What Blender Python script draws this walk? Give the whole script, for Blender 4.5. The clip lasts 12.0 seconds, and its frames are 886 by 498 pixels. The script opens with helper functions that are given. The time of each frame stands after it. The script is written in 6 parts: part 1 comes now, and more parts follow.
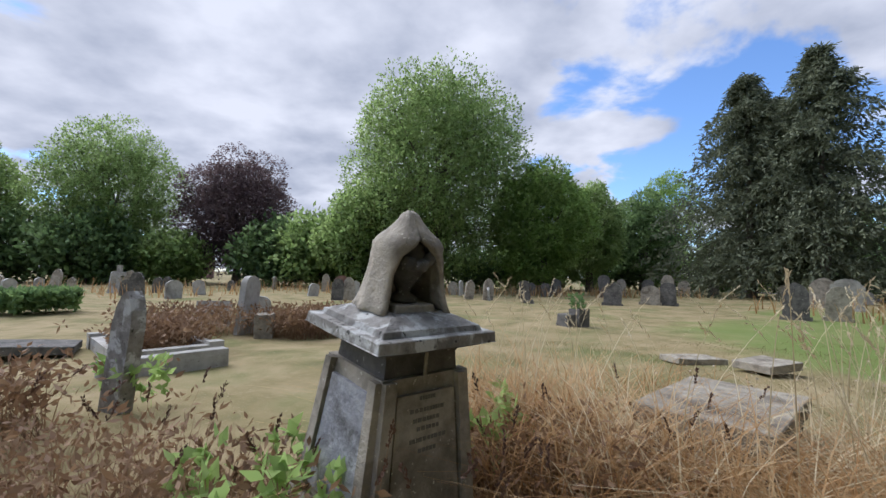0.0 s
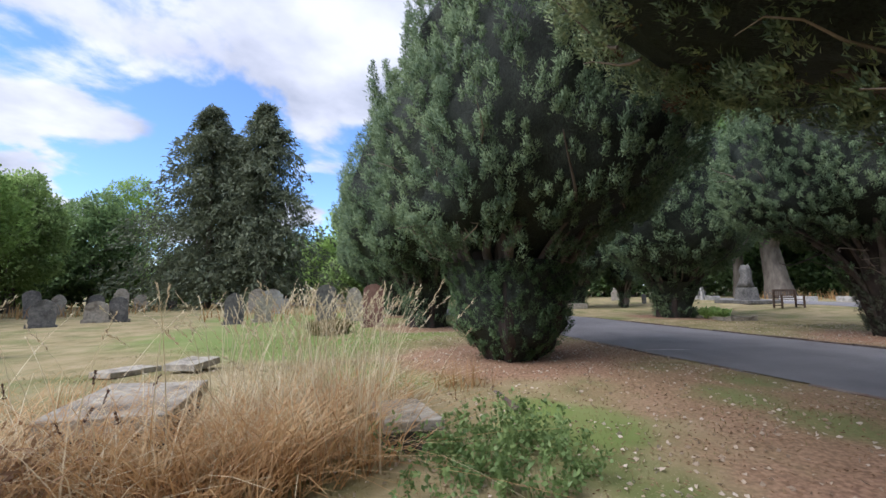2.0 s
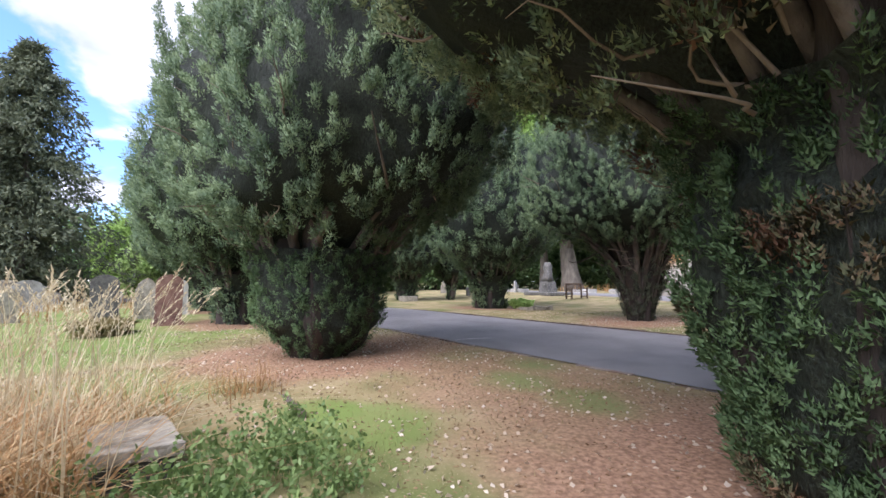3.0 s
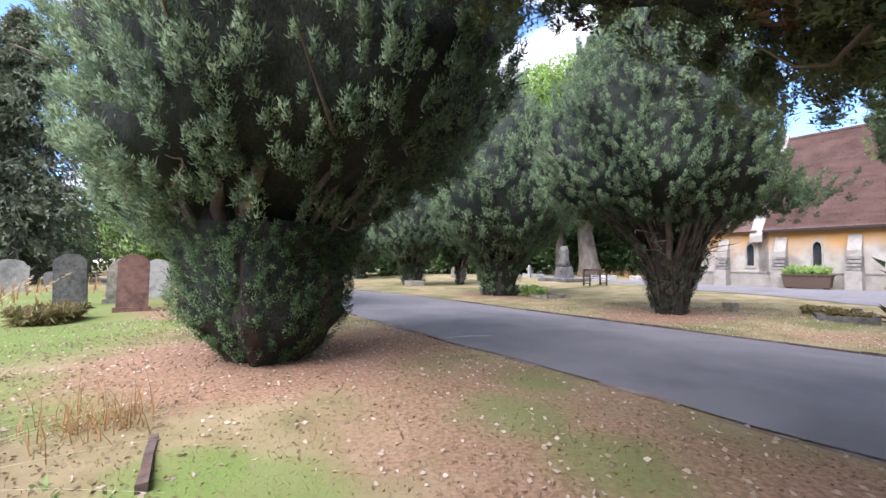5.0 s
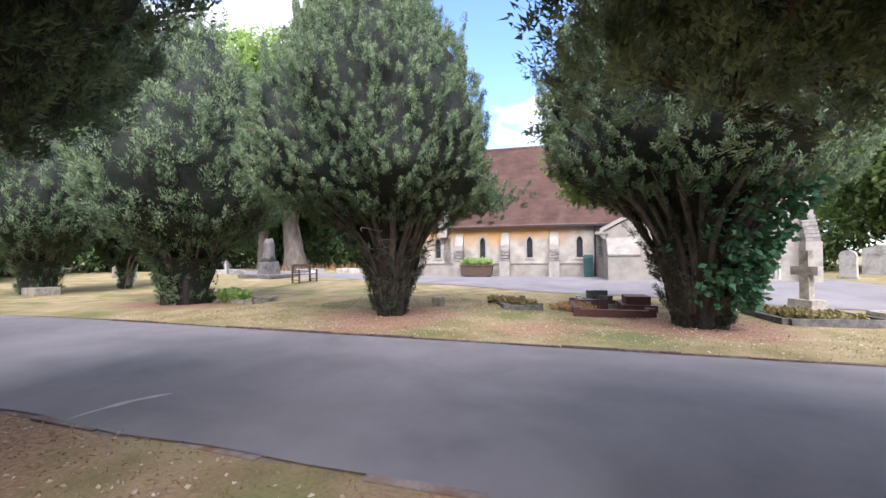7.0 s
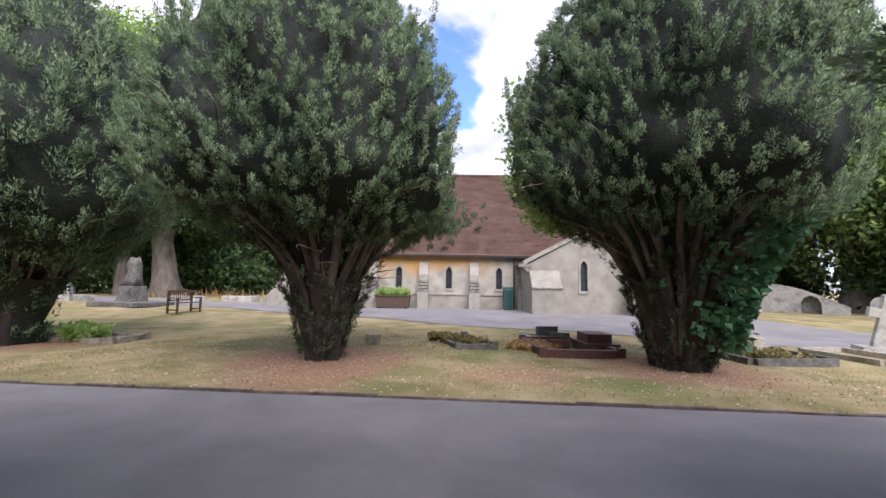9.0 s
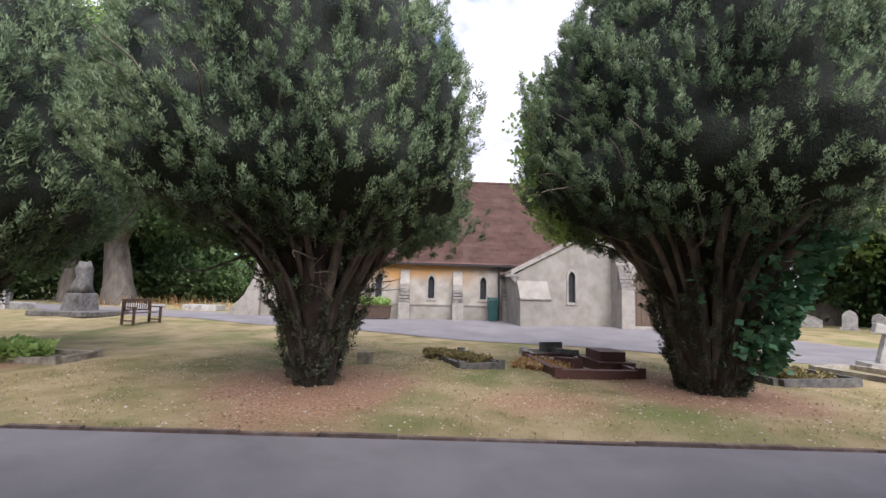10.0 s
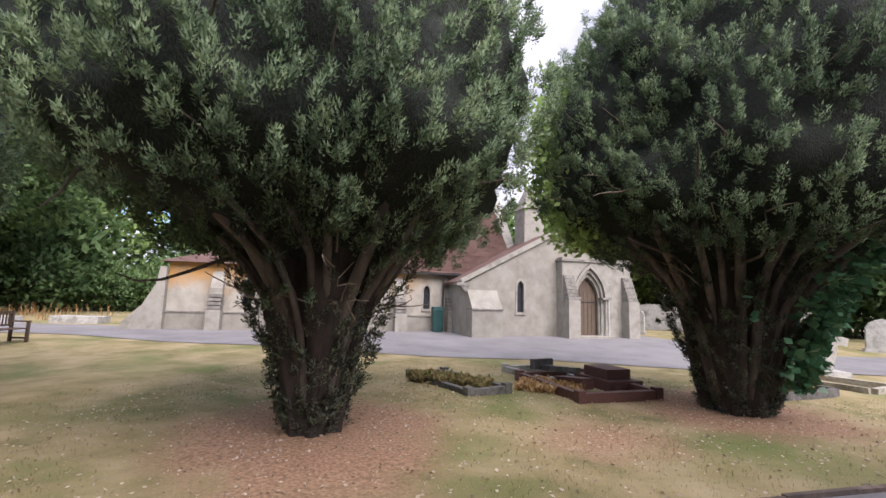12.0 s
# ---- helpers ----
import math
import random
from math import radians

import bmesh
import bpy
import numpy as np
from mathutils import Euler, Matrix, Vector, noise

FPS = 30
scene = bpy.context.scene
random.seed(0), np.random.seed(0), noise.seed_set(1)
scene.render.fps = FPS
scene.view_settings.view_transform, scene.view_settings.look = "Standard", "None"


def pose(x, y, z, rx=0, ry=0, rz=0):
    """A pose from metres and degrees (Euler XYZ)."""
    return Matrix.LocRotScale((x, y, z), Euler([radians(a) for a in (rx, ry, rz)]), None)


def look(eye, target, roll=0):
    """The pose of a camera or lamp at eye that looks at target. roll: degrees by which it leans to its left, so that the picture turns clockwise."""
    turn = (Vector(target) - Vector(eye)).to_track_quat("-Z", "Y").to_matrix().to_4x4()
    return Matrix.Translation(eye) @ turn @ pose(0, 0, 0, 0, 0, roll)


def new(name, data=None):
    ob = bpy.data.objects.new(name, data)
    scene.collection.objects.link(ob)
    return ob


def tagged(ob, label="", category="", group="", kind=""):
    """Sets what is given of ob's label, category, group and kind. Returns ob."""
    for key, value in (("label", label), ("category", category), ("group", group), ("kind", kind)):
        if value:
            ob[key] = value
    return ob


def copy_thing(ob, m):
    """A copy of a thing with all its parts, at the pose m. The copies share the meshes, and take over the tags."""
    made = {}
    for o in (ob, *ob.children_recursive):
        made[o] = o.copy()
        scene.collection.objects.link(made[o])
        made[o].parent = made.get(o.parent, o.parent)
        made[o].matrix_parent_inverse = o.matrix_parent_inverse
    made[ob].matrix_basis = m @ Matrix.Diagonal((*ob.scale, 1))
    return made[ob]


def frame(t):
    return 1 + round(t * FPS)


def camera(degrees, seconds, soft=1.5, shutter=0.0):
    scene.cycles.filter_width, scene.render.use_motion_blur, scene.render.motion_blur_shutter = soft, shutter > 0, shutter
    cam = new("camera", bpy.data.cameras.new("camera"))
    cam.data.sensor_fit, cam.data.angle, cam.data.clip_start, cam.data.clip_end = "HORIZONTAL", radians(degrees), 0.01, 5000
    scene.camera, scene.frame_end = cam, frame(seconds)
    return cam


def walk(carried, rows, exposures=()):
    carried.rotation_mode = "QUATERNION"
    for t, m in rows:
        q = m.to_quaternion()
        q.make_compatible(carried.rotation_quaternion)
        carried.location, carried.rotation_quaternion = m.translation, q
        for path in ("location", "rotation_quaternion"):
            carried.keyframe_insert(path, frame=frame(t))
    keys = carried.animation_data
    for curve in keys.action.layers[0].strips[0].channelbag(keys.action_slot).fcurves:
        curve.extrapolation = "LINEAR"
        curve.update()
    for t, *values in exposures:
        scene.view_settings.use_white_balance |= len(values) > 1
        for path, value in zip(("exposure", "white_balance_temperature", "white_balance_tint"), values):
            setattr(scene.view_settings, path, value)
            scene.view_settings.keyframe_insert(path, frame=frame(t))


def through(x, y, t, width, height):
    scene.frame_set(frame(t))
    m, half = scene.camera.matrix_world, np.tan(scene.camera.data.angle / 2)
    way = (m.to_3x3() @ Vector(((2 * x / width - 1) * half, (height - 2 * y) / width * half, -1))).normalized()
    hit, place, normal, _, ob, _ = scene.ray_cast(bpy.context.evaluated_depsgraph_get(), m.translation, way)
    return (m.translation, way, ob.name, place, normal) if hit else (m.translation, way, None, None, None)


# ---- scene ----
cam = camera(91.7, 12.0)
PATH = [
    (0, (0.246, 0.242, 1.304), (0.317, 2.238, 1.425), 1.0),
    (0.5, (0.195, 0.137, 1.313), (0.815, 2.033, 1.454), 0.6),
    (1, (0.174, 0.016, 1.285), (1.434, 1.56, 1.459), 0.1),
    (1.5, (0.113, -0.249, 1.285), (1.714, 0.935, 1.472), -0.2),
    (2, (0.122, -0.558, 1.296), (1.938, 0.258, 1.485), -0.6),
    (2.5, (0.319, -0.715, 1.271), (2.259, -0.262, 1.443), -0.5),
    (3, (0.657, -0.92, 1.269), (2.648, -0.807, 1.421), -0.3),
    (4.8, (2.268, -1.284, 1.291), (4.26, -1.127, 1.379), 0.4),
    (5.5, (2.966, -1.351, 1.323), (4.946, -1.079, 1.393), -0.0),
    (6, (3.612, -1.451, 1.401), (5.608, -1.578, 1.442), -0.6),
    (6.5, (4.114, -1.463, 1.475), (5.993, -2.146, 1.501), -0.6),
    (7, (4.541, -1.382, 1.575), (6.22, -2.468, 1.602), -0.5),
    (7.5, (5.153, -1.365, 1.536), (6.723, -2.602, 1.616), 0.0),
    (9.5, (7.515, -1.459, 1.61), (8.803, -2.978, 1.795), 1.3),
    (10, (8.166, -1.599, 1.656), (9.401, -3.159, 1.861), 1.5),
    (10.5, (8.758, -1.648, 1.642), (9.939, -3.248, 1.856), 1.4),
    (11, (9.436, -1.71, 1.701), (10.487, -3.397, 1.916), 1.4),
    (11.5, (10.031, -1.685, 1.751), (10.967, -3.438, 1.971), 1.4),
    (12, (10.674, -1.634, 1.773), (11.528, -3.426, 2.016), 1.6),
]
EXPOSURES = [(0, 0.42, 5900, 15), (1, 0.45, 5900, 15), (2, 0.72, 5850, 17), (2.5, 1.05, 5850, 20), (3, 1.35, 5850, 21), (5, 1.62, 5850, 23), (6, 1.8, 6050, 29), (6.5, 2.1, 6100, 29), (7, 1.65, 6050, 24), (7.7, 1.45, 6100, 24), (9.5, 1.1, 6150, 22), (12, 1.2, 6300, 23)]
walk(cam, [(t, look(eye, target, roll)) for t, eye, target, roll in PATH], EXPOSURES)

# ---- sky and sun ----
SUN_ELEV, SUN_AZ = 50.0, 304.0     # azimuth clockwise from +y


def node(nt, kind, x=None, **kw):
    n = nt.nodes.new(kind)
    for k, v in kw.items():
        if k in n.inputs:
            n.inputs[k].default_value = v
    return n


world = bpy.data.worlds.new("sky")
scene.world = world
world.use_nodes = True
wt = world.node_tree
wt.nodes.clear()
sky = wt.nodes.new("ShaderNodeTexSky")
sky.sky_type = "NISHITA"
sky.sun_disc = False
sky.dust_density, sky.ozone_density, sky.air_density = 0.0, 6.0, 1.0
sky.sun_elevation, sky.sun_rotation = radians(SUN_ELEV), radians(SUN_AZ)
bg_sky = node(wt, "ShaderNodeBackground", Strength=0.15)
wt.links.new(sky.outputs[0], bg_sky.inputs[0])
tc = wt.nodes.new("ShaderNodeTexCoord")
sep = wt.nodes.new("ShaderNodeSeparateXYZ")
wt.links.new(tc.outputs["Generated"], sep.inputs[0])


def wmath(op, a, b=None, c=None):
    n = wt.nodes.new("ShaderNodeMath")
    n.operation = op
    for i, v in enumerate((a, b, c)):
        if v is None:
            continue
        if isinstance(v, (int, float)):
            n.inputs[i].default_value = v
        else:
            wt.links.new(v, n.inputs[i])
    return n.outputs[0]


zz = wmath("ADD", wmath("MAXIMUM", sep.outputs[2], 0.0), 0.22)
comb = wt.nodes.new("ShaderNodeCombineXYZ")
wt.links.new(wmath("DIVIDE", sep.outputs[0], zz), comb.inputs[0])
wt.links.new(wmath("DIVIDE", sep.outputs[1], zz), comb.inputs[1])
cn = node(wt, "ShaderNodeTexNoise", Scale=1.9, Detail=9.0, Roughness=0.52, Distortion=0.3)
wt.links.new(comb.outputs[0], cn.inputs["Vector"])


def toward(az, elev, wide, gain):
    """A soft disc of sky round one direction, where the cloud is thinner or thicker."""
    d = (math.sin(radians(az)) * math.cos(radians(elev)), math.cos(radians(az)) * math.cos(radians(elev)), math.sin(radians(elev)))
    n = wt.nodes.new("ShaderNodeVectorMath")
    n.operation = "DOT_PRODUCT"
    wt.links.new(tc.outputs["Generated"], n.inputs[0])
    n.inputs[1].default_value = d
    m = wt.nodes.new("ShaderNodeMapRange")
    m.inputs["From Min"].default_value, m.inputs["From Max"].default_value = math.cos(radians(wide)), 1.0
    m.inputs["To Max"].default_value = gain
    wt.links.new(n.outputs["Value"], m.inputs["Value"])
    return m.outputs[0]


cover = wmath("ADD", cn.outputs[0], 0.08)
for az, elev, wide, gain in ((30, 18, 16, -0.15), (50, 14, 22, -0.16), (66, 11, 15, -0.16), (128, 24, 16, -0.24), (345, 26, 38, 0.16), (55, 38, 24, 0.2), (38, 13, 5, 0.16), (46, 10, 5, 0.14), (60, 6, 6, 0.16), (140, 30, 30, 0.05), (163, 20, 20, 0.16)):
    cover = wmath("ADD", cover, toward(az, elev, wide, gain))
mask = wt.nodes.new("ShaderNodeMapRange")
mask.interpolation_type = "SMOOTHSTEP"
mask.inputs["From Min"].default_value, mask.inputs["From Max"].default_value = 0.47, 0.57
wt.links.new(cover, mask.inputs["Value"])
shade = node(wt, "ShaderNodeTexNoise", Scale=2.3, Detail=6.0, Roughness=0.5)
wt.links.new(comb.outputs[0], shade.inputs["Vector"])
ramp = wt.nodes.new("ShaderNodeValToRGB")
ramp.color_ramp.elements[0].position, ramp.color_ramp.elements[0].color = 0.36, (0.50, 0.54, 0.62, 1)
ramp.color_ramp.elements[1].position, ramp.color_ramp.elements[1].color = 0.62, (0.92, 0.94, 0.98, 1)
wt.links.new(shade.outputs[0], ramp.inputs[0])
bg_cloud = node(wt, "ShaderNodeBackground", Strength=0.68)
wt.links.new(ramp.outputs[0], bg_cloud.inputs[0])
mixs = wt.nodes.new("ShaderNodeMixShader")
wt.links.new(mask.outputs[0], mixs.inputs[0])
wt.links.new(bg_sky.outputs[0], mixs.inputs[1])
wt.links.new(bg_cloud.outputs[0], mixs.inputs[2])
wout = wt.nodes.new("ShaderNodeOutputWorld")
wt.links.new(mixs.outputs[0], wout.inputs[0])

sun = new("sun", bpy.data.lights.new("sun", "SUN"))
sun.data.energy, sun.data.angle, sun.data.color = 2.6, radians(50), (1.0, 0.965, 0.92)
sun_from = Vector((math.sin(radians(SUN_AZ)) * math.cos(radians(SUN_ELEV)), math.cos(radians(SUN_AZ)) * math.cos(radians(SUN_ELEV)), math.sin(radians(SUN_ELEV))))
sun.matrix_world = look(sun_from * 60, (0, 0, 0))

# ---- materials ----


def material(name, tones, scale=3.0, stain=None, stain_scale=0.7, stain_amount=(0.5, 0.7), rough=0.85, bump=0.3, bump_scale=40.0,
             speck=None, speck_scale=60.0, speck_at=0.66, random_tone=0.0, distort=0.0, metallic=0.0, stretch=(1, 1, 1), local=False):
    """Two scales of tone, stains with a shape of their own, specks and fine relief, in metres."""
    m = bpy.data.materials.new(name)
    m.use_nodes = True
    nt = m.node_tree
    bsdf = nt.nodes["Principled BSDF"]
    bsdf.inputs["Roughness"].default_value, bsdf.inputs["Metallic"].default_value = rough, metallic
    bsdf.inputs["Specular IOR Level"].default_value = 0.3
    if local:
        place = nt.nodes.new("ShaderNodeTexCoord").outputs["Object"]
    else:
        place = nt.nodes.new("ShaderNodeNewGeometry").outputs["Position"]
    mp = nt.nodes.new("ShaderNodeMapping")
    mp.inputs["Scale"].default_value = stretch
    nt.links.new(place, mp.inputs[0])
    vec = mp.outputs[0]

    def tex(s, detail=6.0, d=0.0):
        n = node(nt, "ShaderNodeTexNoise", Scale=s, Detail=detail, Roughness=0.6, Distortion=d)
        nt.links.new(vec, n.inputs["Vector"])
        return n.outputs[0]

    ramp = nt.nodes.new("ShaderNodeValToRGB")
    el = ramp.color_ramp.elements
    while len(el) < len(tones):
        el.new(0.5)
    for i, c in enumerate(tones):
        el[i].position = 0.3 + 0.4 * i / max(1, len(tones) - 1)
        el[i].color = (*c, 1)
    nt.links.new(tex(scale, d=distort), ramp.inputs[0])
    col = ramp.outputs[0]

    def mix(col, other, fac):
        mx = nt.nodes.new("ShaderNodeMix")
        mx.data_type = "RGBA"
        nt.links.new(fac, mx.inputs["Factor"])
        nt.links.new(col, mx.inputs["A"])
        mx.inputs["B"].default_value = (*other, 1)
        return mx.outputs["Result"]

    def span(v, lo, hi, top=1.0):
        r = nt.nodes.new("ShaderNodeMapRange")
        r.inputs["From Min"].default_value, r.inputs["From Max"].default_value, r.inputs["To Max"].default_value = lo, hi, top
        nt.links.new(v, r.inputs["Value"])
        return r.outputs[0]

    if stain:
        col = mix(col, stain, span(tex(stain_scale, 8.0, 0.4), *stain_amount))
    if speck:
        col = mix(col, speck, span(tex(speck_scale, 3.0), speck_at, speck_at + 0.05))
    if random_tone:
        oi = nt.nodes.new("ShaderNodeObjectInfo")
        hs = nt.nodes.new("ShaderNodeHueSaturation")
        nt.links.new(span(oi.outputs["Random"], 0, 1, 1), hs.inputs["Value"])
        r = hs.inputs["Value"].links[0].from_node
        r.inputs["To Min"].default_value, r.inputs["To Max"].default_value = 1 - random_tone, 1 + random_tone
        nt.links.new(col, hs.inputs["Color"])
        col = hs.outputs[0]
    nt.links.new(col, bsdf.inputs["Base Color"])
    if bump:
        b = node(nt, "ShaderNodeBump", Strength=bump, Distance=0.02)
        nt.links.new(tex(bump_scale, 5.0), b.inputs["Height"])
        nt.links.new(b.outputs[0], bsdf.inputs["Normal"])
    return m


def leafy(name, tones, through=0.35, rough=0.6, patch_scale=0.8):
    """Leaves: tone by leaf and by patch, some light passing through."""
    m = bpy.data.materials.new(name)
    m.use_nodes = True
    nt = m.node_tree
    nt.nodes.clear()
    geo = nt.nodes.new("ShaderNodeNewGeometry")
    nz = node(nt, "ShaderNodeTexNoise", Scale=patch_scale, Detail=3.0)
    nt.links.new(geo.outputs["Position"], nz.inputs["Vector"])
    add = nt.nodes.new("ShaderNodeMath")
    add.operation = "MULTIPLY_ADD"
    nt.links.new(geo.outputs["Random Per Island"], add.inputs[0])
    add.inputs[1].default_value = 0.3
    sub = nt.nodes.new("ShaderNodeMath")
    sub.operation = "MULTIPLY_ADD"
    nt.links.new(nz.outputs[0], sub.inputs[0])
    sub.inputs[1].default_value, sub.inputs[2].default_value = 1.0, -0.80
    fine = node(nt, "ShaderNodeTexNoise", Scale=patch_scale * 5.5, Detail=2.0)
    nt.links.new(geo.outputs["Position"], fine.inputs["Vector"])
    both = nt.nodes.new("ShaderNodeMath")
    both.operation = "MULTIPLY_ADD"
    nt.links.new(fine.outputs[0], both.inputs[0])
    both.inputs[1].default_value = 1.3
    nt.links.new(sub.outputs[0], both.inputs[2])
    nt.links.new(both.outputs[0], add.inputs[2])
    ramp = nt.nodes.new("ShaderNodeValToRGB")
    el = ramp.color_ramp.elements
    while len(el) < len(tones):
        el.new(0.5)
    for i, c in enumerate(tones):
        el[i].position = 0.1 + 0.8 * i / max(1, len(tones) - 1)
        el[i].color = (*c, 1)
    nt.links.new(add.outputs[0], ramp.inputs[0])
    pr = node(nt, "ShaderNodeBsdfPrincipled", Roughness=rough)
    pr.inputs["Specular IOR Level"].default_value = 0.25
    nt.links.new(ramp.outputs[0], pr.inputs["Base Color"])
    tr = nt.nodes.new("ShaderNodeBsdfTranslucent")
    nt.links.new(ramp.outputs[0], tr.inputs[0])
    mx = nt.nodes.new("ShaderNodeMixShader")
    mx.inputs[0].default_value = through
    nt.links.new(pr.outputs[0], mx.inputs[1])
    nt.links.new(tr.outputs[0], mx.inputs[2])
    out = nt.nodes.new("ShaderNodeOutputMaterial")
    nt.links.new(mx.outputs[0], out.inputs[0])
    return m


M_STONE = material("weathered_stone", [(0.219, 0.196, 0.158), (0.348, 0.319, 0.259), (0.464, 0.416, 0.338)], 9, stain=(0.129, 0.110, 0.085), stain_scale=2.2, speck=(0.670, 0.637, 0.517), speck_scale=38, bump=0.6, random_tone=0.12)
M_STONE_DARK = material("dark_stone", [(0.07, 0.068, 0.065), (0.13, 0.125, 0.115), (0.19, 0.18, 0.16)], 8, stain=(0.05, 0.05, 0.045), stain_scale=2, speck=(0.36, 0.37, 0.33), speck_scale=30, bump=0.5, random_tone=0.15)
M_STONE_RED = material("red_stone", [(0.165, 0.09, 0.07), (0.245, 0.14, 0.11), (0.29, 0.18, 0.14)], 7, stain=(0.10, 0.055, 0.045), stain_scale=1.6, speck=(0.38, 0.33, 0.28), speck_scale=32, bump=0.4, random_tone=0.1)
M_STONE_PALE = material("pale_stone", [(0.310, 0.301, 0.275), (0.413, 0.404, 0.370), (0.482, 0.473, 0.439)], 7, stain=(0.189, 0.181, 0.163), stain_scale=1.8, speck=(0.120, 0.112, 0.103), speck_scale=26, bump=0.4, random_tone=0.15)
M_LICHEN = material("lichened_stone", [(0.14, 0.135, 0.125), (0.24, 0.23, 0.21), (0.34, 0.335, 0.31)], 10, stain=(0.50, 0.51, 0.49), stain_scale=7, stain_amount=(0.52, 0.60), speck=(0.05, 0.05, 0.045), speck_scale=22, speck_at=0.63, bump=0.7)
M_SLATE = material("pale_lichen_panel", [(0.22, 0.23, 0.25), (0.33, 0.34, 0.36), (0.44, 0.45, 0.46)], 12, stain=(0.12, 0.12, 0.12), stain_scale=6, stain_amount=(0.5, 0.66), bump=0.5)
M_LIME = material("limestone_wall", [(0.230, 0.211, 0.173), (0.294, 0.275, 0.230), (0.346, 0.326, 0.282)], 1.6, stain=(0.216, 0.200, 0.168), stain_scale=0.9, stain_amount=(0.52, 0.72), speck=(0.176, 0.160, 0.136), speck_scale=14, speck_at=0.68, bump=0.4, bump_scale=18)
M_DRESS = material("dressed_limestone", [(0.256, 0.237, 0.198), (0.320, 0.301, 0.256), (0.358, 0.339, 0.294)], 3, stain=(0.192, 0.176, 0.144), stain_scale=1.6, stain_amount=(0.55, 0.75), bump=0.35, bump_scale=25)
M_WEATHER = material("weathering_slab", [(0.17, 0.16, 0.14), (0.25, 0.235, 0.205), (0.33, 0.31, 0.27)], 5, stain=(0.12, 0.11, 0.10), stain_scale=3, bump=0.5, bump_scale=25)
M_TILE = material("brown_roof_tile", [(0.089, 0.053, 0.043), (0.128, 0.075, 0.060), (0.153, 0.095, 0.075)], 1.2, stain=(0.170, 0.140, 0.106), stain_scale=0.5, stain_amount=(0.60, 0.78), speck=(0.068, 0.043, 0.036), speck_scale=9, speck_at=0.6, bump=0.3, bump_scale=30)
M_ASPHALT = material("asphalt", [(0.169, 0.162, 0.162), (0.203, 0.194, 0.193), (0.233, 0.223, 0.222)], 0.8, stain=(0.260, 0.248, 0.245), stain_scale=0.35, stain_amount=(0.5, 0.75), speck=(0.238, 0.228, 0.218), speck_scale=170, speck_at=0.66, rough=0.9, bump=0.5, bump_scale=260, distort=0.3)
M_KERB = material("mossy_edging", [(0.07, 0.055, 0.048), (0.13, 0.10, 0.085), (0.20, 0.15, 0.125)], 6, stain=(0.10, 0.05, 0.032), stain_scale=2, bump=0.6, random_tone=0.2)
M_EDGE = material("pale_edging", [(0.15, 0.125, 0.105), (0.23, 0.19, 0.16), (0.31, 0.265, 0.225)], 6, stain=(0.17, 0.10, 0.065), stain_scale=2.5, bump=0.6, random_tone=0.2)
M_GRANITE = material("red_brown_granite", [(0.075, 0.035, 0.030), (0.11, 0.052, 0.043), (0.14, 0.07, 0.06)], 30, stain=(0.19, 0.15, 0.13), stain_scale=2.0, stain_amount=(0.6, 0.75), rough=0.55, bump=0.15, random_tone=0.12)
M_BARK = material("yew_bark", [(0.065, 0.054, 0.048), (0.116, 0.096, 0.083), (0.189, 0.157, 0.135)], 5, stain=(0.217, 0.181, 0.152), stain_scale=2.5, stain_amount=(0.56, 0.7), bump=0.9, bump_scale=22, stretch=(1, 1, 0.25))
# Trunk tones are cut below the limb bark to carry the crown's shade.
M_TRUNK = material("shade_toned_yew_trunk", [(0.022, 0.018, 0.016), (0.045, 0.036, 0.031), (0.075, 0.06, 0.052)], 6, stain=(0.10, 0.075, 0.06), stain_scale=3, stain_amount=(0.6, 0.72), bump=1.0, bump_scale=20, stretch=(1, 1, 0.2))
M_BARK_GREY = material("grey_bark", [(0.09, 0.075, 0.06), (0.15, 0.13, 0.105), (0.21, 0.185, 0.15)], 3, stain=(0.06, 0.05, 0.04), stain_scale=1.5, bump=0.9, bump_scale=14, stretch=(1, 1, 0.3))
M_DEADWOOD = material("bare_grey_twig", [(0.16, 0.125, 0.095), (0.25, 0.205, 0.16)], 9, bump=0.3)
M_WOOD = material("weathered_bench_wood", [(0.075, 0.05, 0.036), (0.12, 0.083, 0.06)], 12, bump=0.3, stretch=(1, 1, 4))
M_DOOR = material("old_oak_door", [(0.10, 0.072, 0.05), (0.16, 0.12, 0.088)], 10, bump=0.4, stretch=(6, 6, 0.6))
M_GLASS = material("dark_leaded_glass", [(0.025, 0.028, 0.032), (0.05, 0.055, 0.062)], 5, rough=0.25, bump=0.2)
M_IRON = material("black_iron", [(0.02, 0.019, 0.02), (0.045, 0.04, 0.04)], 14, rough=0.5, bump=0.1)
M_BIN = material("green_plastic", [(0.025, 0.075, 0.07), (0.035, 0.10, 0.095)], 4, rough=0.5, bump=0.05)
M_BRICK = material("far_brick", [(0.22, 0.13, 0.10), (0.30, 0.19, 0.15)], 3, bump=0.1)
M_LETTER = material("worn_lettering", [(0.12, 0.115, 0.10), (0.19, 0.18, 0.16)], 30, bump=0.3)

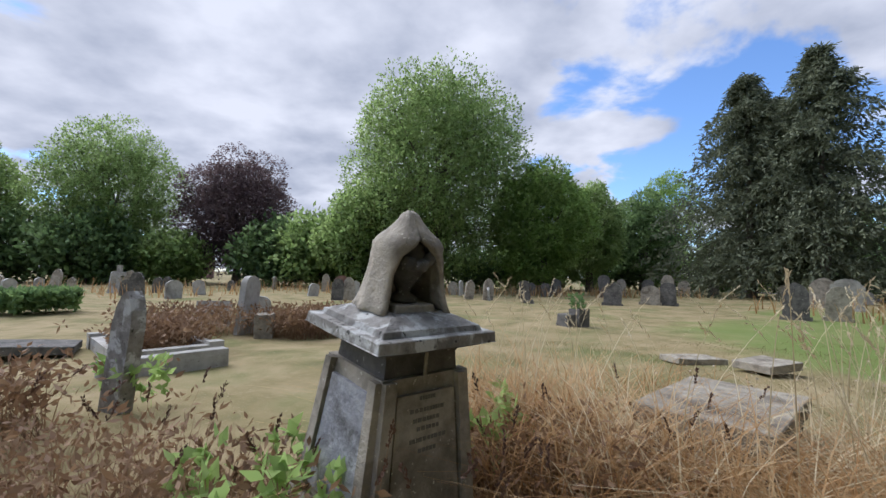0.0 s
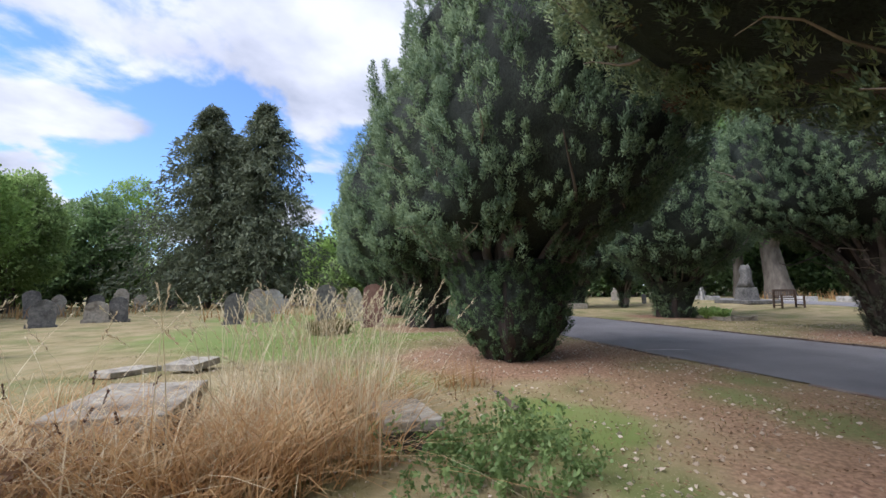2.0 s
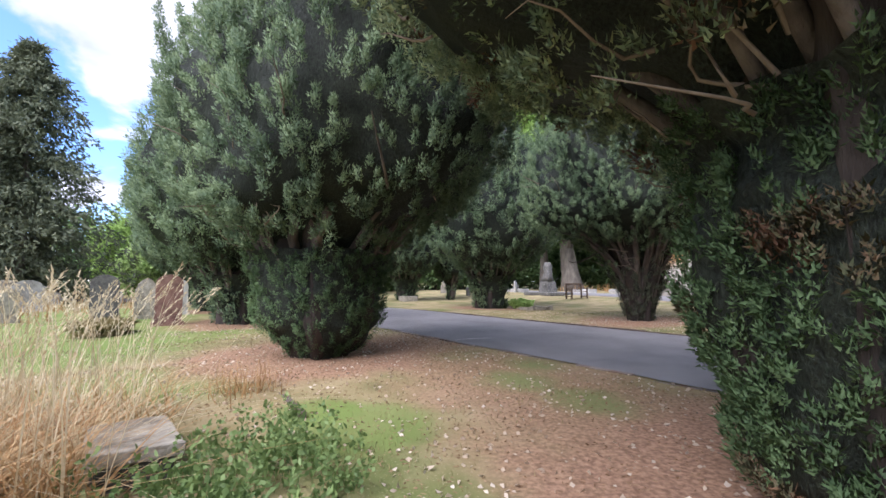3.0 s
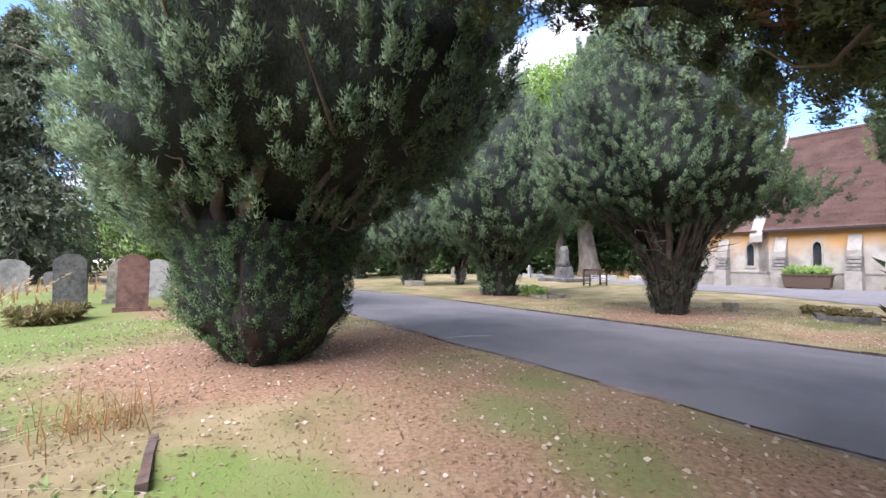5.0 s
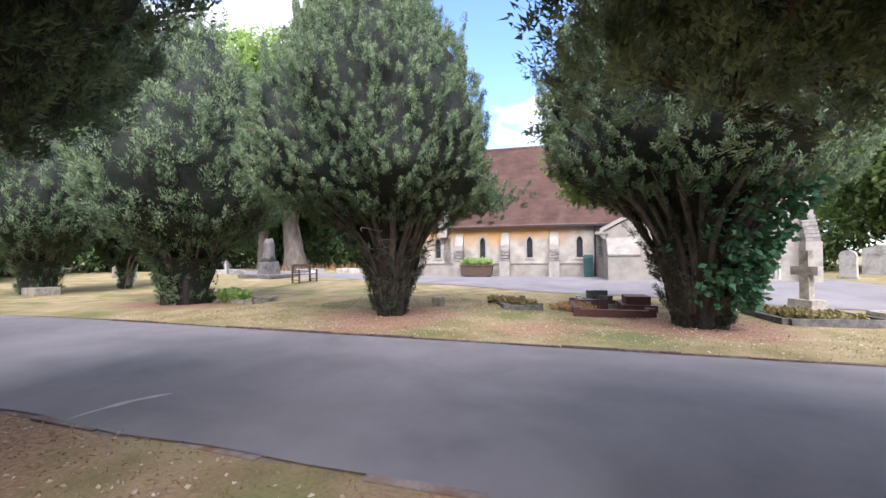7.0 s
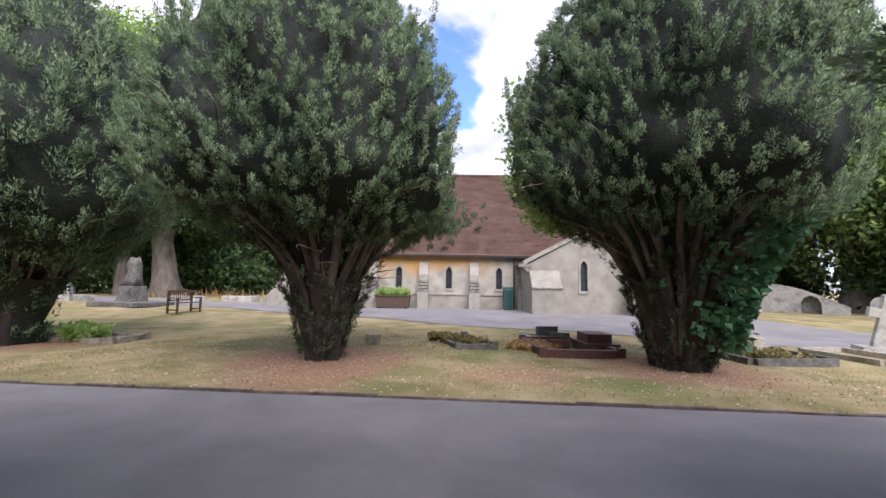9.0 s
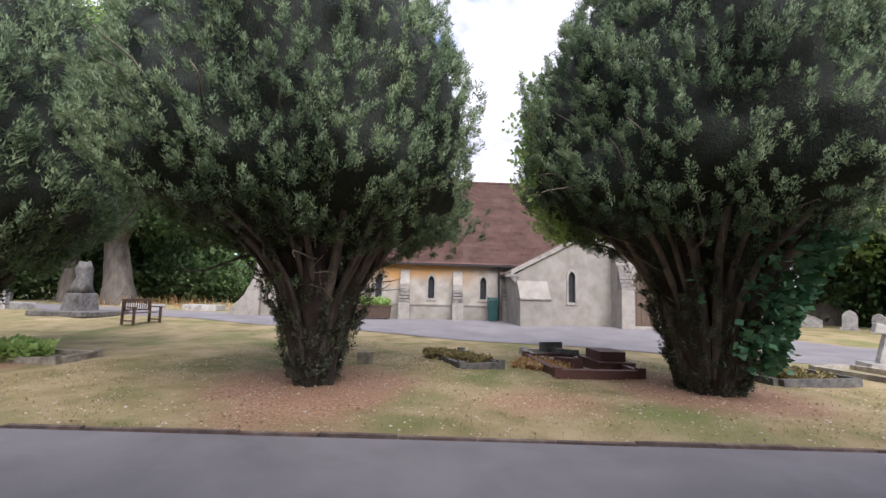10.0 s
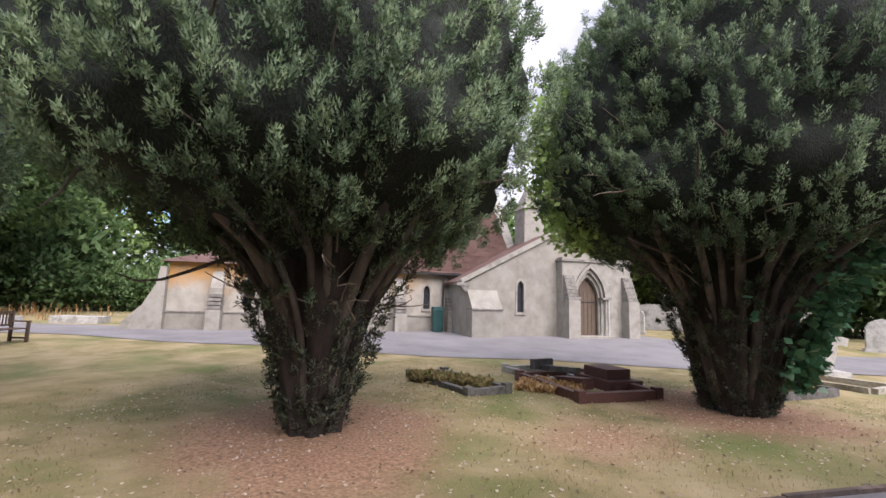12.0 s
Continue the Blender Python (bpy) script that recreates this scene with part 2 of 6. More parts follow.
M_YEW = leafy("yew_needles", [(0.079, 0.124, 0.069), (0.133, 0.197, 0.108), (0.202, 0.278, 0.146), (0.278, 0.362, 0.187)], 0.38)
M_YEW_DARK = leafy("dark_yew_needles", [(0.111, 0.158, 0.090), (0.208, 0.283, 0.148), (0.330, 0.393, 0.198), (0.463, 0.508, 0.258)], 0.3)
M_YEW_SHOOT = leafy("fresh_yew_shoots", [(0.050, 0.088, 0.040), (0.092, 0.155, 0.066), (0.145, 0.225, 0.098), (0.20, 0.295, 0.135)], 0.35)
M_YEW_BROWN = leafy("browning_yew_needles", [(0.095, 0.048, 0.030), (0.162, 0.085, 0.049), (0.095, 0.114, 0.057), (0.228, 0.133, 0.076)], 0.2)


def needle_relief(m, scale=55.0):
    """Fine needle grain over leafy tufts: tone and relief at needle size."""
    nt = m.node_tree
    pr = next(n for n in nt.nodes if n.type == "BSDF_PRINCIPLED")
    col = pr.inputs["Base Color"].links[0].from_socket
    geo = nt.nodes.new("ShaderNodeNewGeometry")
    mp = nt.nodes.new("ShaderNodeMapping")
    mp.inputs["Scale"].default_value = (1, 1, 0.45)
    nt.links.new(geo.outputs["Position"], mp.inputs[0])
    nz = node(nt, "ShaderNodeTexNoise", Scale=scale, Detail=3.0, Roughness=0.7)
    nt.links.new(mp.outputs[0], nz.inputs["Vector"])
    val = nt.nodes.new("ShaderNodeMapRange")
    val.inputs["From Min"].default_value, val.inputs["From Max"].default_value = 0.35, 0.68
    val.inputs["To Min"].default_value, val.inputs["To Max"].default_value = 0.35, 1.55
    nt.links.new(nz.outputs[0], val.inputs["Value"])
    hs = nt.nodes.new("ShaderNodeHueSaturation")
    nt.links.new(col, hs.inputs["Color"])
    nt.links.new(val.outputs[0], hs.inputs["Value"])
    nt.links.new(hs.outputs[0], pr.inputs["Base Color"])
    b = node(nt, "ShaderNodeBump", Strength=1.0, Distance=0.03)
    nt.links.new(nz.outputs[0], b.inputs["Height"])
    nt.links.new(b.outputs[0], pr.inputs["Normal"])
    return m


# Core colour is near black to stand for shade between the sprays.
M_YEW_CORE = needle_relief(leafy("shaded_inner_yew", [(0.018, 0.024, 0.018), (0.030, 0.038, 0.028), (0.046, 0.055, 0.040)], 0.1), 45.0)
M_IVY = leafy("ivy_leaf", [(0.035, 0.096, 0.048), (0.064, 0.160, 0.080), (0.120, 0.240, 0.128)], 0.2, 0.35)
M_GREEN = leafy("mid_green_leaf", [(0.204, 0.312, 0.086), (0.324, 0.468, 0.150), (0.432, 0.588, 0.210), (0.552, 0.702, 0.276)], 0.55)
M_LIGHT = leafy("light_green_leaf", [(0.193, 0.318, 0.073), (0.318, 0.477, 0.125), (0.454, 0.636, 0.193)], 0.6)
M_DEEP = leafy("deep_green_leaf", [(0.113, 0.194, 0.083), (0.202, 0.314, 0.120), (0.299, 0.434, 0.164)], 0.5)
M_COPPER = leafy("copper_beech_leaf", [(0.138, 0.094, 0.098), (0.213, 0.150, 0.150), (0.300, 0.213, 0.206)], 0.35)
M_SPRUCE = leafy("spruce_needles", [(0.081, 0.099, 0.060), (0.143, 0.166, 0.100), (0.215, 0.241, 0.144)], 0.25)
M_STRAW = leafy("dry_grass_stem", [(0.27, 0.145, 0.06), (0.46, 0.285, 0.125), (0.62, 0.465, 0.26)], 0.35)
M_PALE = leafy("pale_seeding_grass", [(0.50, 0.40, 0.24), (0.64, 0.55, 0.36), (0.74, 0.67, 0.48)], 0.35)
M_RUST = leafy("rusty_dry_weed", [(0.17, 0.10, 0.06), (0.28, 0.175, 0.10), (0.40, 0.28, 0.17)], 0.3)
M_SEED = leafy("dark_seed_head", [(0.075, 0.040, 0.030), (0.14, 0.08, 0.055)], 0.1)
M_NETTLE = leafy("nettle_leaf", [(0.102, 0.165, 0.055), (0.174, 0.255, 0.088), (0.275, 0.360, 0.132)], 0.35, 0.5)
M_TURF = leafy("turf_blade", [(0.10, 0.12, 0.035), (0.20, 0.18, 0.07), (0.32, 0.25, 0.12), (0.14, 0.17, 0.05)], 0.3, patch_scale=0.6)
M_FALLEN = leafy("fallen_leaf", [(0.36, 0.26, 0.17), (0.52, 0.42, 0.31), (0.66, 0.58, 0.48)], 0.2)

M_SCRAPE = material("road_dust", [(0.36, 0.34, 0.32), (0.46, 0.44, 0.41)], 6, rough=0.95)
M_YEW_BOLE = leafy("bole_yew_needles", [(0.037, 0.045, 0.030), (0.070, 0.080, 0.053), (0.112, 0.125, 0.077), (0.163, 0.175, 0.106)], 0.2)


# ---- ground, road and drive ----
ROAD_U, ROAD_N, ROAD_P = Vector((0.788, 0.616)), Vector((0.616, -0.788)), Vector((10.75, -5.98))   # far kerb line; N points to the chapel
ROAD_W = 4.7
CH_L, CH_U, CH_N = Vector((20.82, -21.15)), Vector((0.7507, 0.6607)), Vector((-0.6607, 0.7507))    # chapel wall line
YEWS = [(8.1, 1.75, 2.3), (2.9, -3.3, 2.2), (14.83, -6.4, 1.9), (9.3, -11.0, 1.8), (14.0, 6.1, 2.2), (21.7, -2.0, 2.0), (20.0, 10.8, 2.2)]


def smooth(a):
    a = np.clip(a, 0, 1)
    return a * a * (3 - 2 * a)


def gz(x, y):
    """Height of the ground: level by the road, rising gently towards the chapel."""
    q = (np.asarray(x) - ROAD_P.x) * ROAD_N.x + (np.asarray(y) - ROAD_P.y) * ROAD_N.y
    return 0.28 * smooth((q - 7.0) / 9.0)


def road_q(x, y):
    return (np.asarray(x) - ROAD_P.x) * ROAD_N.x + (np.asarray(y) - ROAD_P.y) * ROAD_N.y


def np_mesh(name, verts, faces):
    """A mesh from arrays; faces all have the same number of corners."""
    verts, faces = np.asarray(verts, np.float32), np.asarray(faces, np.int32)
    me = bpy.data.meshes.new(name)
    k = faces.shape[1]
    me.vertices.add(len(verts))
    me.vertices.foreach_set("co", verts.ravel())
    me.loops.add(faces.size)
    me.loops.foreach_set("vertex_index", faces.ravel())
    me.polygons.add(len(faces))
    me.polygons.foreach_set("loop_start", np.arange(0, faces.size, k, dtype=np.int32))
    me.update(calc_edges=True)
    return me


def grid_faces(nx, ny):
    i = np.arange(nx * ny).reshape(ny, nx)
    return np.stack([i[:-1, :-1], i[:-1, 1:], i[1:, 1:], i[1:, :-1]], -1).reshape(-1, 4)


def link(name, me, mat, parent=None, label="", smooth_shade=False):
    me.materials.append(mat)
    if smooth_shade:
        me.polygons.foreach_set("use_smooth", np.ones(len(me.polygons), dtype=bool))
    ob = new(name, me)
    if parent:
        ob.parent = parent
    if label:
        ob["label"] = label
    return ob


def ground_material():
    m = material("dry_lawn", [(0.14, 0.135, 0.053), (0.235, 0.195, 0.09), (0.31, 0.25, 0.132), (0.37, 0.30, 0.172)], 1.1, stain=(0.13, 0.155, 0.046), stain_scale=0.42,
                 stain_amount=(0.50, 0.70), speck=(0.38, 0.31, 0.20), speck_scale=55, speck_at=0.62, rough=0.95, bump=0.5, bump_scale=45)
    nt = m.node_tree
    bsdf = nt.nodes["Principled BSDF"]
    col = bsdf.inputs["Base Color"].links[0].from_socket
    pos = nt.nodes.new("ShaderNodeNewGeometry").outputs["Position"]
    wob = node(nt, "ShaderNodeTexNoise", Scale=0.9, Detail=6.0, Roughness=0.65)
    nt.links.new(pos, wob.inputs["Vector"])
    fine = node(nt, "ShaderNodeTexNoise", Scale=24.0, Detail=4.0)
    nt.links.new(pos, fine.inputs["Vector"])
    litter = nt.nodes.new("ShaderNodeValToRGB")
    for e, (p, c) in zip(litter.color_ramp.elements, ((0.35, (0.20, 0.112, 0.07, 1)), (0.65, (0.41, 0.25, 0.16, 1)))):
        e.position, e.color = p, c
    nt.links.new(fine.outputs[0], litter.inputs[0])

    def disc(cx, cy, r, soft, target, col, target_socket=None, top=1.0):
        d = nt.nodes.new("ShaderNodeVectorMath")
        d.operation = "DISTANCE"
        d.inputs[1].default_value = (cx, cy, 0)
        nt.links.new(pos, d.inputs[0])
        s = nt.nodes.new("ShaderNodeMath")
        s.operation = "MULTIPLY_ADD"
        s.inputs[1].default_value = soft * 1.6
        nt.links.new(wob.outputs[0], s.inputs[0])
        nt.links.new(d.outputs["Value"], s.inputs[2])
        r_ = nt.nodes.new("ShaderNodeMapRange")
        r_.interpolation_type = "SMOOTHSTEP"
        r_.inputs["From Min"].default_value, r_.inputs["From Max"].default_value = r + soft * 1.1, r + soft * 0.2
        r_.inputs["To Max"].default_value = top
        nt.links.new(s.outputs[0], r_.inputs["Value"])
        mx = nt.nodes.new("ShaderNodeMix")
        mx.data_type = "RGBA"
        nt.links.new(r_.outputs[0], mx.inputs["Factor"])
        nt.links.new(col, mx.inputs["A"])
        if target_socket:
            nt.links.new(target_socket, mx.inputs["B"])
        else:
            mx.inputs["B"].default_value = (*target, 1)
        return mx.outputs["Result"]

    # Green grass; the (6.2, 3.0) disc also tones the lawn down for tree shade.
    for cx, cy, r in ((11.0, 9.0, 5.0), (17, 14, 5), (8.2, 7.0, 2.5), (4.6, 0.1, 0.8), (6.2, 3.0, 1.4), (5.0, 0.6, 0.45)):
        col = disc(cx, cy, r, r * 0.5, (0.15, 0.215, 0.05), col, top=0.75)
    for cx, cy, r in YEWS:
        col = disc(cx, cy, r, 1.1, None, col, litter.outputs[0], top=0.9)
    for cx, cy, r in ((6.6, -1.4, 1.6), (4.6, -2.6, 1.8), (10.0, 0.2, 1.6), (13.5, -5.0, 1.2), (11.3, -8.2, 1.0), (1.6, 2.8, 1.1), (-0.9, 2.5, 0.8)):
        col = disc(cx, cy, r, 1.3, None, col, litter.outputs[0], top=0.75)
    for cx, cy, r in ((6.3, -1.6, 0.6), (5.4, -2.2, 0.55), (7.4, -1.9, 0.5)):
        col = disc(cx, cy, r, 0.7, (0.155, 0.20, 0.06), col, top=0.75)
    nt.links.new(col, bsdf.inputs["Base Color"])
    return m


M_GROUND = ground_material()
far_steps = np.array([75, 110, 170, 300, 600, 1400.0])
xs = np.concatenate([-45 - far_steps[::-1], np.arange(-45, 70, 0.6), 70 + far_steps])
ys = np.concatenate([-60 - far_steps[::-1], np.arange(-60, 60, 0.6), 60 + far_steps])
GX, GY = np.meshgrid(xs, ys)
rq = road_q(GX, GY)
on_road = smooth((rq + ROAD_W + 0.7) / 0.6) * smooth((0.75 - rq) / 0.6)
cs = (GX - CH_L.x) * CH_U.x + (GY - CH_L.y) * CH_U.y
cd = (GX - CH_L.x) * CH_N.x + (GY - CH_L.y) * CH_N.y
on_drive = smooth((9.6 - 0.4 * cs - cd) / 0.8)
wave = 0.035 * (np.sin(GX * 0.9 + 1.3) * np.cos(GY * 0.75) + 0.6 * np.sin(GX * 2.1 + GY * 1.7)) * (1 - on_road) * (1 - on_drive)
GZ = gz(GX, GY) + wave - 0.014 * on_road - 0.012 * on_drive
ground = link("ground", np_mesh("ground", np.stack([GX, GY, GZ], -1).reshape(-1, 3), grid_faces(len(xs), len(ys))), M_GROUND, smooth_shade=True)
tagged(ground, "dry yellow cemetery lawn with green patches and brown needle litter", "ground", kind="structure")


def lawn(x, y):
    """The ground's own height, waves included, at one place."""
    q = float(road_q(x, y))
    s = (x - CH_L.x) * CH_U.x + (y - CH_L.y) * CH_U.y
    d = (x - CH_L.x) * CH_N.x + (y - CH_L.y) * CH_N.y
    r = float(smooth((q + ROAD_W + 0.7) / 0.6) * smooth((0.75 - q) / 0.6))
    v = float(smooth((9.6 - 0.4 * s - d) / 0.8))
    w = 0.035 * (math.sin(x * 0.9 + 1.3) * math.cos(y * 0.75) + 0.6 * math.sin(x * 2.1 + y * 1.7)) * (1 - r) * (1 - v)
    return float(gz(x, y)) + w - 0.014 * r - 0.012 * v


def lawn_np(x, y):
    q = road_q(x, y)
    s = (x - CH_L.x) * CH_U.x + (y - CH_L.y) * CH_U.y
    d = (x - CH_L.x) * CH_N.x + (y - CH_L.y) * CH_N.y
    r = smooth((q + ROAD_W + 0.7) / 0.6) * smooth((0.75 - q) / 0.6)
    v = smooth((9.6 - 0.4 * s - d) / 0.8)
    w = 0.035 * (np.sin(x * 0.9 + 1.3) * np.cos(y * 0.75) + 0.6 * np.sin(x * 2.1 + y * 1.7)) * (1 - r) * (1 - v)
    return gz(x, y) + w - 0.014 * r - 0.012 * v


def road_point(a, q):
    p = ROAD_P + ROAD_U * a + ROAD_N * q
    return p.x, p.y


# the cemetery road: along it a, across it q
ra, rb = np.arange(-40, 60.1, 0.5), np.linspace(-ROAD_W, 0, 12)
RA, RB = np.meshgrid(ra, rb)
bend = np.where(RA > 8, 0.012 * (RA - 8) ** 2, 0)
edge_wob = 0.05 * np.sin(RA * 2.3) * np.sin(RA * 0.71)
RBW = RB + np.where(RB < -ROAD_W + 0.01, edge_wob, 0) - bend
RXY = np.stack([ROAD_P.x + ROAD_U.x * RA + ROAD_N.x * RBW, ROAD_P.y + ROAD_U.y * RA + ROAD_N.y * RBW], -1)
RZ = np.full(RA.shape, 0.004) + 0.02 * np.sin(np.clip((RB + ROAD_W) / ROAD_W, 0, 1) * math.pi) + np.where(RA > 8, 0.03, 0) * smooth((RA - 8) / 4)
road = link("road", np_mesh("road", np.concatenate([RXY, RZ[..., None]], -1).reshape(-1, 3), grid_faces(len(ra), len(rb))), M_ASPHALT, smooth_shade=True)
tagged(road, "worn grey asphalt cemetery road with a low edging", "road", kind="structure")

# a pale curved scrape on the road
sa = np.linspace(0, 1, 14)
sx_, sy_ = 10.05 + 0.30 * sa + 0.10 * np.sin(sa * 3), -0.55 - 0.9 * sa
sw_ = 0.05 * np.sin(sa * np.pi) ** 0.6 * (1 + 0.3 * np.sin(sa * 17)) + 0.004
SV = np.concatenate([np.stack([sx_ - sw_, sy_, 0 * sa + 0.032], -1), np.stack([sx_ + sw_, sy_ - 0.03, 0 * sa + 0.032], -1)])
SF = np.array([[k, k + 1, k + 15, k + 14] for k in range(13)])
sq = np.clip((road_q(SV[:, 0], SV[:, 1]) + ROAD_W) / ROAD_W, 0, 1)
SV[:, 2] = 0.010 + 0.02 * np.sin(sq * math.pi)
link("scrape", np_mesh("scrape", SV, SF), M_SCRAPE, road, "pale dusty scrape")

# the drive before the chapel
da, db = np.arange(-60, 50.1, 1.0), np.linspace(0, 1, 14)
DA, DB = np.meshgrid(da, db)
outer = 8.6 - 0.4 * DA + 0.25 * np.sin(DA * 0.8)
inner = np.where(DA < -11, outer - 5.5, np.minimum(0.0, outer - 4.5))
DD = inner + (outer - inner) * DB
DX, DY = CH_L.x + CH_U.x * DA + CH_N.x * DD, CH_L.y + CH_U.y * DA + CH_N.y * DD
drive = link("drive", np_mesh("drive", np.stack([DX, DY, gz(DX, DY) + 0.008], -1).reshape(-1, 3), grid_faces(len(da), len(db))), M_ASPHALT, smooth_shade=True)
tagged(drive, "grey asphalt drive beside the chapel wall", "drive", kind="structure")

# ---- shape helpers ----


def part(name, bm, mat, parent=None, label="", smooth_shade=False, bevel=0.0):
    """One mesh object from a bmesh, under a thing or a part."""
    if bevel:
        bmesh.ops.bevel(bm, geom=[e for e in bm.edges if e.is_manifold and e.calc_face_angle(0) > 0.6], offset=bevel, segments=1, affect="EDGES")
    bmesh.ops.recalc_face_normals(bm, faces=bm.faces)
    me = bpy.data.meshes.new(name)
    bm.to_mesh(me)
    bm.free()
    return link(name, me, mat, parent, label, smooth_shade)


def thing(name, m, label, category, group=""):
    """An empty at a thing's base that carries its parts."""
    ob = new(name)
    ob.matrix_world = m
    return tagged(ob, label, category, group)


def prism(pts, y0, y1, bm=None):
    """A solid from a flat outline in x and z, from y0 to y1."""
    bm = bm or bmesh.new()
    a = [bm.verts.new((x, y0, z)) for x, z in pts]
    b = [bm.verts.new((x, y1, z)) for x, z in pts]
    bm.faces.new(a), bm.faces.new(list(reversed(b)))
    for i in range(len(pts)):
        j = (i + 1) % len(pts)
        bm.faces.new((a[i], b[i], b[j], a[j]))
    return bm


def box(x0, x1, y0, y1, z0, z1, bm=None):
    return prism([(x0, z0), (x1, z0), (x1, z1), (x0, z1)], y0, y1, bm)


def frustum(w0, d0, w1, d1, z0, z1, bm=None, cx=0.0, cy=0.0):
    bm = bm or bmesh.new()
    lo = [bm.verts.new((cx + sx * w0 / 2, cy + sy * d0 / 2, z0)) for sx, sy in ((-1, -1), (1, -1), (1, 1), (-1, 1))]
    hi = [bm.verts.new((cx + sx * w1 / 2, cy + sy * d1 / 2, z1)) for sx, sy in ((-1, -1), (1, -1), (1, 1), (-1, 1))]
    bm.faces.new(lo), bm.faces.new(hi)
    for i in range(4):
        j = (i + 1) % 4
        bm.faces.new((lo[i], lo[j], hi[j], hi[i]))
    return bm


def lathe(profile, bm=None, sides=20, cx=0.0, cy=0.0):
    bm = bm or bmesh.new()
    rings = [[bm.verts.new((cx + r * math.cos(2 * math.pi * i / sides), cy + r * math.sin(2 * math.pi * i / sides), z)) for i in range(sides)] for r, z in profile]
    for lo, hi in zip(rings, rings[1:]):
        for i in range(sides):
            j = (i + 1) % sides
            bm.faces.new((lo[i], lo[j], hi[j], hi[i]))
    bm.faces.new(rings[0]), bm.faces.new(rings[-1])
    return bm


def roughen(bm, amount, scale, cuts=0):
    """Worn, slightly uneven faces."""
    if cuts:
        bmesh.ops.subdivide_edges(bm, edges=bm.edges[:], cuts=cuts, use_grid_fill=True)
    for v in bm.verts:
        v.co += noise.noise_vector(v.co * scale) * amount
    return bm


def tube_arrays(paths, sides=6):
    """Tapered tubes along paths of (point, radius), as one pair of arrays."""
    V, F, base = [], [], 0
    ang = np.arange(sides) * 2 * np.pi / sides
    for pts, rad in paths:
        pts, rad = np.asarray(pts, float), np.asarray(rad, float)
        tan = np.gradient(pts, axis=0)
        tan /= np.linalg.norm(tan, axis=1)[:, None] + 1e-9
        ref = np.where(np.abs(tan[:, 2:3]) > 0.9, np.array([[1.0, 0, 0]]), np.array([[0, 0, 1.0]]))
        s = np.cross(tan, ref)
        s /= np.linalg.norm(s, axis=1)[:, None] + 1e-9
        t = np.cross(tan, s)
        ring = pts[:, None, :] + rad[:, None, None] * (np.cos(ang)[None, :, None] * s[:, None, :] + np.sin(ang)[None, :, None] * t[:, None, :])
        n = len(pts)
        V.append(ring.reshape(-1, 3))
        i = np.arange(n * sides).reshape(n, sides)
        F.append(np.stack([i[:-1], np.roll(i[:-1], -1, 1), np.roll(i[1:], -1, 1), i[1:]], -1).reshape(-1, 4) + base)
        base += n * sides
    return np.concatenate(V), np.concatenate(F)


def unit(a):
    return a / (np.linalg.norm(a, axis=-1, keepdims=True) + 1e-9)


def leaf_arrays(points, dirs, length, width, rng, spread=0.6, per=6, jitter=0.05, bend=0.0):
    """Small pointed leaves, a few from each point, along dirs and spread about them."""
    n = len(points) * per
    p = np.repeat(points, per, 0) + rng.normal(0, jitter, (n, 3))
    d = unit(np.repeat(dirs, per, 0) + rng.normal(0, spread, (n, 3)))
    side = unit(np.cross(d, rng.normal(0, 1, (n, 3))))
    ln = length * rng.uniform(0.6, 1.35, (n, 1))
    wd = width * rng.uniform(0.7, 1.3, (n, 1))
    mid = p + d * ln * 0.45
    nrm = np.cross(d, side)
    V = np.stack([p, mid + side * wd + nrm * wd * bend, p + d * ln, mid - side * wd + nrm * wd * bend], 1).reshape(-1, 3)
    F = np.arange(n * 4).reshape(n, 4)
    return V, F


def needle_tufts(cen, dirs, per, radius, length, half, rng):
    """Fine needles standing off rounded tufts; each one's face turns the way its side of the tuft faces."""
    n = len(cen)
    size = radius * rng.uniform(0.6, 1.3, (n, 1, 1))
    o = unit(rng.normal(0, 1, (n, per, 3)) + dirs[:, None] * 1.0)
    p = o * size * rng.uniform(0.45, 0.9, (n, per, 1))
    p = cen[:, None] + p + dirs[:, None] * size * rng.uniform(-1.0, 1.1, (n, per, 1))
    want = unit(o * 1.1 + dirs[:, None] * 0.55)
    d = unit(o * 0.6 + dirs[:, None] * 0.7 + rng.normal(0, 0.4, (n, per, 3)))
    side = unit(np.cross(d, want) + rng.normal(0, 0.25, (n, per, 3)))
    ln = length * rng.uniform(0.6, 1.35, (n, per, 1))
    wd = half * rng.uniform(0.7, 1.3, (n, per, 1))
    q = np.stack([p + side * wd, p + d * ln, p - side * wd], 2)
    flip = (np.cross(q[:, :, 1] - q[:, :, 0], q[:, :, 2] - q[:, :, 0]) * want).sum(-1) < 0
    q[flip] = q[flip][:, ::-1]
    V = q.reshape(-1, 3)
    return V, np.arange(len(V)).reshape(-1, 3), np.repeat(want.reshape(-1, 3), 3, 0)


def soft_mesh(name, V, F, N):
    """A mesh whose faces shade by the given directions."""
    me = np_mesh(name, V, F)
    me.polygons.foreach_set("use_smooth", np.ones(len(me.polygons), dtype=bool))
    me.normals_split_custom_set_from_vertices(np.asarray(N, np.float32))
    return me


# ---- yews ----


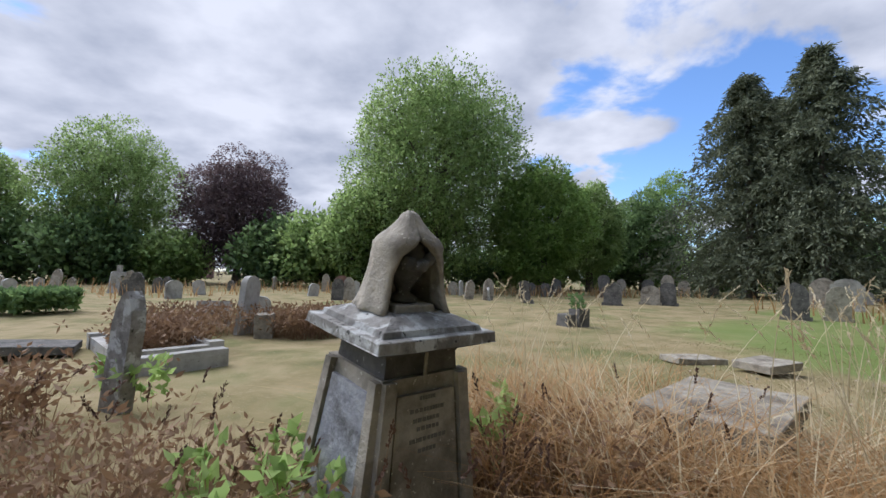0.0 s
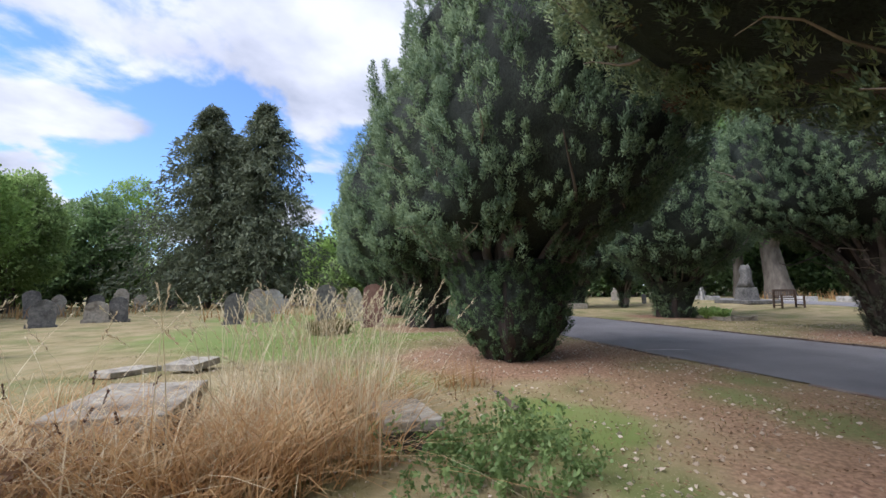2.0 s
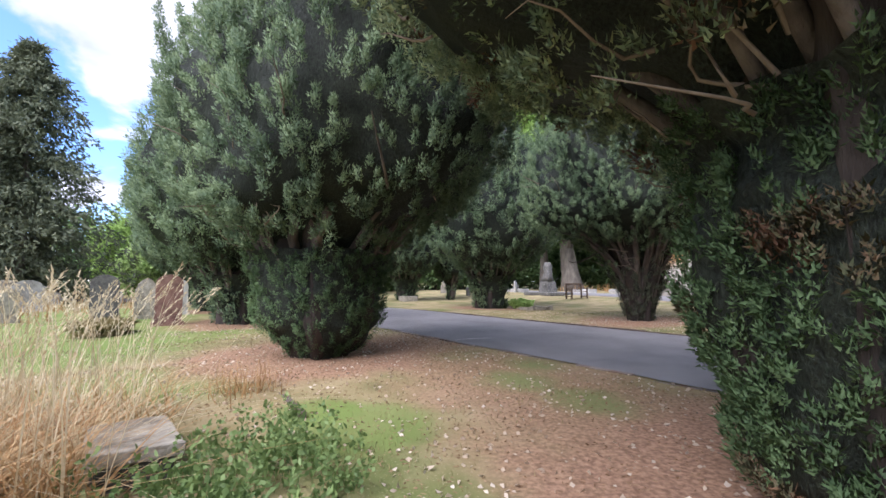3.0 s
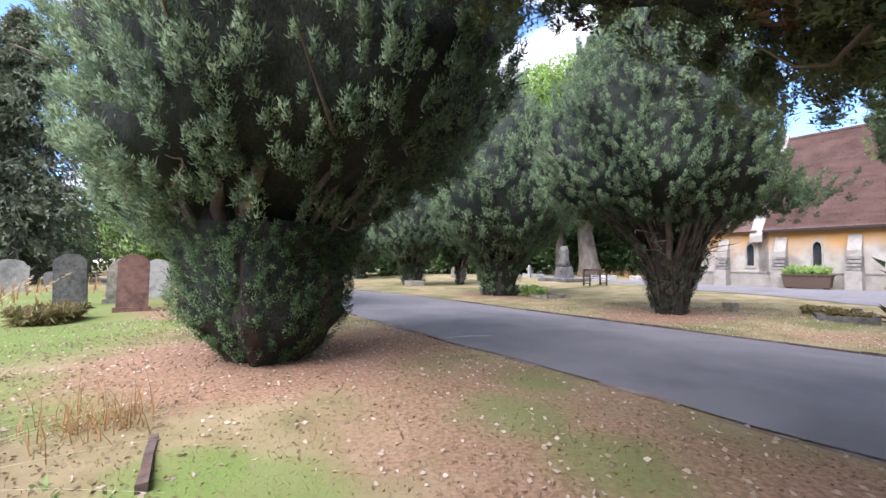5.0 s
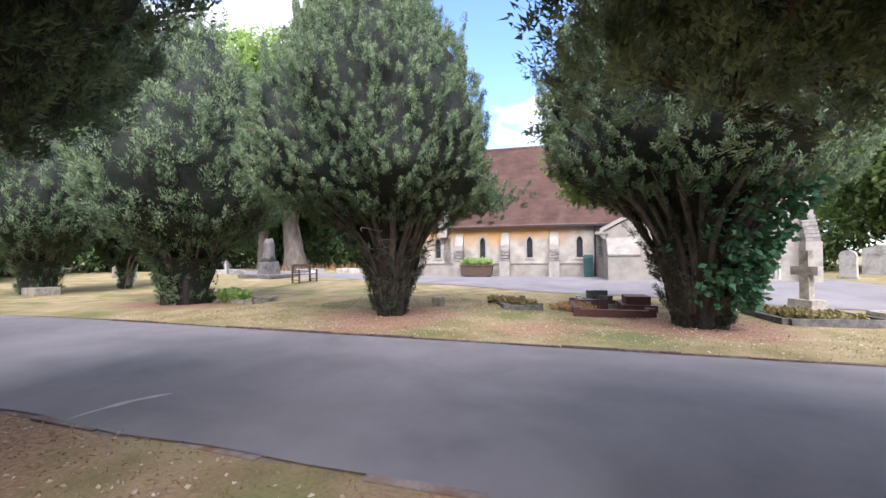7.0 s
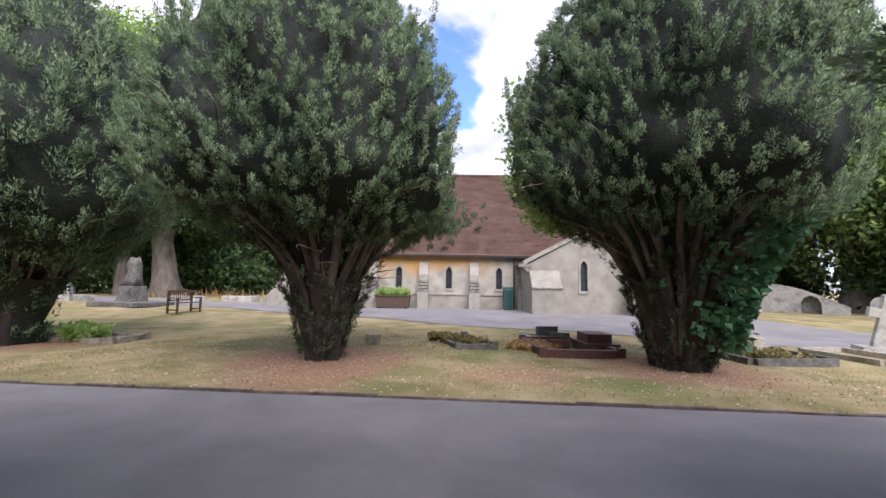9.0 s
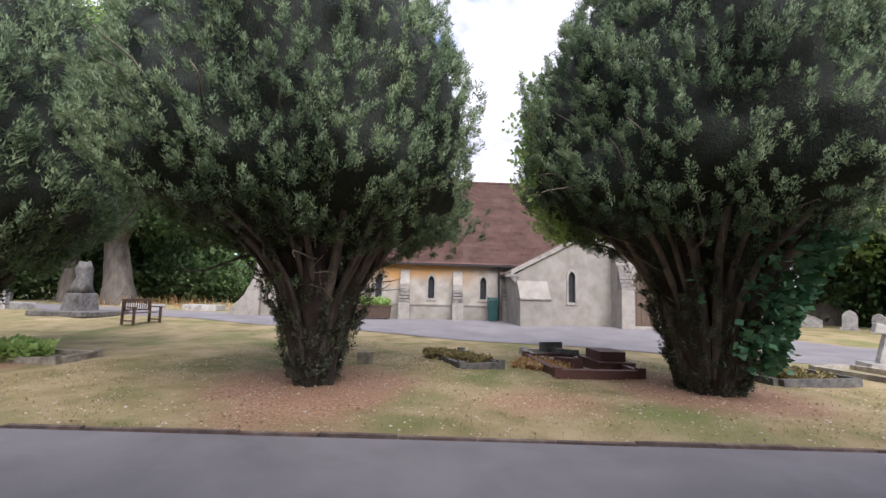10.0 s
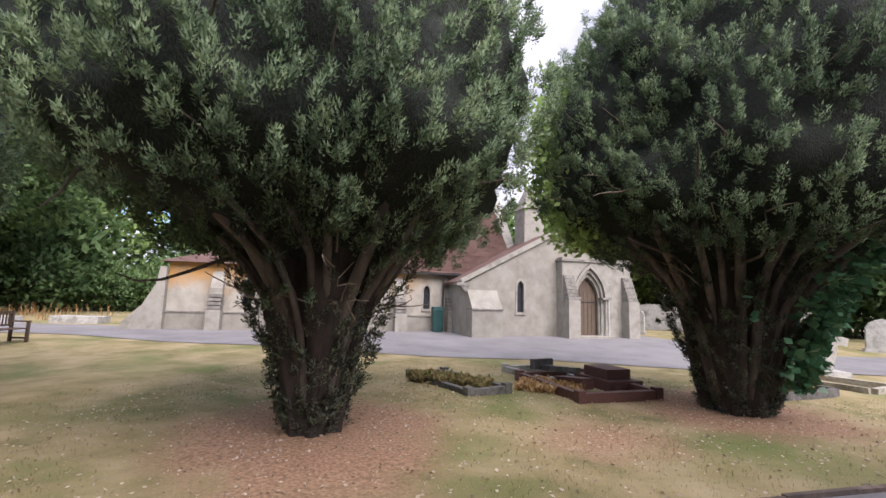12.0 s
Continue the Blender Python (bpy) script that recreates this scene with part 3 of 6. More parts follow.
def yew(x, y, seed, profile, bole_top, under, far=False, mat=None, bole_mat=None, limbs=18, tuft=0.20, bole_tuft=0.12, leafy_bole=1.0,
        label="tall dark green yew with many upright leafy plumes", off=(0.0, 0.0), low_boughs=(), browning=0.0):
    """A yew from its outline of heights and radii: a fluted bole that flares like a vase up to bole_top, bare limbs up
    to the underside of the crown, then a dense crown of small upright sprays over a core coloured dark for inner shade."""
    rng = np.random.default_rng(seed)
    ob = thing("yew_tree", pose(x, y, lawn(x, y) - 0.03), label, "tree", "yews beside the road")
    pz, pr = np.array([p[0] for p in profile]), np.array([p[1] for p in profile])
    top = pz[-1]
    ph = rng.uniform(0, 6.28, 4)

    def reach(z, a):
        lump = 0.075 * np.sin(3 * a + ph[0] + 0.5 * z) + 0.05 * np.sin(5 * a + ph[1] - 1.1 * z) + 0.035 * np.sin(9 * a + ph[2] + 2.3 * z)
        return np.interp(z, pz, pr) * (1 + lump * np.clip((z - 0.3) / 2.5, 0.35, 1))

    def place(z, a, r):
        k = np.clip((z - under) / 1.5, 0, 1)
        return np.stack([r * np.cos(a) + off[0] * k, r * np.sin(a) + off[1] * k, z], -1)

    def ripple(P, scale):
        return np.array([noise.noise(Vector(p) * scale + Vector((seed, 0, 0))) for p in P])

    # bole of fused stems
    sides, nz = (16, 7) if far else (36, 14)
    th, zs = np.linspace(0, 2 * np.pi, sides, endpoint=False), np.linspace(-0.1, under + 0.5, nz)
    flut = 1 + 0.13 * np.sin(th * 6 + ph[3]) + 0.08 * np.sin(th * 11 + ph[1])
    rr = (np.interp(zs, pz, pr) * np.interp(zs, [0, bole_top, under + 0.5], [0.82, 0.76, 0.5]))[:, None] * (flut[None, :] + 0.05 * np.sin(th[None, :] * 4 + zs[:, None] * 3))
    bv = np.stack([rr * np.cos(th), rr * np.sin(th), np.repeat(zs[:, None], sides, 1)], -1).reshape(-1, 3)
    i = np.arange(nz * sides).reshape(nz, sides)
    bf = np.stack([i[:-1], np.roll(i[:-1], -1, 1), np.roll(i[1:], -1, 1), i[1:]], -1).reshape(-1, 4)
    link("trunk", np_mesh("trunk", bv, bf), M_TRUNK, ob, "fluted trunk with crown shade in its colour", True)
    # limbs lie along the flare, then run up inside the crown
    paths = []
    for k in range(limbs):
        a = 2 * np.pi * (k + rng.uniform(-0.35, 0.35)) / limbs
        t = np.linspace(0, 1, 12)
        z = 0.25 * bole_top + (rng.uniform(0.5, 0.78) * top - 0.25 * bole_top) * t
        aw = a + 0.22 * np.sin(t * 6 + k) * t
        keep_in = rng.uniform(0.82, 0.98) * np.interp(z, [0, bole_top, under, under + 0.8, top], [0.66, 0.76, 0.92, 0.76, 0.45])
        paths.append((place(z, aw, reach(z, aw) * keep_in), np.linspace(0.085, 0.016, 12) * rng.uniform(0.55, 1.35)))
        if not far and k % 2 == 0:
            s = rng.integers(4, 7)
            p0, d0 = paths[-1][0][s], unit(np.array([math.cos(a), math.sin(a), rng.uniform(0.3, 1.0)]) + rng.normal(0, 0.4, 3))
            tt = np.linspace(0, 1, 7)[:, None]
            paths.append((p0 + d0 * tt * rng.uniform(0.9, 1.7) + np.sin(tt * 5 + k) * 0.10 * rng.normal(0, 1, 3), np.linspace(0.035, 0.008, 7)))
    if far:
        tv, tf = tube_arrays(paths, 5)
        link("limb", np_mesh("limb", tv, tf), M_BARK, ob, "", True)
    else:
        for pth in paths:
            tv, tf = tube_arrays([pth], 7)
            link("limb", np_mesh("limb", tv, tf), M_BARK, ob, "", True)
    # core shell of the crown, coloured near black for the shade inside
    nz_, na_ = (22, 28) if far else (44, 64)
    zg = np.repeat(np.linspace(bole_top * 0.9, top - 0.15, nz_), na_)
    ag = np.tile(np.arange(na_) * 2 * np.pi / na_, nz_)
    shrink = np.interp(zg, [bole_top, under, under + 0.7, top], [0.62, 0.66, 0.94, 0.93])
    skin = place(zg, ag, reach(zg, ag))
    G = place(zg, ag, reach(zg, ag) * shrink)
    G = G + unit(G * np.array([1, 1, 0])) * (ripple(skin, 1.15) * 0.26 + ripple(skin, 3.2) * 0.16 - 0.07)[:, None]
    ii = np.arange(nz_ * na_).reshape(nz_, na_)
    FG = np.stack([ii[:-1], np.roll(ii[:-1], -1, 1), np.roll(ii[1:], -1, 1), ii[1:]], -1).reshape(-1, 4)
    link("inner_crown", np_mesh("inner_crown", G, FG), M_YEW_CORE, ob, "inner foliage core, shade put in as near-black", True)
    # sprays over the crown's skin
    zt = np.linspace(bole_top + 0.15, top, 400)
    rt = np.interp(zt, pz, pr)
    slope = np.gradient(rt, zt)
    area = rt * np.sqrt(1 + slope ** 2)
    n = int(2 * np.pi * area.sum() * (zt[1] - zt[0]) / tuft ** 2)
    z = np.interp(rng.uniform(0, 1, n), np.cumsum(area) / area.sum(), zt)
    a = rng.uniform(0, 2 * np.pi, n)
    sl = np.interp(z, zt, slope)
    nrm = unit(np.stack([np.cos(a), np.sin(a), -sl], -1))
    P = place(z, a, reach(z, a))
    big, mid = ripple(P, 1.15), ripple(P, 3.2)
    bare = (z < under) & (rng.uniform(0, 1, n) > 0.12)
    keep = ~bare & (rng.uniform(0, 1, n) < np.where(sl > 1.4, 0.9, 1.0))
    P = P + nrm * (0.26 * big + 0.18 * mid + 0.06 - 0.16 * rng.uniform(0, 1, n) ** 1.5)[:, None]
    axis = unit(np.stack([np.cos(a), np.sin(a), 0 * a], -1) * 0.6 + np.array([0, 0, 0.8]) + rng.normal(0, 0.16, (n, 3)))
    P, axis = P[keep], axis[keep]
    # spires stand up off the shoulders and the top
    SP, SA = [], []
    n_sp = 50 if far else 180
    for k in range(n_sp):
        zz_ = under + 1.2 + (top - under - 1.2) * rng.uniform(0, 1) ** 0.8
        a_ = rng.uniform(0, 2 * np.pi)
        p0 = place(np.array([zz_]), np.array([a_]), reach(zz_, a_) * np.array([1.0]))[0]
        tall_ = int(rng.integers(4, 8))
        up = unit(np.array([math.cos(a_) * 0.18, math.sin(a_) * 0.18, 1.0]) + rng.normal(0, 0.06, 3))
        for j in range(tall_):
            SP.append(p0 + up * (j * tuft * 0.75 - 0.1) + rng.normal(0, 0.035, 3) * (1.3 - j / tall_)), SA.append(up)
    for deg, r_b, z_b in low_boughs:
        c_ = np.array([r_b * math.cos(radians(deg)), r_b * math.sin(radians(deg)), z_b])
        for j in range(60):
            o = rng.normal(0, 1, 3) * np.array([0.3, 0.3, 0.18])
            SP.append(c_ + o), SA.append(unit(o * 0.6 + np.array([0, 0, 0.3])))
    P, axis = np.concatenate([P, SP]), np.concatenate([axis, SA])
    per, rad, ln, half = (56, tuft * 0.54, 0.105, 0.020) if far else (92, tuft * 0.46, 0.050, 0.0108)
    dead = (rng.uniform(0, 1, len(P)) < browning) & (P[:, 2] < under + 2.4)
    V, F, N = needle_tufts(P[~dead], axis[~dead], per, rad, ln, half, rng)
    link("crown", soft_mesh("crown", V, F, N), mat or M_YEW, ob)
    if dead.any():
        V, F, N = needle_tufts(P[dead], axis[dead], per, rad, ln, half, rng)
        link("dead_sprays", soft_mesh("dead_sprays", V, F, N), M_YEW_BROWN, ob, "browned dead sprays")
    # short leafy shoots down the bole
    zt = np.linspace(0.04, under + 0.3 if leafy_bole < 1 else bole_top + 0.4, 100)
    rt = np.interp(zt, pz, pr)
    n = int(leafy_bole * 2 * np.pi * rt.sum() * (zt[1] - zt[0]) / bole_tuft ** 2)
    z, a = np.interp(rng.uniform(0, 1, n), np.cumsum(rt) / rt.sum(), zt), rng.uniform(0, 2 * np.pi, n)
    P = place(z, a, reach(z, a))
    out = np.stack([np.cos(a), np.sin(a), 0 * a], -1)
    P = P + out * (0.14 * ripple(P, 2.2) + 0.06 * ripple(P, 6.0) - 0.05)[:, None]
    thin = (z < bole_top + 0.2) | (rng.uniform(0, 1, n) < 0.4)
    P, out = P[thin], out[thin]
    axis = unit(out * 0.55 + np.array([0, 0, 0.75]) + rng.normal(0, 0.2, (len(P), 3)))
    # core shell of the bole, in the same colour that stands for shade
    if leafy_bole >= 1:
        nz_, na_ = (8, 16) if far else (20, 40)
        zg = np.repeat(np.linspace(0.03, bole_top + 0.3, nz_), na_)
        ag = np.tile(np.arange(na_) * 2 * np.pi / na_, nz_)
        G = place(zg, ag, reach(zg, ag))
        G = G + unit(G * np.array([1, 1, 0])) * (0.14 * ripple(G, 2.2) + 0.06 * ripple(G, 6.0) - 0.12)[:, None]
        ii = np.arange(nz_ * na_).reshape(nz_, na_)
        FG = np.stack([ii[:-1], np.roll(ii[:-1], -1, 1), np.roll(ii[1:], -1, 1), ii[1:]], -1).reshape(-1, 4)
        link("inner_bole_foliage", np_mesh("inner_bole_foliage", G + rng.normal(0, 0.015, G.shape), FG), M_YEW_CORE, ob, "inner shoot core, shade put in as near-black", True)
    per, ln, half = (30, 0.10, 0.020) if far else (52, 0.034, 0.0075) if leafy_bole >= 1 else (40, 0.050, 0.0115)
    dead = (ripple(P, 2.7) > 0.38) & (browning > 0)
    V, F, N = needle_tufts(P[~dead], axis[~dead], per, bole_tuft * 0.55, ln, half, rng)
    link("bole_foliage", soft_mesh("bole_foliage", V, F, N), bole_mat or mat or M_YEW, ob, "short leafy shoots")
    if dead.any():
        V, F, N = needle_tufts(P[dead], axis[dead], per, bole_tuft * 0.5, ln, half, rng)
        link("dead_growth", soft_mesh("dead_growth", V, F, N), M_YEW_BROWN, ob, "browned dead shoots")
    # bare twigs between crown and bole
    if not far:
        for k in range(90):
            a_, zb_ = rng.uniform(0, 2 * np.pi), rng.uniform(bole_top, under + 2.4)
            p0 = place(np.array([zb_]), np.array([a_]), reach(zb_, a_) * np.array([rng.uniform(0.7, 0.98)]))[0]
            d0 = unit(np.array([math.cos(a_), math.sin(a_), rng.uniform(0.2, 1.2)]) + rng.normal(0, 0.4, 3))
            tt = np.linspace(0, 1, 6)[:, None]
            v4, f4 = tube_arrays([(p0 + d0 * tt * rng.uniform(0.4, 0.9) + np.sin(tt * 6 + k) * 0.06 * rng.normal(0, 1, 3), np.linspace(0.017, 0.004, 6))], 4)
            link("twig", np_mesh("twig", v4, f4), M_DEADWOOD, ob, "bare grey twig", True)
    return ob


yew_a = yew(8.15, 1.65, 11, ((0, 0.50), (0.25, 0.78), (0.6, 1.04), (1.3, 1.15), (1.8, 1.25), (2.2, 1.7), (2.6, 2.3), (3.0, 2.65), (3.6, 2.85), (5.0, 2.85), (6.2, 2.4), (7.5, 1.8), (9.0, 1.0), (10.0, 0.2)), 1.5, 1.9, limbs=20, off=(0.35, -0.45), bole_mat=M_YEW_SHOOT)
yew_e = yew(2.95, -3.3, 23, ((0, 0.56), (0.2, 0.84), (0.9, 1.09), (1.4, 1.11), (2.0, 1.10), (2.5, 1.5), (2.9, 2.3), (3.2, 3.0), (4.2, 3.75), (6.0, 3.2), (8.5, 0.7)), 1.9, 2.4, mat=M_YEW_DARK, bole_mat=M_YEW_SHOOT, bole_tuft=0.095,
            limbs=20, browning=0.07, label="near yew with a bushy leafy bole and spreading crown",
            low_boughs=((0, 2.9, 2.95), (-8, 3.2, 2.85), (-16, 2.9, 2.8), (-24, 3.2, 2.8), (-32, 2.9, 2.75), (-40, 3.3, 2.8), (-12, 2.4, 2.85), (-28, 2.4, 2.8), (-38, 2.5, 2.8)))
yew_t2 = yew(14.83, -6.4, 35, ((0, 0.43), (0.4, 0.49), (0.9, 0.65), (1.7, 0.98), (2.4, 1.45), (2.8, 2.15), (3.15, 2.6), (3.5, 2.95), (4.5, 3.1), (5.6, 2.9), (6.6, 2.4), (8.0, 1.6), (9.3, 0.7), (9.8, 0.12)), 1.5, 2.35,
             label="vase-shaped yew with bare limbs above a dark bole", limbs=26, bole_mat=M_YEW_BOLE, bole_tuft=0.145, leafy_bole=0.98, off=(0.4, 0.3), low_boughs=((-95, 3.5, 3.3), (-100, 3.0, 3.0), (-88, 3.0, 3.5), (-96, 2.4, 2.9)))
yew_t1 = yew(9.3, -11.0, 47, ((0, 0.56), (0.4, 0.67), (1.35, 0.96), (2.0, 1.22), (2.6, 1.62), (2.95, 2.25), (3.3, 2.7), (4.0, 2.95), (5.2, 3.0), (6.4, 2.75), (7.4, 2.25), (8.8, 1.3), (9.8, 0.2)), 1.3, 2.7,
             label="vase-shaped yew with ivy on its trunk", limbs=30, bole_mat=M_YEW_BOLE, bole_tuft=0.145, leafy_bole=0.98)
yew_t3 = yew(21.7, -2.0, 59, ((0, 0.80), (0.5, 0.82), (1.3, 0.98), (2.0, 1.55), (2.5, 2.2), (3.2, 2.9), (4.6, 3.25), (6.0, 2.9), (7.5, 2.1), (9.0, 0.9), (9.6, 0.15)), 1.3, 1.8, far=True, tuft=0.34, bole_tuft=0.24, limbs=16)
for fx, fy, turn, size in ((14.0, 6.3, 40, 0.95), (20.0, 10.8, 130, 1.0), (26.5, 15.6, 200, 1.0), (30.6, 3.4, 250, 0.9), (42.0, 10.4, 20, 0.95), (33.0, 20.5, 300, 1.05)):
    copy_thing(yew_t3, pose(fx, fy, lawn(fx, fy) - 0.03, 0, 0, turn) @ Matrix.Scale(size, 4))
small = yew(32.2, 0.3, 61, ((0, 0.25), (0.8, 0.35), (1.4, 0.6), (2.0, 1.2), (2.8, 1.45), (3.6, 1.1), (4.4, 0.45), (4.7, 0.1)), 0.9, 1.4, far=True, tuft=0.26, bole_tuft=0.18, limbs=8, label="slim young yew beside the plots")

# ---- broadleaf trees, conifers and hedges ----


def broadleaf(name, x, y, seed, height, width, mat, clear=0.18, leaves=5200, leaf=0.30, lobes=34, bark=None, trunk_r=0.35, label="", category="tree", group="", droop=0.0, lean=(0, 0)):
    rng = np.random.default_rng(seed)
    z0 = lawn(x, y)
    ob = thing(name, pose(x, y, z0 - 0.05), label, category, group)
    zc, rz, rx = height * (1 + clear) / 2, height * (1 - clear) / 2, width / 2
    ga = np.arange(lobes) * 2.39996
    u = (np.arange(lobes) + 0.5) / lobes * 2 - 1
    rr = np.sqrt(1 - u * u)
    fat = np.where(u < 0, 1.0, 0.95)
    cen = np.stack([rr * np.cos(ga) * rx * 0.72 * fat, rr * np.sin(ga) * rx * 0.72 * fat, u * rz * 0.76], -1) * rng.uniform(0.75, 1.12, (lobes, 1))
    cen += np.array([lean[0], lean[1], zc])
    size = rng.uniform(0.26, 0.42, lobes) * min(rx, rz * 1.2)
    pick = rng.integers(0, lobes, leaves)
    d = unit(rng.normal(0, 1, (leaves, 3)))
    rad = size[pick] * rng.uniform(0.55, 1.08, leaves) ** 0.6
    pts = cen[pick] + d * rad[:, None] * np.array([1, 1, 0.85])
    grow = unit(d * 0.7 + np.array([0, 0, 0.25 - droop]))
    V, F = leaf_arrays(pts, grow, leaf * 0.9, leaf * 0.26, rng, 0.7, 4, leaf * 0.6, 0.3)
    paths = []
    t = np.linspace(0, 1, 7)
    top = height * 0.62
    sway = rng.normal(0, 0.03 * height, 2)
    paths.append((np.stack([sway[0] * t ** 2 + lean[0] * t, sway[1] * t ** 2 + lean[1] * t, -0.2 + t * top], -1), trunk_r * np.interp(t, [0, 0.12, 1], [1.35, 1.0, 0.3])))
    for k in range(min(lobes, 22)):
        s = rng.uniform(0.25, 0.85)
        p0 = np.array([sway[0] * s * s + lean[0] * s, sway[1] * s * s + lean[1] * s, s * top])
        p1 = cen[k * lobes // min(lobes, 22)]
        tt = np.linspace(0, 1, 5)[:, None]
        paths.append((p0 + (p1 - p0) * tt + np.array([0, 0, 1.0]) * 0.12 * height * (tt - tt * tt), trunk_r * np.linspace(0.36, 0.07, 5)))
    tv, tf = tube_arrays(paths, 7)
    link("trunk", np_mesh("trunk", tv, tf), bark or M_BARK_GREY, ob, "", True)
    N = unit(np.repeat(d, 16, 0) + rng.normal(0, 0.3, (len(V), 3)) + np.array([0, 0, 0.75]))
    link("crown", soft_mesh("crown", V, F, N), mat, ob)
    return ob


def spruce(x, y, seed, height, width, label):
    rng = np.random.default_rng(seed)
    ob = thing("spruce_tree", pose(x, y, lawn(x, y) - 0.05), label, "tree", "pair of dark conifers")
    tz = np.linspace(-0.2, height, 8)
    tv, tf = tube_arrays([(np.stack([0 * tz, 0 * tz, tz], -1), np.linspace(0.34, 0.03, 8))], 8)
    link("trunk", np_mesh("trunk", tv, tf), M_BARK_GREY, ob, "", True)
    n = 330
    zb = rng.uniform(0.04, 1.0, n) ** 0.9 * height
    a = rng.uniform(0, 2 * np.pi, n)
    reach = width / 2 * np.interp(zb / height, [0, 0.12, 0.45, 0.8, 1.0], [0.95, 1.0, 0.74, 0.38, 0.06]) * rng.uniform(0.5, 1.25, n)
    s = np.linspace(0.12, 1, 26)
    P = np.stack([np.cos(a)[:, None] * reach[:, None] * s, np.sin(a)[:, None] * reach[:, None] * s, zb[:, None] + 0.12 * reach[:, None] * np.sin(s * 3) - 0.22 * reach[:, None] * s ** 2], -1)
    P = P + rng.normal(0, 0.12, P.shape) + np.stack([-np.sin(a), np.cos(a), 0 * a], -1)[:, None] * (rng.normal(0, 0.22, (n, 26)) * s * reach[:, None] * 0.5)[..., None]
    D = np.stack([np.cos(a) * 0.7, np.sin(a) * 0.7, -0.55 + 0 * a], -1)
    V, F = leaf_arrays(P.reshape(-1, 3), np.repeat(D, 26, 0), 0.40, 0.06, rng, 0.55, 4, 0.12, 0.3)
    link("crown", np_mesh("crown", V, F), M_SPRUCE, ob)
    return ob


broadleaf("sycamore_tree", 1.0, 36, 101, 19.4, 15.5, M_GREEN, 0.06, 21000, 0.27, 110, trunk_r=0.5, label="large rounded green sycamore behind the graves")
broadleaf("copper_beech", -19.7, 46, 103, 14.0, 12.0, M_COPPER, 0.05, 15000, 0.26, 60, trunk_r=0.4, label="purple copper beech with a rounded drooping crown", droop=0.5)
broadleaf("ash_tree", -31.5, 44, 105, 16.0, 13.5, M_GREEN, 0.12, 11000, 0.28, 54, label="open-crowned green ash tree behind a hedge")
broadleaf("ash_tree", -43, 41.5, 106, 14.0, 11, M_GREEN, 0.1, 5500, 0.38, 34, label="green ash tree at the cemetery edge")
broadleaf("light_maple", 9.2, 34, 107, 11.0, 8.5, M_LIGHT, 0.02, 11000, 0.24, 46, label="light green maple with foliage to the ground")
broadleaf("field_maple", 15.4, 40, 108, 10.8, 6.5, M_GREEN, 0.02, 9000, 0.24, 40, label="compact mid-green maple behind graves")
broadleaf("holly_tree", 23.0, 45, 109, 10.6, 8, M_DEEP, 0.02, 6500, 0.3, 30, label="dense dark green holly behind graves")
broadleaf("pale_willow", 34.5, 60, 110, 17.0, 9, M_LIGHT, 0.2, 3200, 0.34, 30, label="pale thin-crowned willow in the distance")
broadleaf("lime_tree", 47.5, 37, 111, 9.0, 8.5, M_LIGHT, 0.03, 4500, 0.34, 30, label="small bright green lime tree")
spruce(24.6, 31.8, 121, 17.0, 14.0, "tall dark conifer with drooping sprays")
spruce(28.0, 33.0, 123, 15.8, 13.0, "dark conifer with drooping sprays behind two others")
spruce(26.8, 28.0, 122, 17.4, 12.5, "tall dark conifer with drooping sprays")
broadleaf("lime_tree", 50, -9.6, 131, 24, 13, M_LIGHT, 0.2, 9000, 0.44, 44, trunk_r=0.5, label="tall light green lime behind the yews")
broadleaf("oak_tree", 45.3, -11.6, 132, 17, 15, M_DEEP, 0.32, 9000, 0.40, 44, trunk_r=0.95, label="broad oak with a thick leaning trunk", lean=(1.2, 0.8))
broadleaf("oak_tree", 6.0, -39.5, 133, 17, 17, M_GREEN, 0.2, 8500, 0.48, 50, trunk_r=0.9, label="broad leafy oak beyond the drive")
broadleaf("beech_tree", 12.2, -44, 134, 15, 12, M_GREEN, 0.1, 5000, 0.48, 40, label="green beech beyond the chapel")
broadleaf("oak_tree", -6, -37, 135, 16, 16, M_GREEN, 0.2, 4500, 0.55, 44, trunk_r=0.7, label="broad leafy oak beyond the drive")

# hedge and woodland belts close the view all round
broadleaf("field_maple", -5.0, 36.5, 112, 9.0, 8.0, M_GREEN, 0.0, 5500, 0.34, 34, label="leafy green maple under the sycamore")
wood = [broadleaf("woodland_tree", 58, 8, 141, 13, 12, M_DEEP, 0.02, 1000, 0.85, 36, label="dense dark green woodland tree", group="woodland belt"),
        broadleaf("woodland_tree", 60, -24, 142, 15, 13, M_GREEN, 0.04, 1000, 0.85, 36, label="dense green woodland tree", group="woodland belt"),
        broadleaf("hedge_shrub", -30, 39.5, 143, 6.2, 9, M_DEEP, 0.0, 1000, 0.62, 30, trunk_r=0.15, label="overgrown dark green boundary shrub", category="shrub", group="boundary shrubs"),
        broadleaf("hedge_shrub", -9.5, 39.5, 144, 6.6, 7.5, M_GREEN, 0.0, 1000, 0.62, 30, trunk_r=0.15, label="overgrown light green boundary shrub", category="shrub", group="boundary shrubs")]
wrng = np.random.default_rng(7)
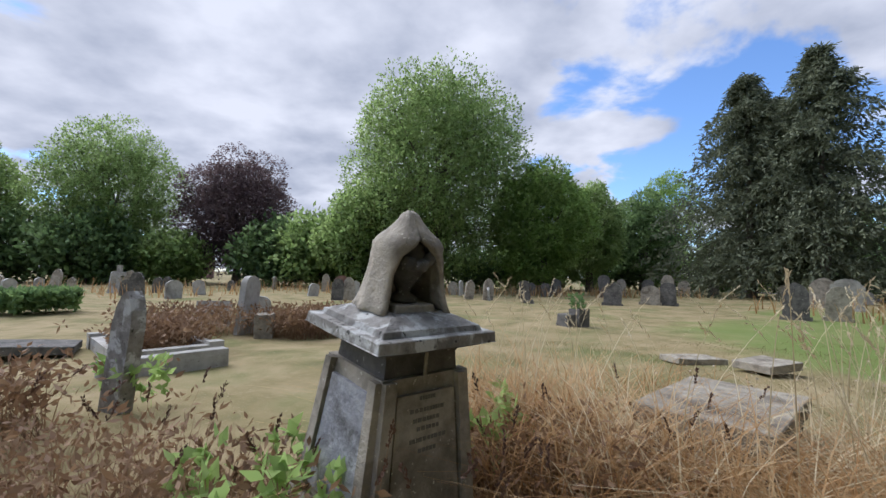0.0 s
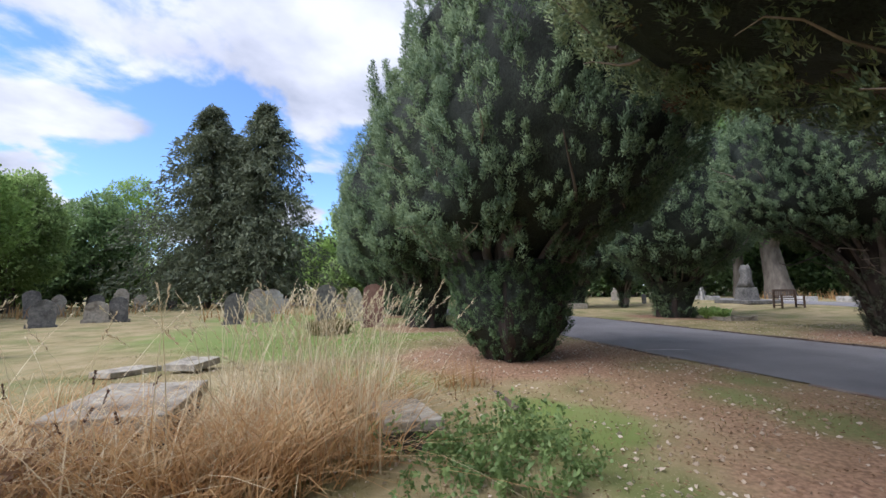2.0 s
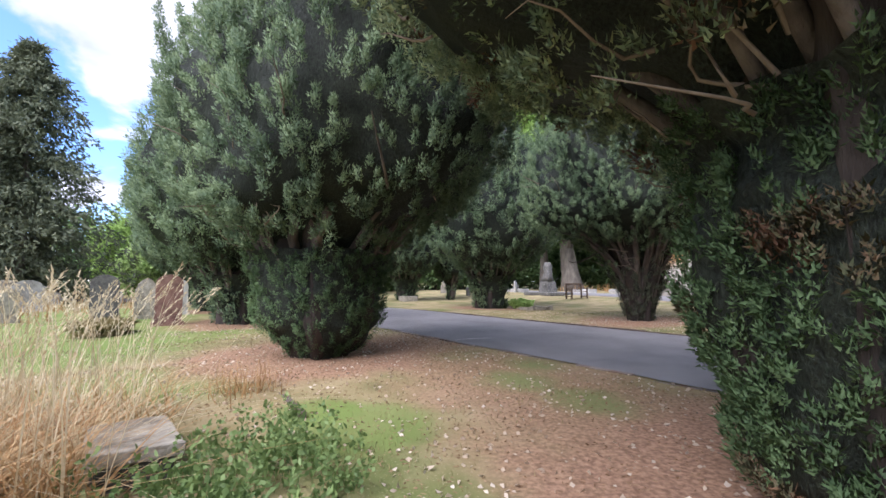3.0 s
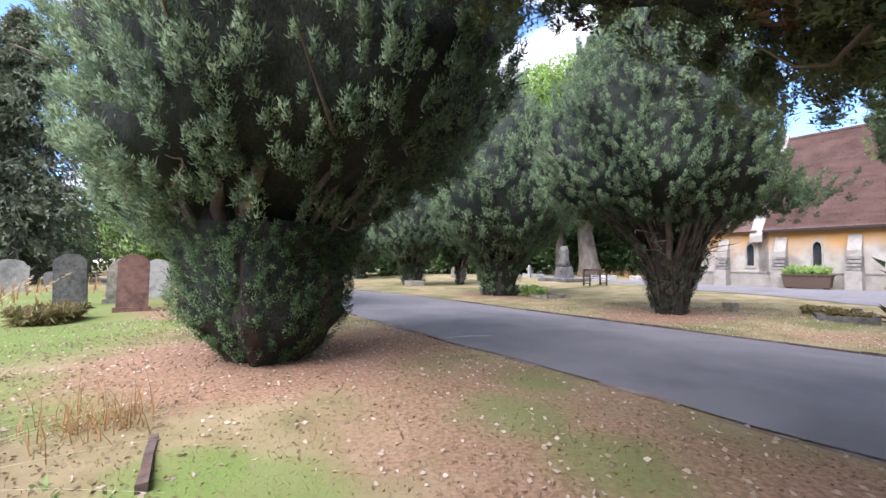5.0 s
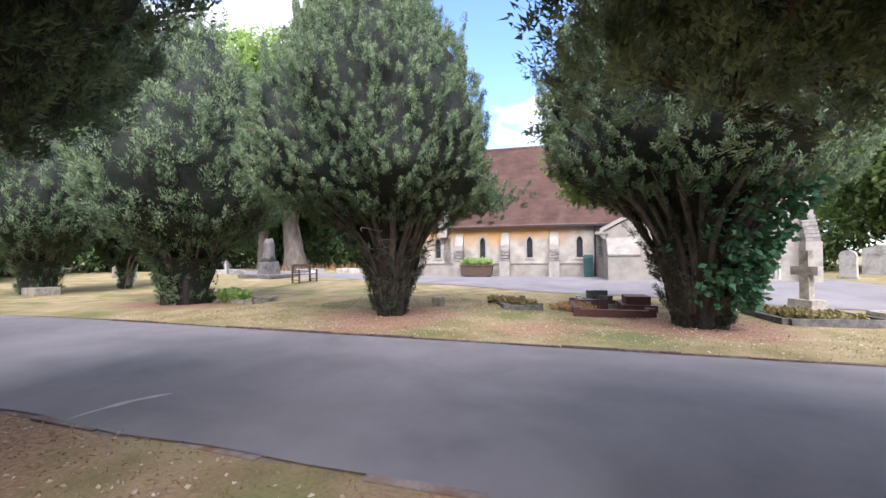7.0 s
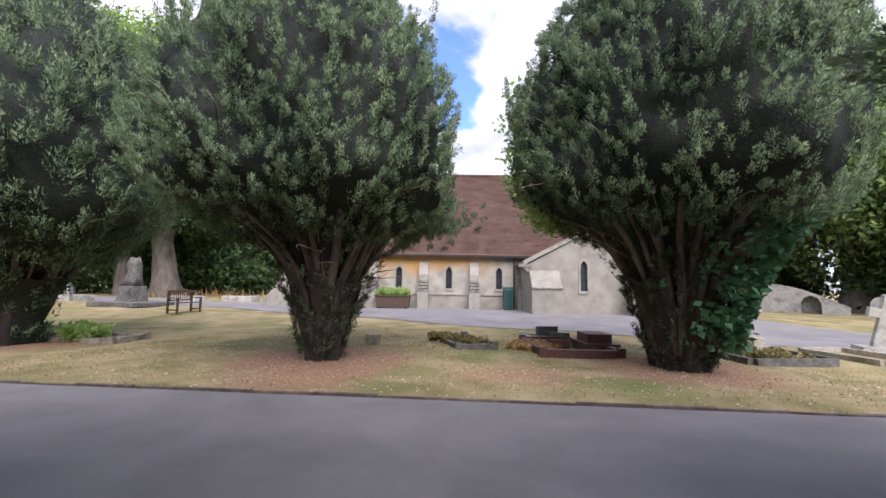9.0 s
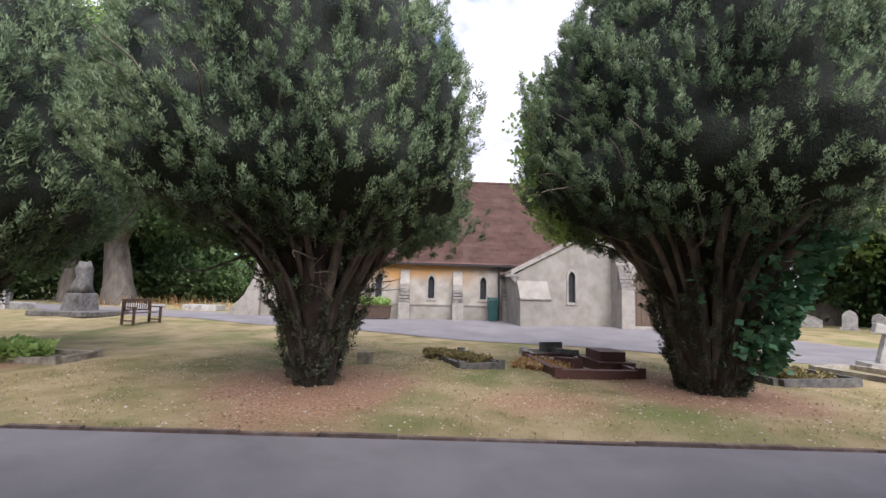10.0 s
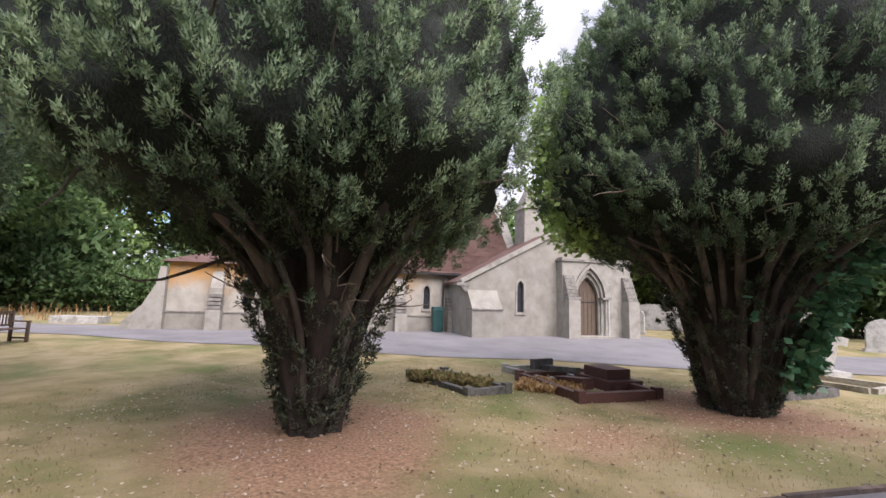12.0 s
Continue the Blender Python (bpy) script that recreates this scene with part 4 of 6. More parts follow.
for k, (px, py) in enumerate([(-37, 40), (-23.5, 41), (-14, 42), (-5, 41.5), (20, 47), (28, 50), (33, 47), (38, 45), (-44, 36), (12, 44), (42, 42), (-27, 50), (-11, 52), (-48, 28), (-50, 18), (41, 30), (46, 26), (0, 43), (5, 44), (9, 46), (-33, 47)]):
    copy_thing(wood[2 + k % 2], pose(px, py, lawn(px, py) - 0.05, 0, 0, float(wrng.uniform(0, 360))) @ Matrix.Scale(float(wrng.uniform(0.7, 1.05)), 4))
for k, (px, py) in enumerate([(64, 20), (60, 30), (66, -6), (68, -16), (58, -35), (52, -44), (44, -50), (36, -52), (27, -50), (20, -52), (-14, -46), (-22, -38), (-30, -28), (-36, -15), (-42, 0), (62, 0), (56, -18), (70, 10), (52, 48), (62, 42), (74, -28), (0, -52)]):
    copy_thing(wood[k % 2], pose(px, py, lawn(px, py) - 0.05, 0, 0, float(wrng.uniform(0, 360))) @ Matrix.Scale(float(wrng.uniform(0.75, 1.15)), 4))
for px, py, sc in ((54, -28, 0.75), (50, -22, 0.6), (53, -34, 0.8), (46, -40, 0.8), (16, -38, 0.55), (20, -40, 0.6), (56, -3, 0.95), (54, 3, 0.9), (0, -42, 0.6), (10, -47, 0.7), (55, -13, 0.95), (51, -17, 0.8), (50, 9, 0.9), (47, -26, 0.7), (48, 15, 0.9), (58, -8, 1.0), (57, -21, 1.0), (4, -40, 0.8), (0, -38, 0.85), (-4, -35, 0.8), (-8, -32, 0.8), (-11, -28, 0.85), (2, -45, 1.0)):
    copy_thing(wood[2], pose(px, py, lawn(px, py) - 0.05, 0, 0, float(wrng.uniform(0, 360))) @ Matrix.Scale(sc, 4))

# ---- the chapel ----
chapel = thing("chapel", Matrix.Translation((CH_L.x, CH_L.y, 0)) @ Matrix.Rotation(math.atan2(CH_U.y, CH_U.x), 4, "Z"),
               "pale limestone chapel with a steep brown tiled roof", "chapel")
EAVE, RIDGE, HALF = 3.22, 8.9, 4.4        # nave eave and ridge heights, half width
S0, S1 = -5.2, 8.0
S2 = 11.6         # far end of the lower chancel


def lancet(cx, sill, spring, w, n=6):
    """The outline of a pointed opening, from its right foot over the top to its left foot."""
    h = w / 2
    r = w * 1.05
    pts = [(cx + h, sill)]
    a_top = math.acos((r - h) / r)
    pts += [(cx + h - r + r * math.cos(a_top * i / n), spring + r * math.sin(a_top * i / n)) for i in range(n + 1)]
    pts += [(2 * cx - x, z) for x, z in reversed(pts[1:-1])]
    pts += [(cx - h, sill)]
    return pts


def wall_with_lancets(x0, x1, tops, openings, y0, y1, base=0.0):
    """A wall pierced by pointed openings; tops gives the wall's upper outline from right to left."""
    bm = bmesh.new()
    cuts = [x0] + [c + k * (w / 2 + 0.12) for c, _, _, w in openings for k in (-1, 1)] + [x1]

    def top_at(x):
        ps = sorted(tops)
        return float(np.interp(x, [p[0] for p in ps], [p[1] for p in ps]))

    def roofline(a, b):
        mids = [p for p in sorted(tops, reverse=True) if a < p[0] < b]
        return [(b, top_at(b))] + mids + [(a, top_at(a))]

    for i in range(0, len(cuts), 2):
        a, b = cuts[i], cuts[i + 1]
        prism([(a, base), (b, base)] + roofline(a, b), y0, y1, bm)
    for c, sill, spring, w in openings:
        a, b = c - w / 2 - 0.12, c + w / 2 + 0.12
        prism([(a, base), (b, base), (b, sill), (a, sill)], y0, y1, bm)
        prism([(a, sill), (c - w / 2, sill)] + list(reversed(lancet(c, sill, spring, w)))[1:-1] + [(c + w / 2, sill), (b, sill)] + roofline(a, b), y0, y1, bm)
    bmesh.ops.remove_doubles(bm, verts=bm.verts, dist=0.001)
    return bm


def chapel_window(c, sill, spring, w, y, parent):
    """Stone surround, dark glass set back and a sill."""
    outer, inn = lancet(c, sill, spring, w + 0.16), lancet(c, sill, spring, w - 0.005)
    bm = bmesh.new()
    a = [bm.verts.new((x, y + 0.035, z)) for x, z in outer]
    b = [bm.verts.new((x, y + 0.035, z)) for x, z in inn]
    c2 = [bm.verts.new((x, y - 0.16, z)) for x, z in inn]
    d2 = [bm.verts.new((x, y - 0.01, z)) for x, z in outer]
    for i in range(len(outer) - 1):
        bm.faces.new((a[i], a[i + 1], b[i + 1], b[i]))
        bm.faces.new((b[i], b[i + 1], c2[i + 1], c2[i]))
        bm.faces.new((d2[i], d2[i + 1], a[i + 1], a[i]))
    win = part("window", bm, M_DRESS, parent)
    part("pane", prism(lancet(c, sill, spring, w + 0.02), y - 0.17, y - 0.15), M_GLASS, win, "dark leaded glass")
    lead = bmesh.new()
    for k in range(1, 6):
        z = sill + k * (spring - sill) / 5
        box(c - w / 2, c + w / 2, y - 0.148, y - 0.14, z - 0.008, z + 0.008, lead)
    box(c - 0.008, c + 0.008, y - 0.148, y - 0.14, sill, spring + w * 0.7, lead)
    part("leading", lead, M_IRON, win)
    part("sill", prism([(c - w / 2 - 0.1, sill - 0.12), (c + w / 2 + 0.1, sill - 0.12), (c + w / 2 + 0.1, sill), (c - w / 2 - 0.1, sill)], y - 0.14, y + 0.05), M_DRESS, win)


def yellow_stain(m):
    """Ochre staining in ragged drifts high on the nave wall."""
    nt = m.node_tree
    bsdf = nt.nodes["Principled BSDF"]
    col = bsdf.inputs["Base Color"].links[0].from_socket
    tcn = nt.nodes.new("ShaderNodeTexCoord")
    sp = nt.nodes.new("ShaderNodeSeparateXYZ")
    nt.links.new(tcn.outputs["Object"], sp.inputs[0])
    nz = node(nt, "ShaderNodeTexNoise", Scale=0.7, Detail=5.0, Roughness=0.6)
    nt.links.new(tcn.outputs["Object"], nz.inputs["Vector"])
    ad = nt.nodes.new("ShaderNodeMath")
    ad.operation = "MULTIPLY_ADD"
    nt.links.new(nz.outputs[0], ad.inputs[0])
    ad.inputs[1].default_value = 2.4
    nt.links.new(sp.outputs[2], ad.inputs[2])
    mr = nt.nodes.new("ShaderNodeMapRange")
    mr.inputs["From Min"].default_value, mr.inputs["From Max"].default_value, mr.inputs["To Max"].default_value = 3.1, 4.1, 0.95
    nt.links.new(ad.outputs[0], mr.inputs["Value"])
    side = nt.nodes.new("ShaderNodeMapRange")
    side.inputs["From Min"].default_value, side.inputs["From Max"].default_value = -0.6, 2.0
    nt.links.new(sp.outputs[0], side.inputs["Value"])
    ml = nt.nodes.new("ShaderNodeMath")
    ml.operation = "MULTIPLY"
    nt.links.new(mr.outputs[0], ml.inputs[0]), nt.links.new(side.outputs[0], ml.inputs[1])
    mx = nt.nodes.new("ShaderNodeMix")
    mx.data_type = "RGBA"
    mx.inputs["B"].default_value = (0.50, 0.27, 0.085, 1)
    nt.links.new(ml.outputs[0], mx.inputs["Factor"])
    nt.links.new(col, mx.inputs["A"])
    nt.links.new(mx.outputs["Result"], bsdf.inputs["Base Color"])
    return m


M_NAVE = yellow_stain(material("stained_limestone", [(0.288, 0.264, 0.216), (0.368, 0.344, 0.288), (0.432, 0.408, 0.352)], 1.6, stain=(0.216, 0.200, 0.168), stain_scale=0.9, stain_amount=(0.52, 0.72), bump=0.4, bump_scale=18))
NAVE_WIN = [(k * 2.79, 1.38, 2.28, 0.34) for k in range(4)]

part("nave_wall", wall_with_lancets(S0, S2, [(S0, EAVE), (S2, EAVE)], NAVE_WIN, -0.5, 0.0), M_NAVE, chapel, "limestone wall stained yellow under the eave")
for c, a, b, w in NAVE_WIN:
    chapel_window(c, a, b, w, 0.0, chapel)
part("plinth", prism([(S0, 0), (S2, 0), (S2, 1.0), (S0, 1.0)], 0.0, 0.09), M_LIME, chapel)
part("string_course", prism([(S0, 1.0), (S2, 1.0), (S2, 1.06), (S0, 1.06)], 0.0, 0.13), M_WEATHER, chapel)
part("back_wall", box(S0, S1, -2 * HALF, -2 * HALF + 0.5, 0, EAVE), M_LIME, chapel)
for s, out in ((S0, -0.002), (S1, 0.002)):
    bm = bmesh.new()
    pts = [(-2 * HALF, 0), (0, 0), (0, EAVE), (-HALF, RIDGE - 0.1), (-2 * HALF, EAVE)]
    va = [bm.verts.new((s + out + (0.45 if s < 0 else 0), y, z)) for y, z in pts]
    vb = [bm.verts.new((s + out + (0 if s < 0 else -0.45), y, z)) for y, z in pts]
    bm.faces.new(va), bm.faces.new(list(reversed(vb)))
    for i in range(5):
        bm.faces.new((va[i], va[(i + 1) % 5], vb[(i + 1) % 5], vb[i]))
    part("end_wall", bm, M_LIME, chapel)
    cop = bmesh.new()
    for y0_, z0_, y1_, z1_ in ((0.35, EAVE - 0.25, -HALF, RIDGE + 0.28), (-2 * HALF - 0.35, EAVE - 0.25, -HALF, RIDGE + 0.28)):
        q = [(y0_, z0_), (y1_, z1_), (y1_, z1_ - 0.42), (y0_, z0_ - 0.35)]
        a_ = [cop.verts.new((s - 0.28, y, z)) for y, z in q]
        b_ = [cop.verts.new((s + 0.28, y, z)) for y, z in q]
        cop.faces.new(a_), cop.faces.new(list(reversed(b_)))
        for i in range(4):
            cop.faces.new((a_[i], a_[(i + 1) % 4], b_[(i + 1) % 4], b_[i]))
    part("gable_coping", cop, M_DRESS, chapel)

# roof: each course of tiles laps over the one below
rise = RIDGE - EAVE
COURSES = 44
for sign, nm in ((1, "roof_slope"), (-1, "roof_slope")):
    V, F = [], []
    xs_ = np.linspace(S0 + 0.3, S1 - 0.3, 48)
    rr_ = np.random.default_rng(5)
    for k in range(COURSES):
        f0, f1 = k / COURSES, (k + 1.15) / COURSES
        for f, lift in ((f0, 0.035), (min(f1, 1.0), 0.0)):
            y = (0.36 + (-HALF - 0.36) * f) if sign > 0 else (-2 * HALF - 0.36 + (HALF + 0.36) * f)
            z = EAVE - 0.02 + rise * f
            sag = -0.05 * np.sin(np.pi * (xs_ - S0) / (S1 - S0)) * math.sin(math.pi * f)
            V.append(np.stack([xs_, np.full(48, y), z + lift + sag + rr_.normal(0, 0.004, 48)], -1))
        b0 = (2 * k) * 48
        i = np.arange(47)
        F.append(np.stack([b0 + i, b0 + i + 1, b0 + 48 + i + 1, b0 + 48 + i], -1))
        if k < COURSES - 1:
            F.append(np.stack([b0 + 48 + i, b0 + 48 + i + 1, b0 + 96 + i + 1, b0 + 96 + i], -1))
    link(nm, np_mesh(nm, np.concatenate(V), np.concatenate(F)), M_TILE, chapel, "brown clay tiles with pale lichen")
ridge_bm = bmesh.new()
for k in range(36):
    x = S0 + 0.3 + k * (S1 - S0 - 0.6) / 36
    prism([(x + 0.01, RIDGE - 0.06), (x + (S1 - S0 - 0.6) / 36 - 0.01, RIDGE - 0.06), (x + (S1 - S0 - 0.6) / 36 - 0.01, RIDGE + 0.06), (x + 0.01, RIDGE + 0.06)], -HALF - 0.11, -HALF + 0.11, ridge_bm)
part("ridge_tiles", ridge_bm, M_TILE, chapel)
part("gutter", prism([(S0 + 0.3, EAVE - 0.1), (S1 - 0.3, EAVE - 0.1), (S1 - 0.3, EAVE), (S0 + 0.3, EAVE)], 0.24, 0.38), M_IRON, chapel, "dark gutter")
part("downpipe", lathe([(0.045, 0.2), (0.045, EAVE - 0.08)], sides=10, cx=-0.82, cy=0.16), M_IRON, chapel, "dark downpipe")


def buttress(s, w, deep, top, mid, name="buttress", y=0.0):
    """A stepped buttress: lower block, upper block and a steep gabled cap with weathering slabs."""
    b = part(name, box(s - w / 2, s + w / 2, y, y + deep, 0, mid), M_DRESS, chapel, bevel=0.015)
    up = bmesh.new()
    prof = [(y, mid), (y + deep, mid), (y + deep * 0.55, mid + 0.38), (y + deep * 0.55, top - 0.75), (y + 0.03, top), (y, top)]
    va = [up.verts.new((s - w * 0.42, p, z)) for p, z in prof]
    vb = [up.verts.new((s + w * 0.42, p, z)) for p, z in prof]
    up.faces.new(va), up.faces.new(list(reversed(vb)))
    for i in range(len(prof)):
        j = (i + 1) % len(prof)
        up.faces.new((va[i], va[j], vb[j], vb[i]))
    part("upper_stage", up, M_DRESS, b)
    for k in range(4):
        z = mid + 0.04 + k * 0.17
        yy = y + deep * (1.02 - 0.11 * k)
        part("weathering_slab", prism([(s - w * 0.46, z), (s + w * 0.46, z), (s + w * 0.46, z + 0.13), (s - w * 0.46, z + 0.13)], y + 0.02, yy), M_WEATHER, b)


for s in (1.40, 4.19, 6.98, 9.6):
    buttress(s, 0.58, 0.72, 2.85, 1.15)
buttress(-1.15, 0.42, 0.7, 2.5, 1.3)
# lower chancel roof and end wall
ch = bmesh.new()
base_ = [ch.verts.new(p) for p in ((S1, 0.34, EAVE - 0.02), (S2 + 0.3, 0.34, EAVE - 0.02), (S2 + 0.3, -5.4, EAVE - 0.02), (S1, -5.4, EAVE - 0.02))]
top_ = [ch.verts.new(p) for p in ((S1, -2.5, 4.05), (S2 - 1.4, -2.5, 4.05))]
ch.faces.new((base_[0], base_[1], top_[1], top_[0])), ch.faces.new((base_[1], base_[2], top_[1])), ch.faces.new((base_[2], base_[3], top_[0], top_[1])), ch.faces.new(base_), ch.faces.new((base_[3], base_[0], top_[0]))
part("chancel_roof", ch, M_TILE, chapel, "low brown tiled chancel roof")
part("chancel_end_wall", box(S2 - 0.45, S2 + 0.002, -5.0, -0.502, 0, EAVE), M_LIME, chapel)
part("chancel_back_wall", box(S1 + 0.01, S2 - 0.46, -5.2, -4.8, 0, EAVE), M_LIME, chapel)
# raking buttress at the far end
rk = bmesh.new()
prof = [(S2 + 1.5, 0), (S2 + 1.5, 0.55), (S2 + 0.8, 1.3), (S2 + 0.35, 2.2), (S2 + 0.25, 2.95), (S2 + 0.004, 2.95), (S2 + 0.004, 0)]
part("raking_buttress", prism(prof, -0.35, 0.35, rk), M_DRESS, chapel)

# porch wing with a raking coping
PD = 2.85
P0, P1, PA = -1.15, -9.5, -5.9
PORCH_WIN = [(-3.82, 1.38, 2.55, 0.34)]
part("porch_wall", wall_with_lancets(P1, P0, [(P1, 3.35), (PA, 5.25), (P0, 2.70)], PORCH_WIN, PD - 0.45, PD), M_LIME, chapel, "pale limestone gable wall")
chapel_window(*PORCH_WIN[0], PD, chapel)
for s in (P0 - 0.45, P1):
    part("porch_side_wall", box(s, s + 0.45, 0.0, PD - 0.452, 0, 2.68 if s > -5 else 3.3), M_LIME, chapel)
for (sa, za), (sb, zb), nm in (((P0 + 0.25, 2.62), (PA, 5.28), "porch_roof"), ((PA, 5.28), (P1 - 0.2, 3.3), "porch_roof")):
    part(nm, prism([(sa, za), (sb, zb), (sb, zb + 0.12), (sa, za + 0.12)], -4.0, PD - 0.1), M_TILE, chapel)
    part("coping", prism([(sa + 0.02, za + 0.0), (sb, zb - 0.02), (sb, zb + 0.2), (sa + 0.02, za + 0.2)], PD - 0.3, PD + 0.1), M_DRESS, chapel, "raking stone coping")
part("bracket", prism([(P0 + 0.02, 2.25), (P0 + 0.1, 2.25), (P0 + 0.42, 2.62), (P0 + 0.02, 2.62)], PD - 0.3, PD + 0.1), M_WEATHER, chapel)
part("kneeler", box(P0 - 0.1, P0 + 0.5, PD - 0.35, PD + 0.12, 2.52, 2.66), M_WEATHER, chapel)
# sloped-top corner buttress
cb = bmesh.new()
prof = [(PD, 0.0), (PD + 0.75, 0.0), (PD + 0.75, 1.5), (PD + 0.02, 2.35), (PD, 2.35)]
va = [cb.verts.new((P0 - 0.02, p, z)) for p, z in prof]
vb = [cb.verts.new((P0 - 1.45, p, z)) for p, z in prof]
cb.faces.new(va), cb.faces.new(list(reversed(vb)))
for i in range(5):
    cb.faces.new((va[i], va[(i + 1) % 5], vb[(i + 1) % 5], vb[i]))
part("corner_buttress", cb, M_LIME, chapel)
part("buttress_slope", prism([(P0 + 0.0, 1.46), (P0 + 0.0, 1.52), (P0 - 1.49, 1.52), (P0 - 1.49, 1.46)], PD + 0.02, PD + 0.8), M_WEATHER, chapel)
# bell turret stub above the porch roof
tur = part("turret", box(-6.5, -5.3, -0.9, 0.3, 4.2, 7.0), M_DRESS, chapel, "square stone turret", bevel=0.03)
part("turret_cap", frustum(1.35, 1.35, 0.3, 0.3, 7.0, 8.4, cx=-5.9, cy=-0.3), M_DRESS, tur)
# door bay
DB0, DB1, DF = -5.75, -9.55, PD + 0.5
DOOR_C = -7.25
arch_out = lancet(DOOR_C, 0.0, 2.1, 1.9)
bay = bmesh.new()
prism([(DB1, 0), (DOOR_C - 0.95, 0)] + list(reversed(arch_out))[1:-1] + [(DOOR_C + 0.95, 0), (DB0, 0), (DB0, 4.05), (DB1, 4.05)], PD + 0.002, DF, bay)
part("door_bay", bay, M_DRESS, chapel, "projecting pale stone door bay")
part("bay_cornice", box(DB1 - 0.08, DB0 + 0.08, PD + 0.002, DF + 0.08, 3.86, 3.96), M_WEATHER, chapel)
for ring, w in enumerate((1.86, 1.62, 1.40)):
    o, i_ = lancet(DOOR_C, 0.0, 2.1, w), lancet(DOOR_C, 0.0, 2.1, w - 0.2)
    bm = bmesh.new()
    yf, yb = DF + 0.04 - 0.13 * ring, DF - 0.12 - 0.13 * ring
    A = [bm.verts.new((x, yf, z)) for x, z in o]
    B = [bm.verts.new((x, yf, z)) for x, z in i_]
    C = [bm.verts.new((x, yb, z)) for x, z in i_]
    D_ = [bm.verts.new((x, yb, z)) for x, z in o]
    for k in range(len(o) - 1):
        bm.faces.new((A[k], A[k + 1], B[k + 1], B[k])), bm.faces.new((B[k], B[k + 1], C[k + 1], C[k])), bm.faces.new((D_[k], D_[k + 1], A[k + 1], A[k]))
    part("arch_moulding", bm, M_DRESS, chapel)
for sx in (-1, 1):
    for k in range(3):
        cx = DOOR_C + sx * (0.98 - 0.13 * k)
        col = part("shaft", lathe([(0.06, 0.25), (0.06, 0.42), (0.045, 0.46), (0.045, 1.98), (0.075, 2.1)], sides=10, cx=cx, cy=DF + 0.06 - 0.1 * k), M_STONE_PALE, chapel, "slender white stone shaft")
    part("impost", box(DOOR_C + sx * 0.86 - 0.26, DOOR_C + sx * 0.86 + 0.26, DF - 0.3, DF + 0.15, 2.08, 2.18), M_WEATHER, chapel)
door = part("door", prism(lancet(DOOR_C, 0.25, 2.1, 1.2), DF - 0.5, DF - 0.43), M_DOOR, chapel, "old oak door standing ajar")
for k in range(5):
    part("plank", box(DOOR_C - 0.55 + k * 0.22, DOOR_C - 0.55 + k * 0.22 + 0.2, DF - 0.428, DF - 0.41, 0.3, 2.45), M_DOOR, door)
part("hinge", box(DOOR_C - 0.5, DOOR_C + 0.4, DF - 0.41, DF - 0.40, 1.9, 1.96), M_IRON, door)
for s in (DB0 - 0.3, DB1 + 0.25):
    b = part("door_buttress", box(s - 0.3, s + 0.3, DF, DF + 0.55, 0, 2.0), M_DRESS, chapel, bevel=0.015)
    for k in range(7):
        z = 2.0 + k * 0.17
        part("weathering_slab", box(s - 0.27, s + 0.27, DF, DF + 0.5 - 0.065 * k, z, z + 0.15), M_WEATHER, b)
part("step", box(DOOR_C - 1.0, DOOR_C + 1.0, DF - 0.2, DF + 0.5, 0.2, 0.36), M_DRESS, chapel)

CH_M = chapel.matrix_world.copy()
# bin and planter against the nave wall
wb = thing("litter_bin", CH_M @ pose(-0.42, 0.62, 0.29), "green plastic bin against the chapel wall", "bin")
part("body", frustum(0.42, 0.40, 0.50, 0.48, 0.0, 1.05), M_BIN, wb, bevel=0.02)
part("lid", frustum(0.54, 0.52, 0.48, 0.46, 1.06, 1.22), M_BIN, wb, bevel=0.03)
pl = thing("planter", CH_M @ pose(5.75, 0.95, 0.29), "dark wooden planter trough with green plants", "planter")
part("trough", frustum(1.70, 0.46, 1.85, 0.56, 0.06, 0.62), M_WOOD, pl, bevel=0.015)
part("rim", frustum(1.95, 0.64, 1.95, 0.64, 0.63, 0.69), M_WOOD, pl, bevel=0.01)
for k in (-0.7, 0.7):
    part("foot", box(k - 0.08, k + 0.08, -0.2, 0.2, 0.0, 0.059), M_WOOD, pl)
prng = np.random.default_rng(77)
pp = np.stack([prng.uniform(-0.8, 0.8, 160), prng.uniform(-0.2, 0.2, 160), prng.uniform(0.68, 0.8, 160)], -1)
V, F = leaf_arrays(pp, np.tile([0, 0, 1.0], (160, 1)), 0.30, 0.05, prng, 0.5, 5, 0.05, 0.3)
link("plant", np_mesh("plant", V, F), M_GREEN, pl)

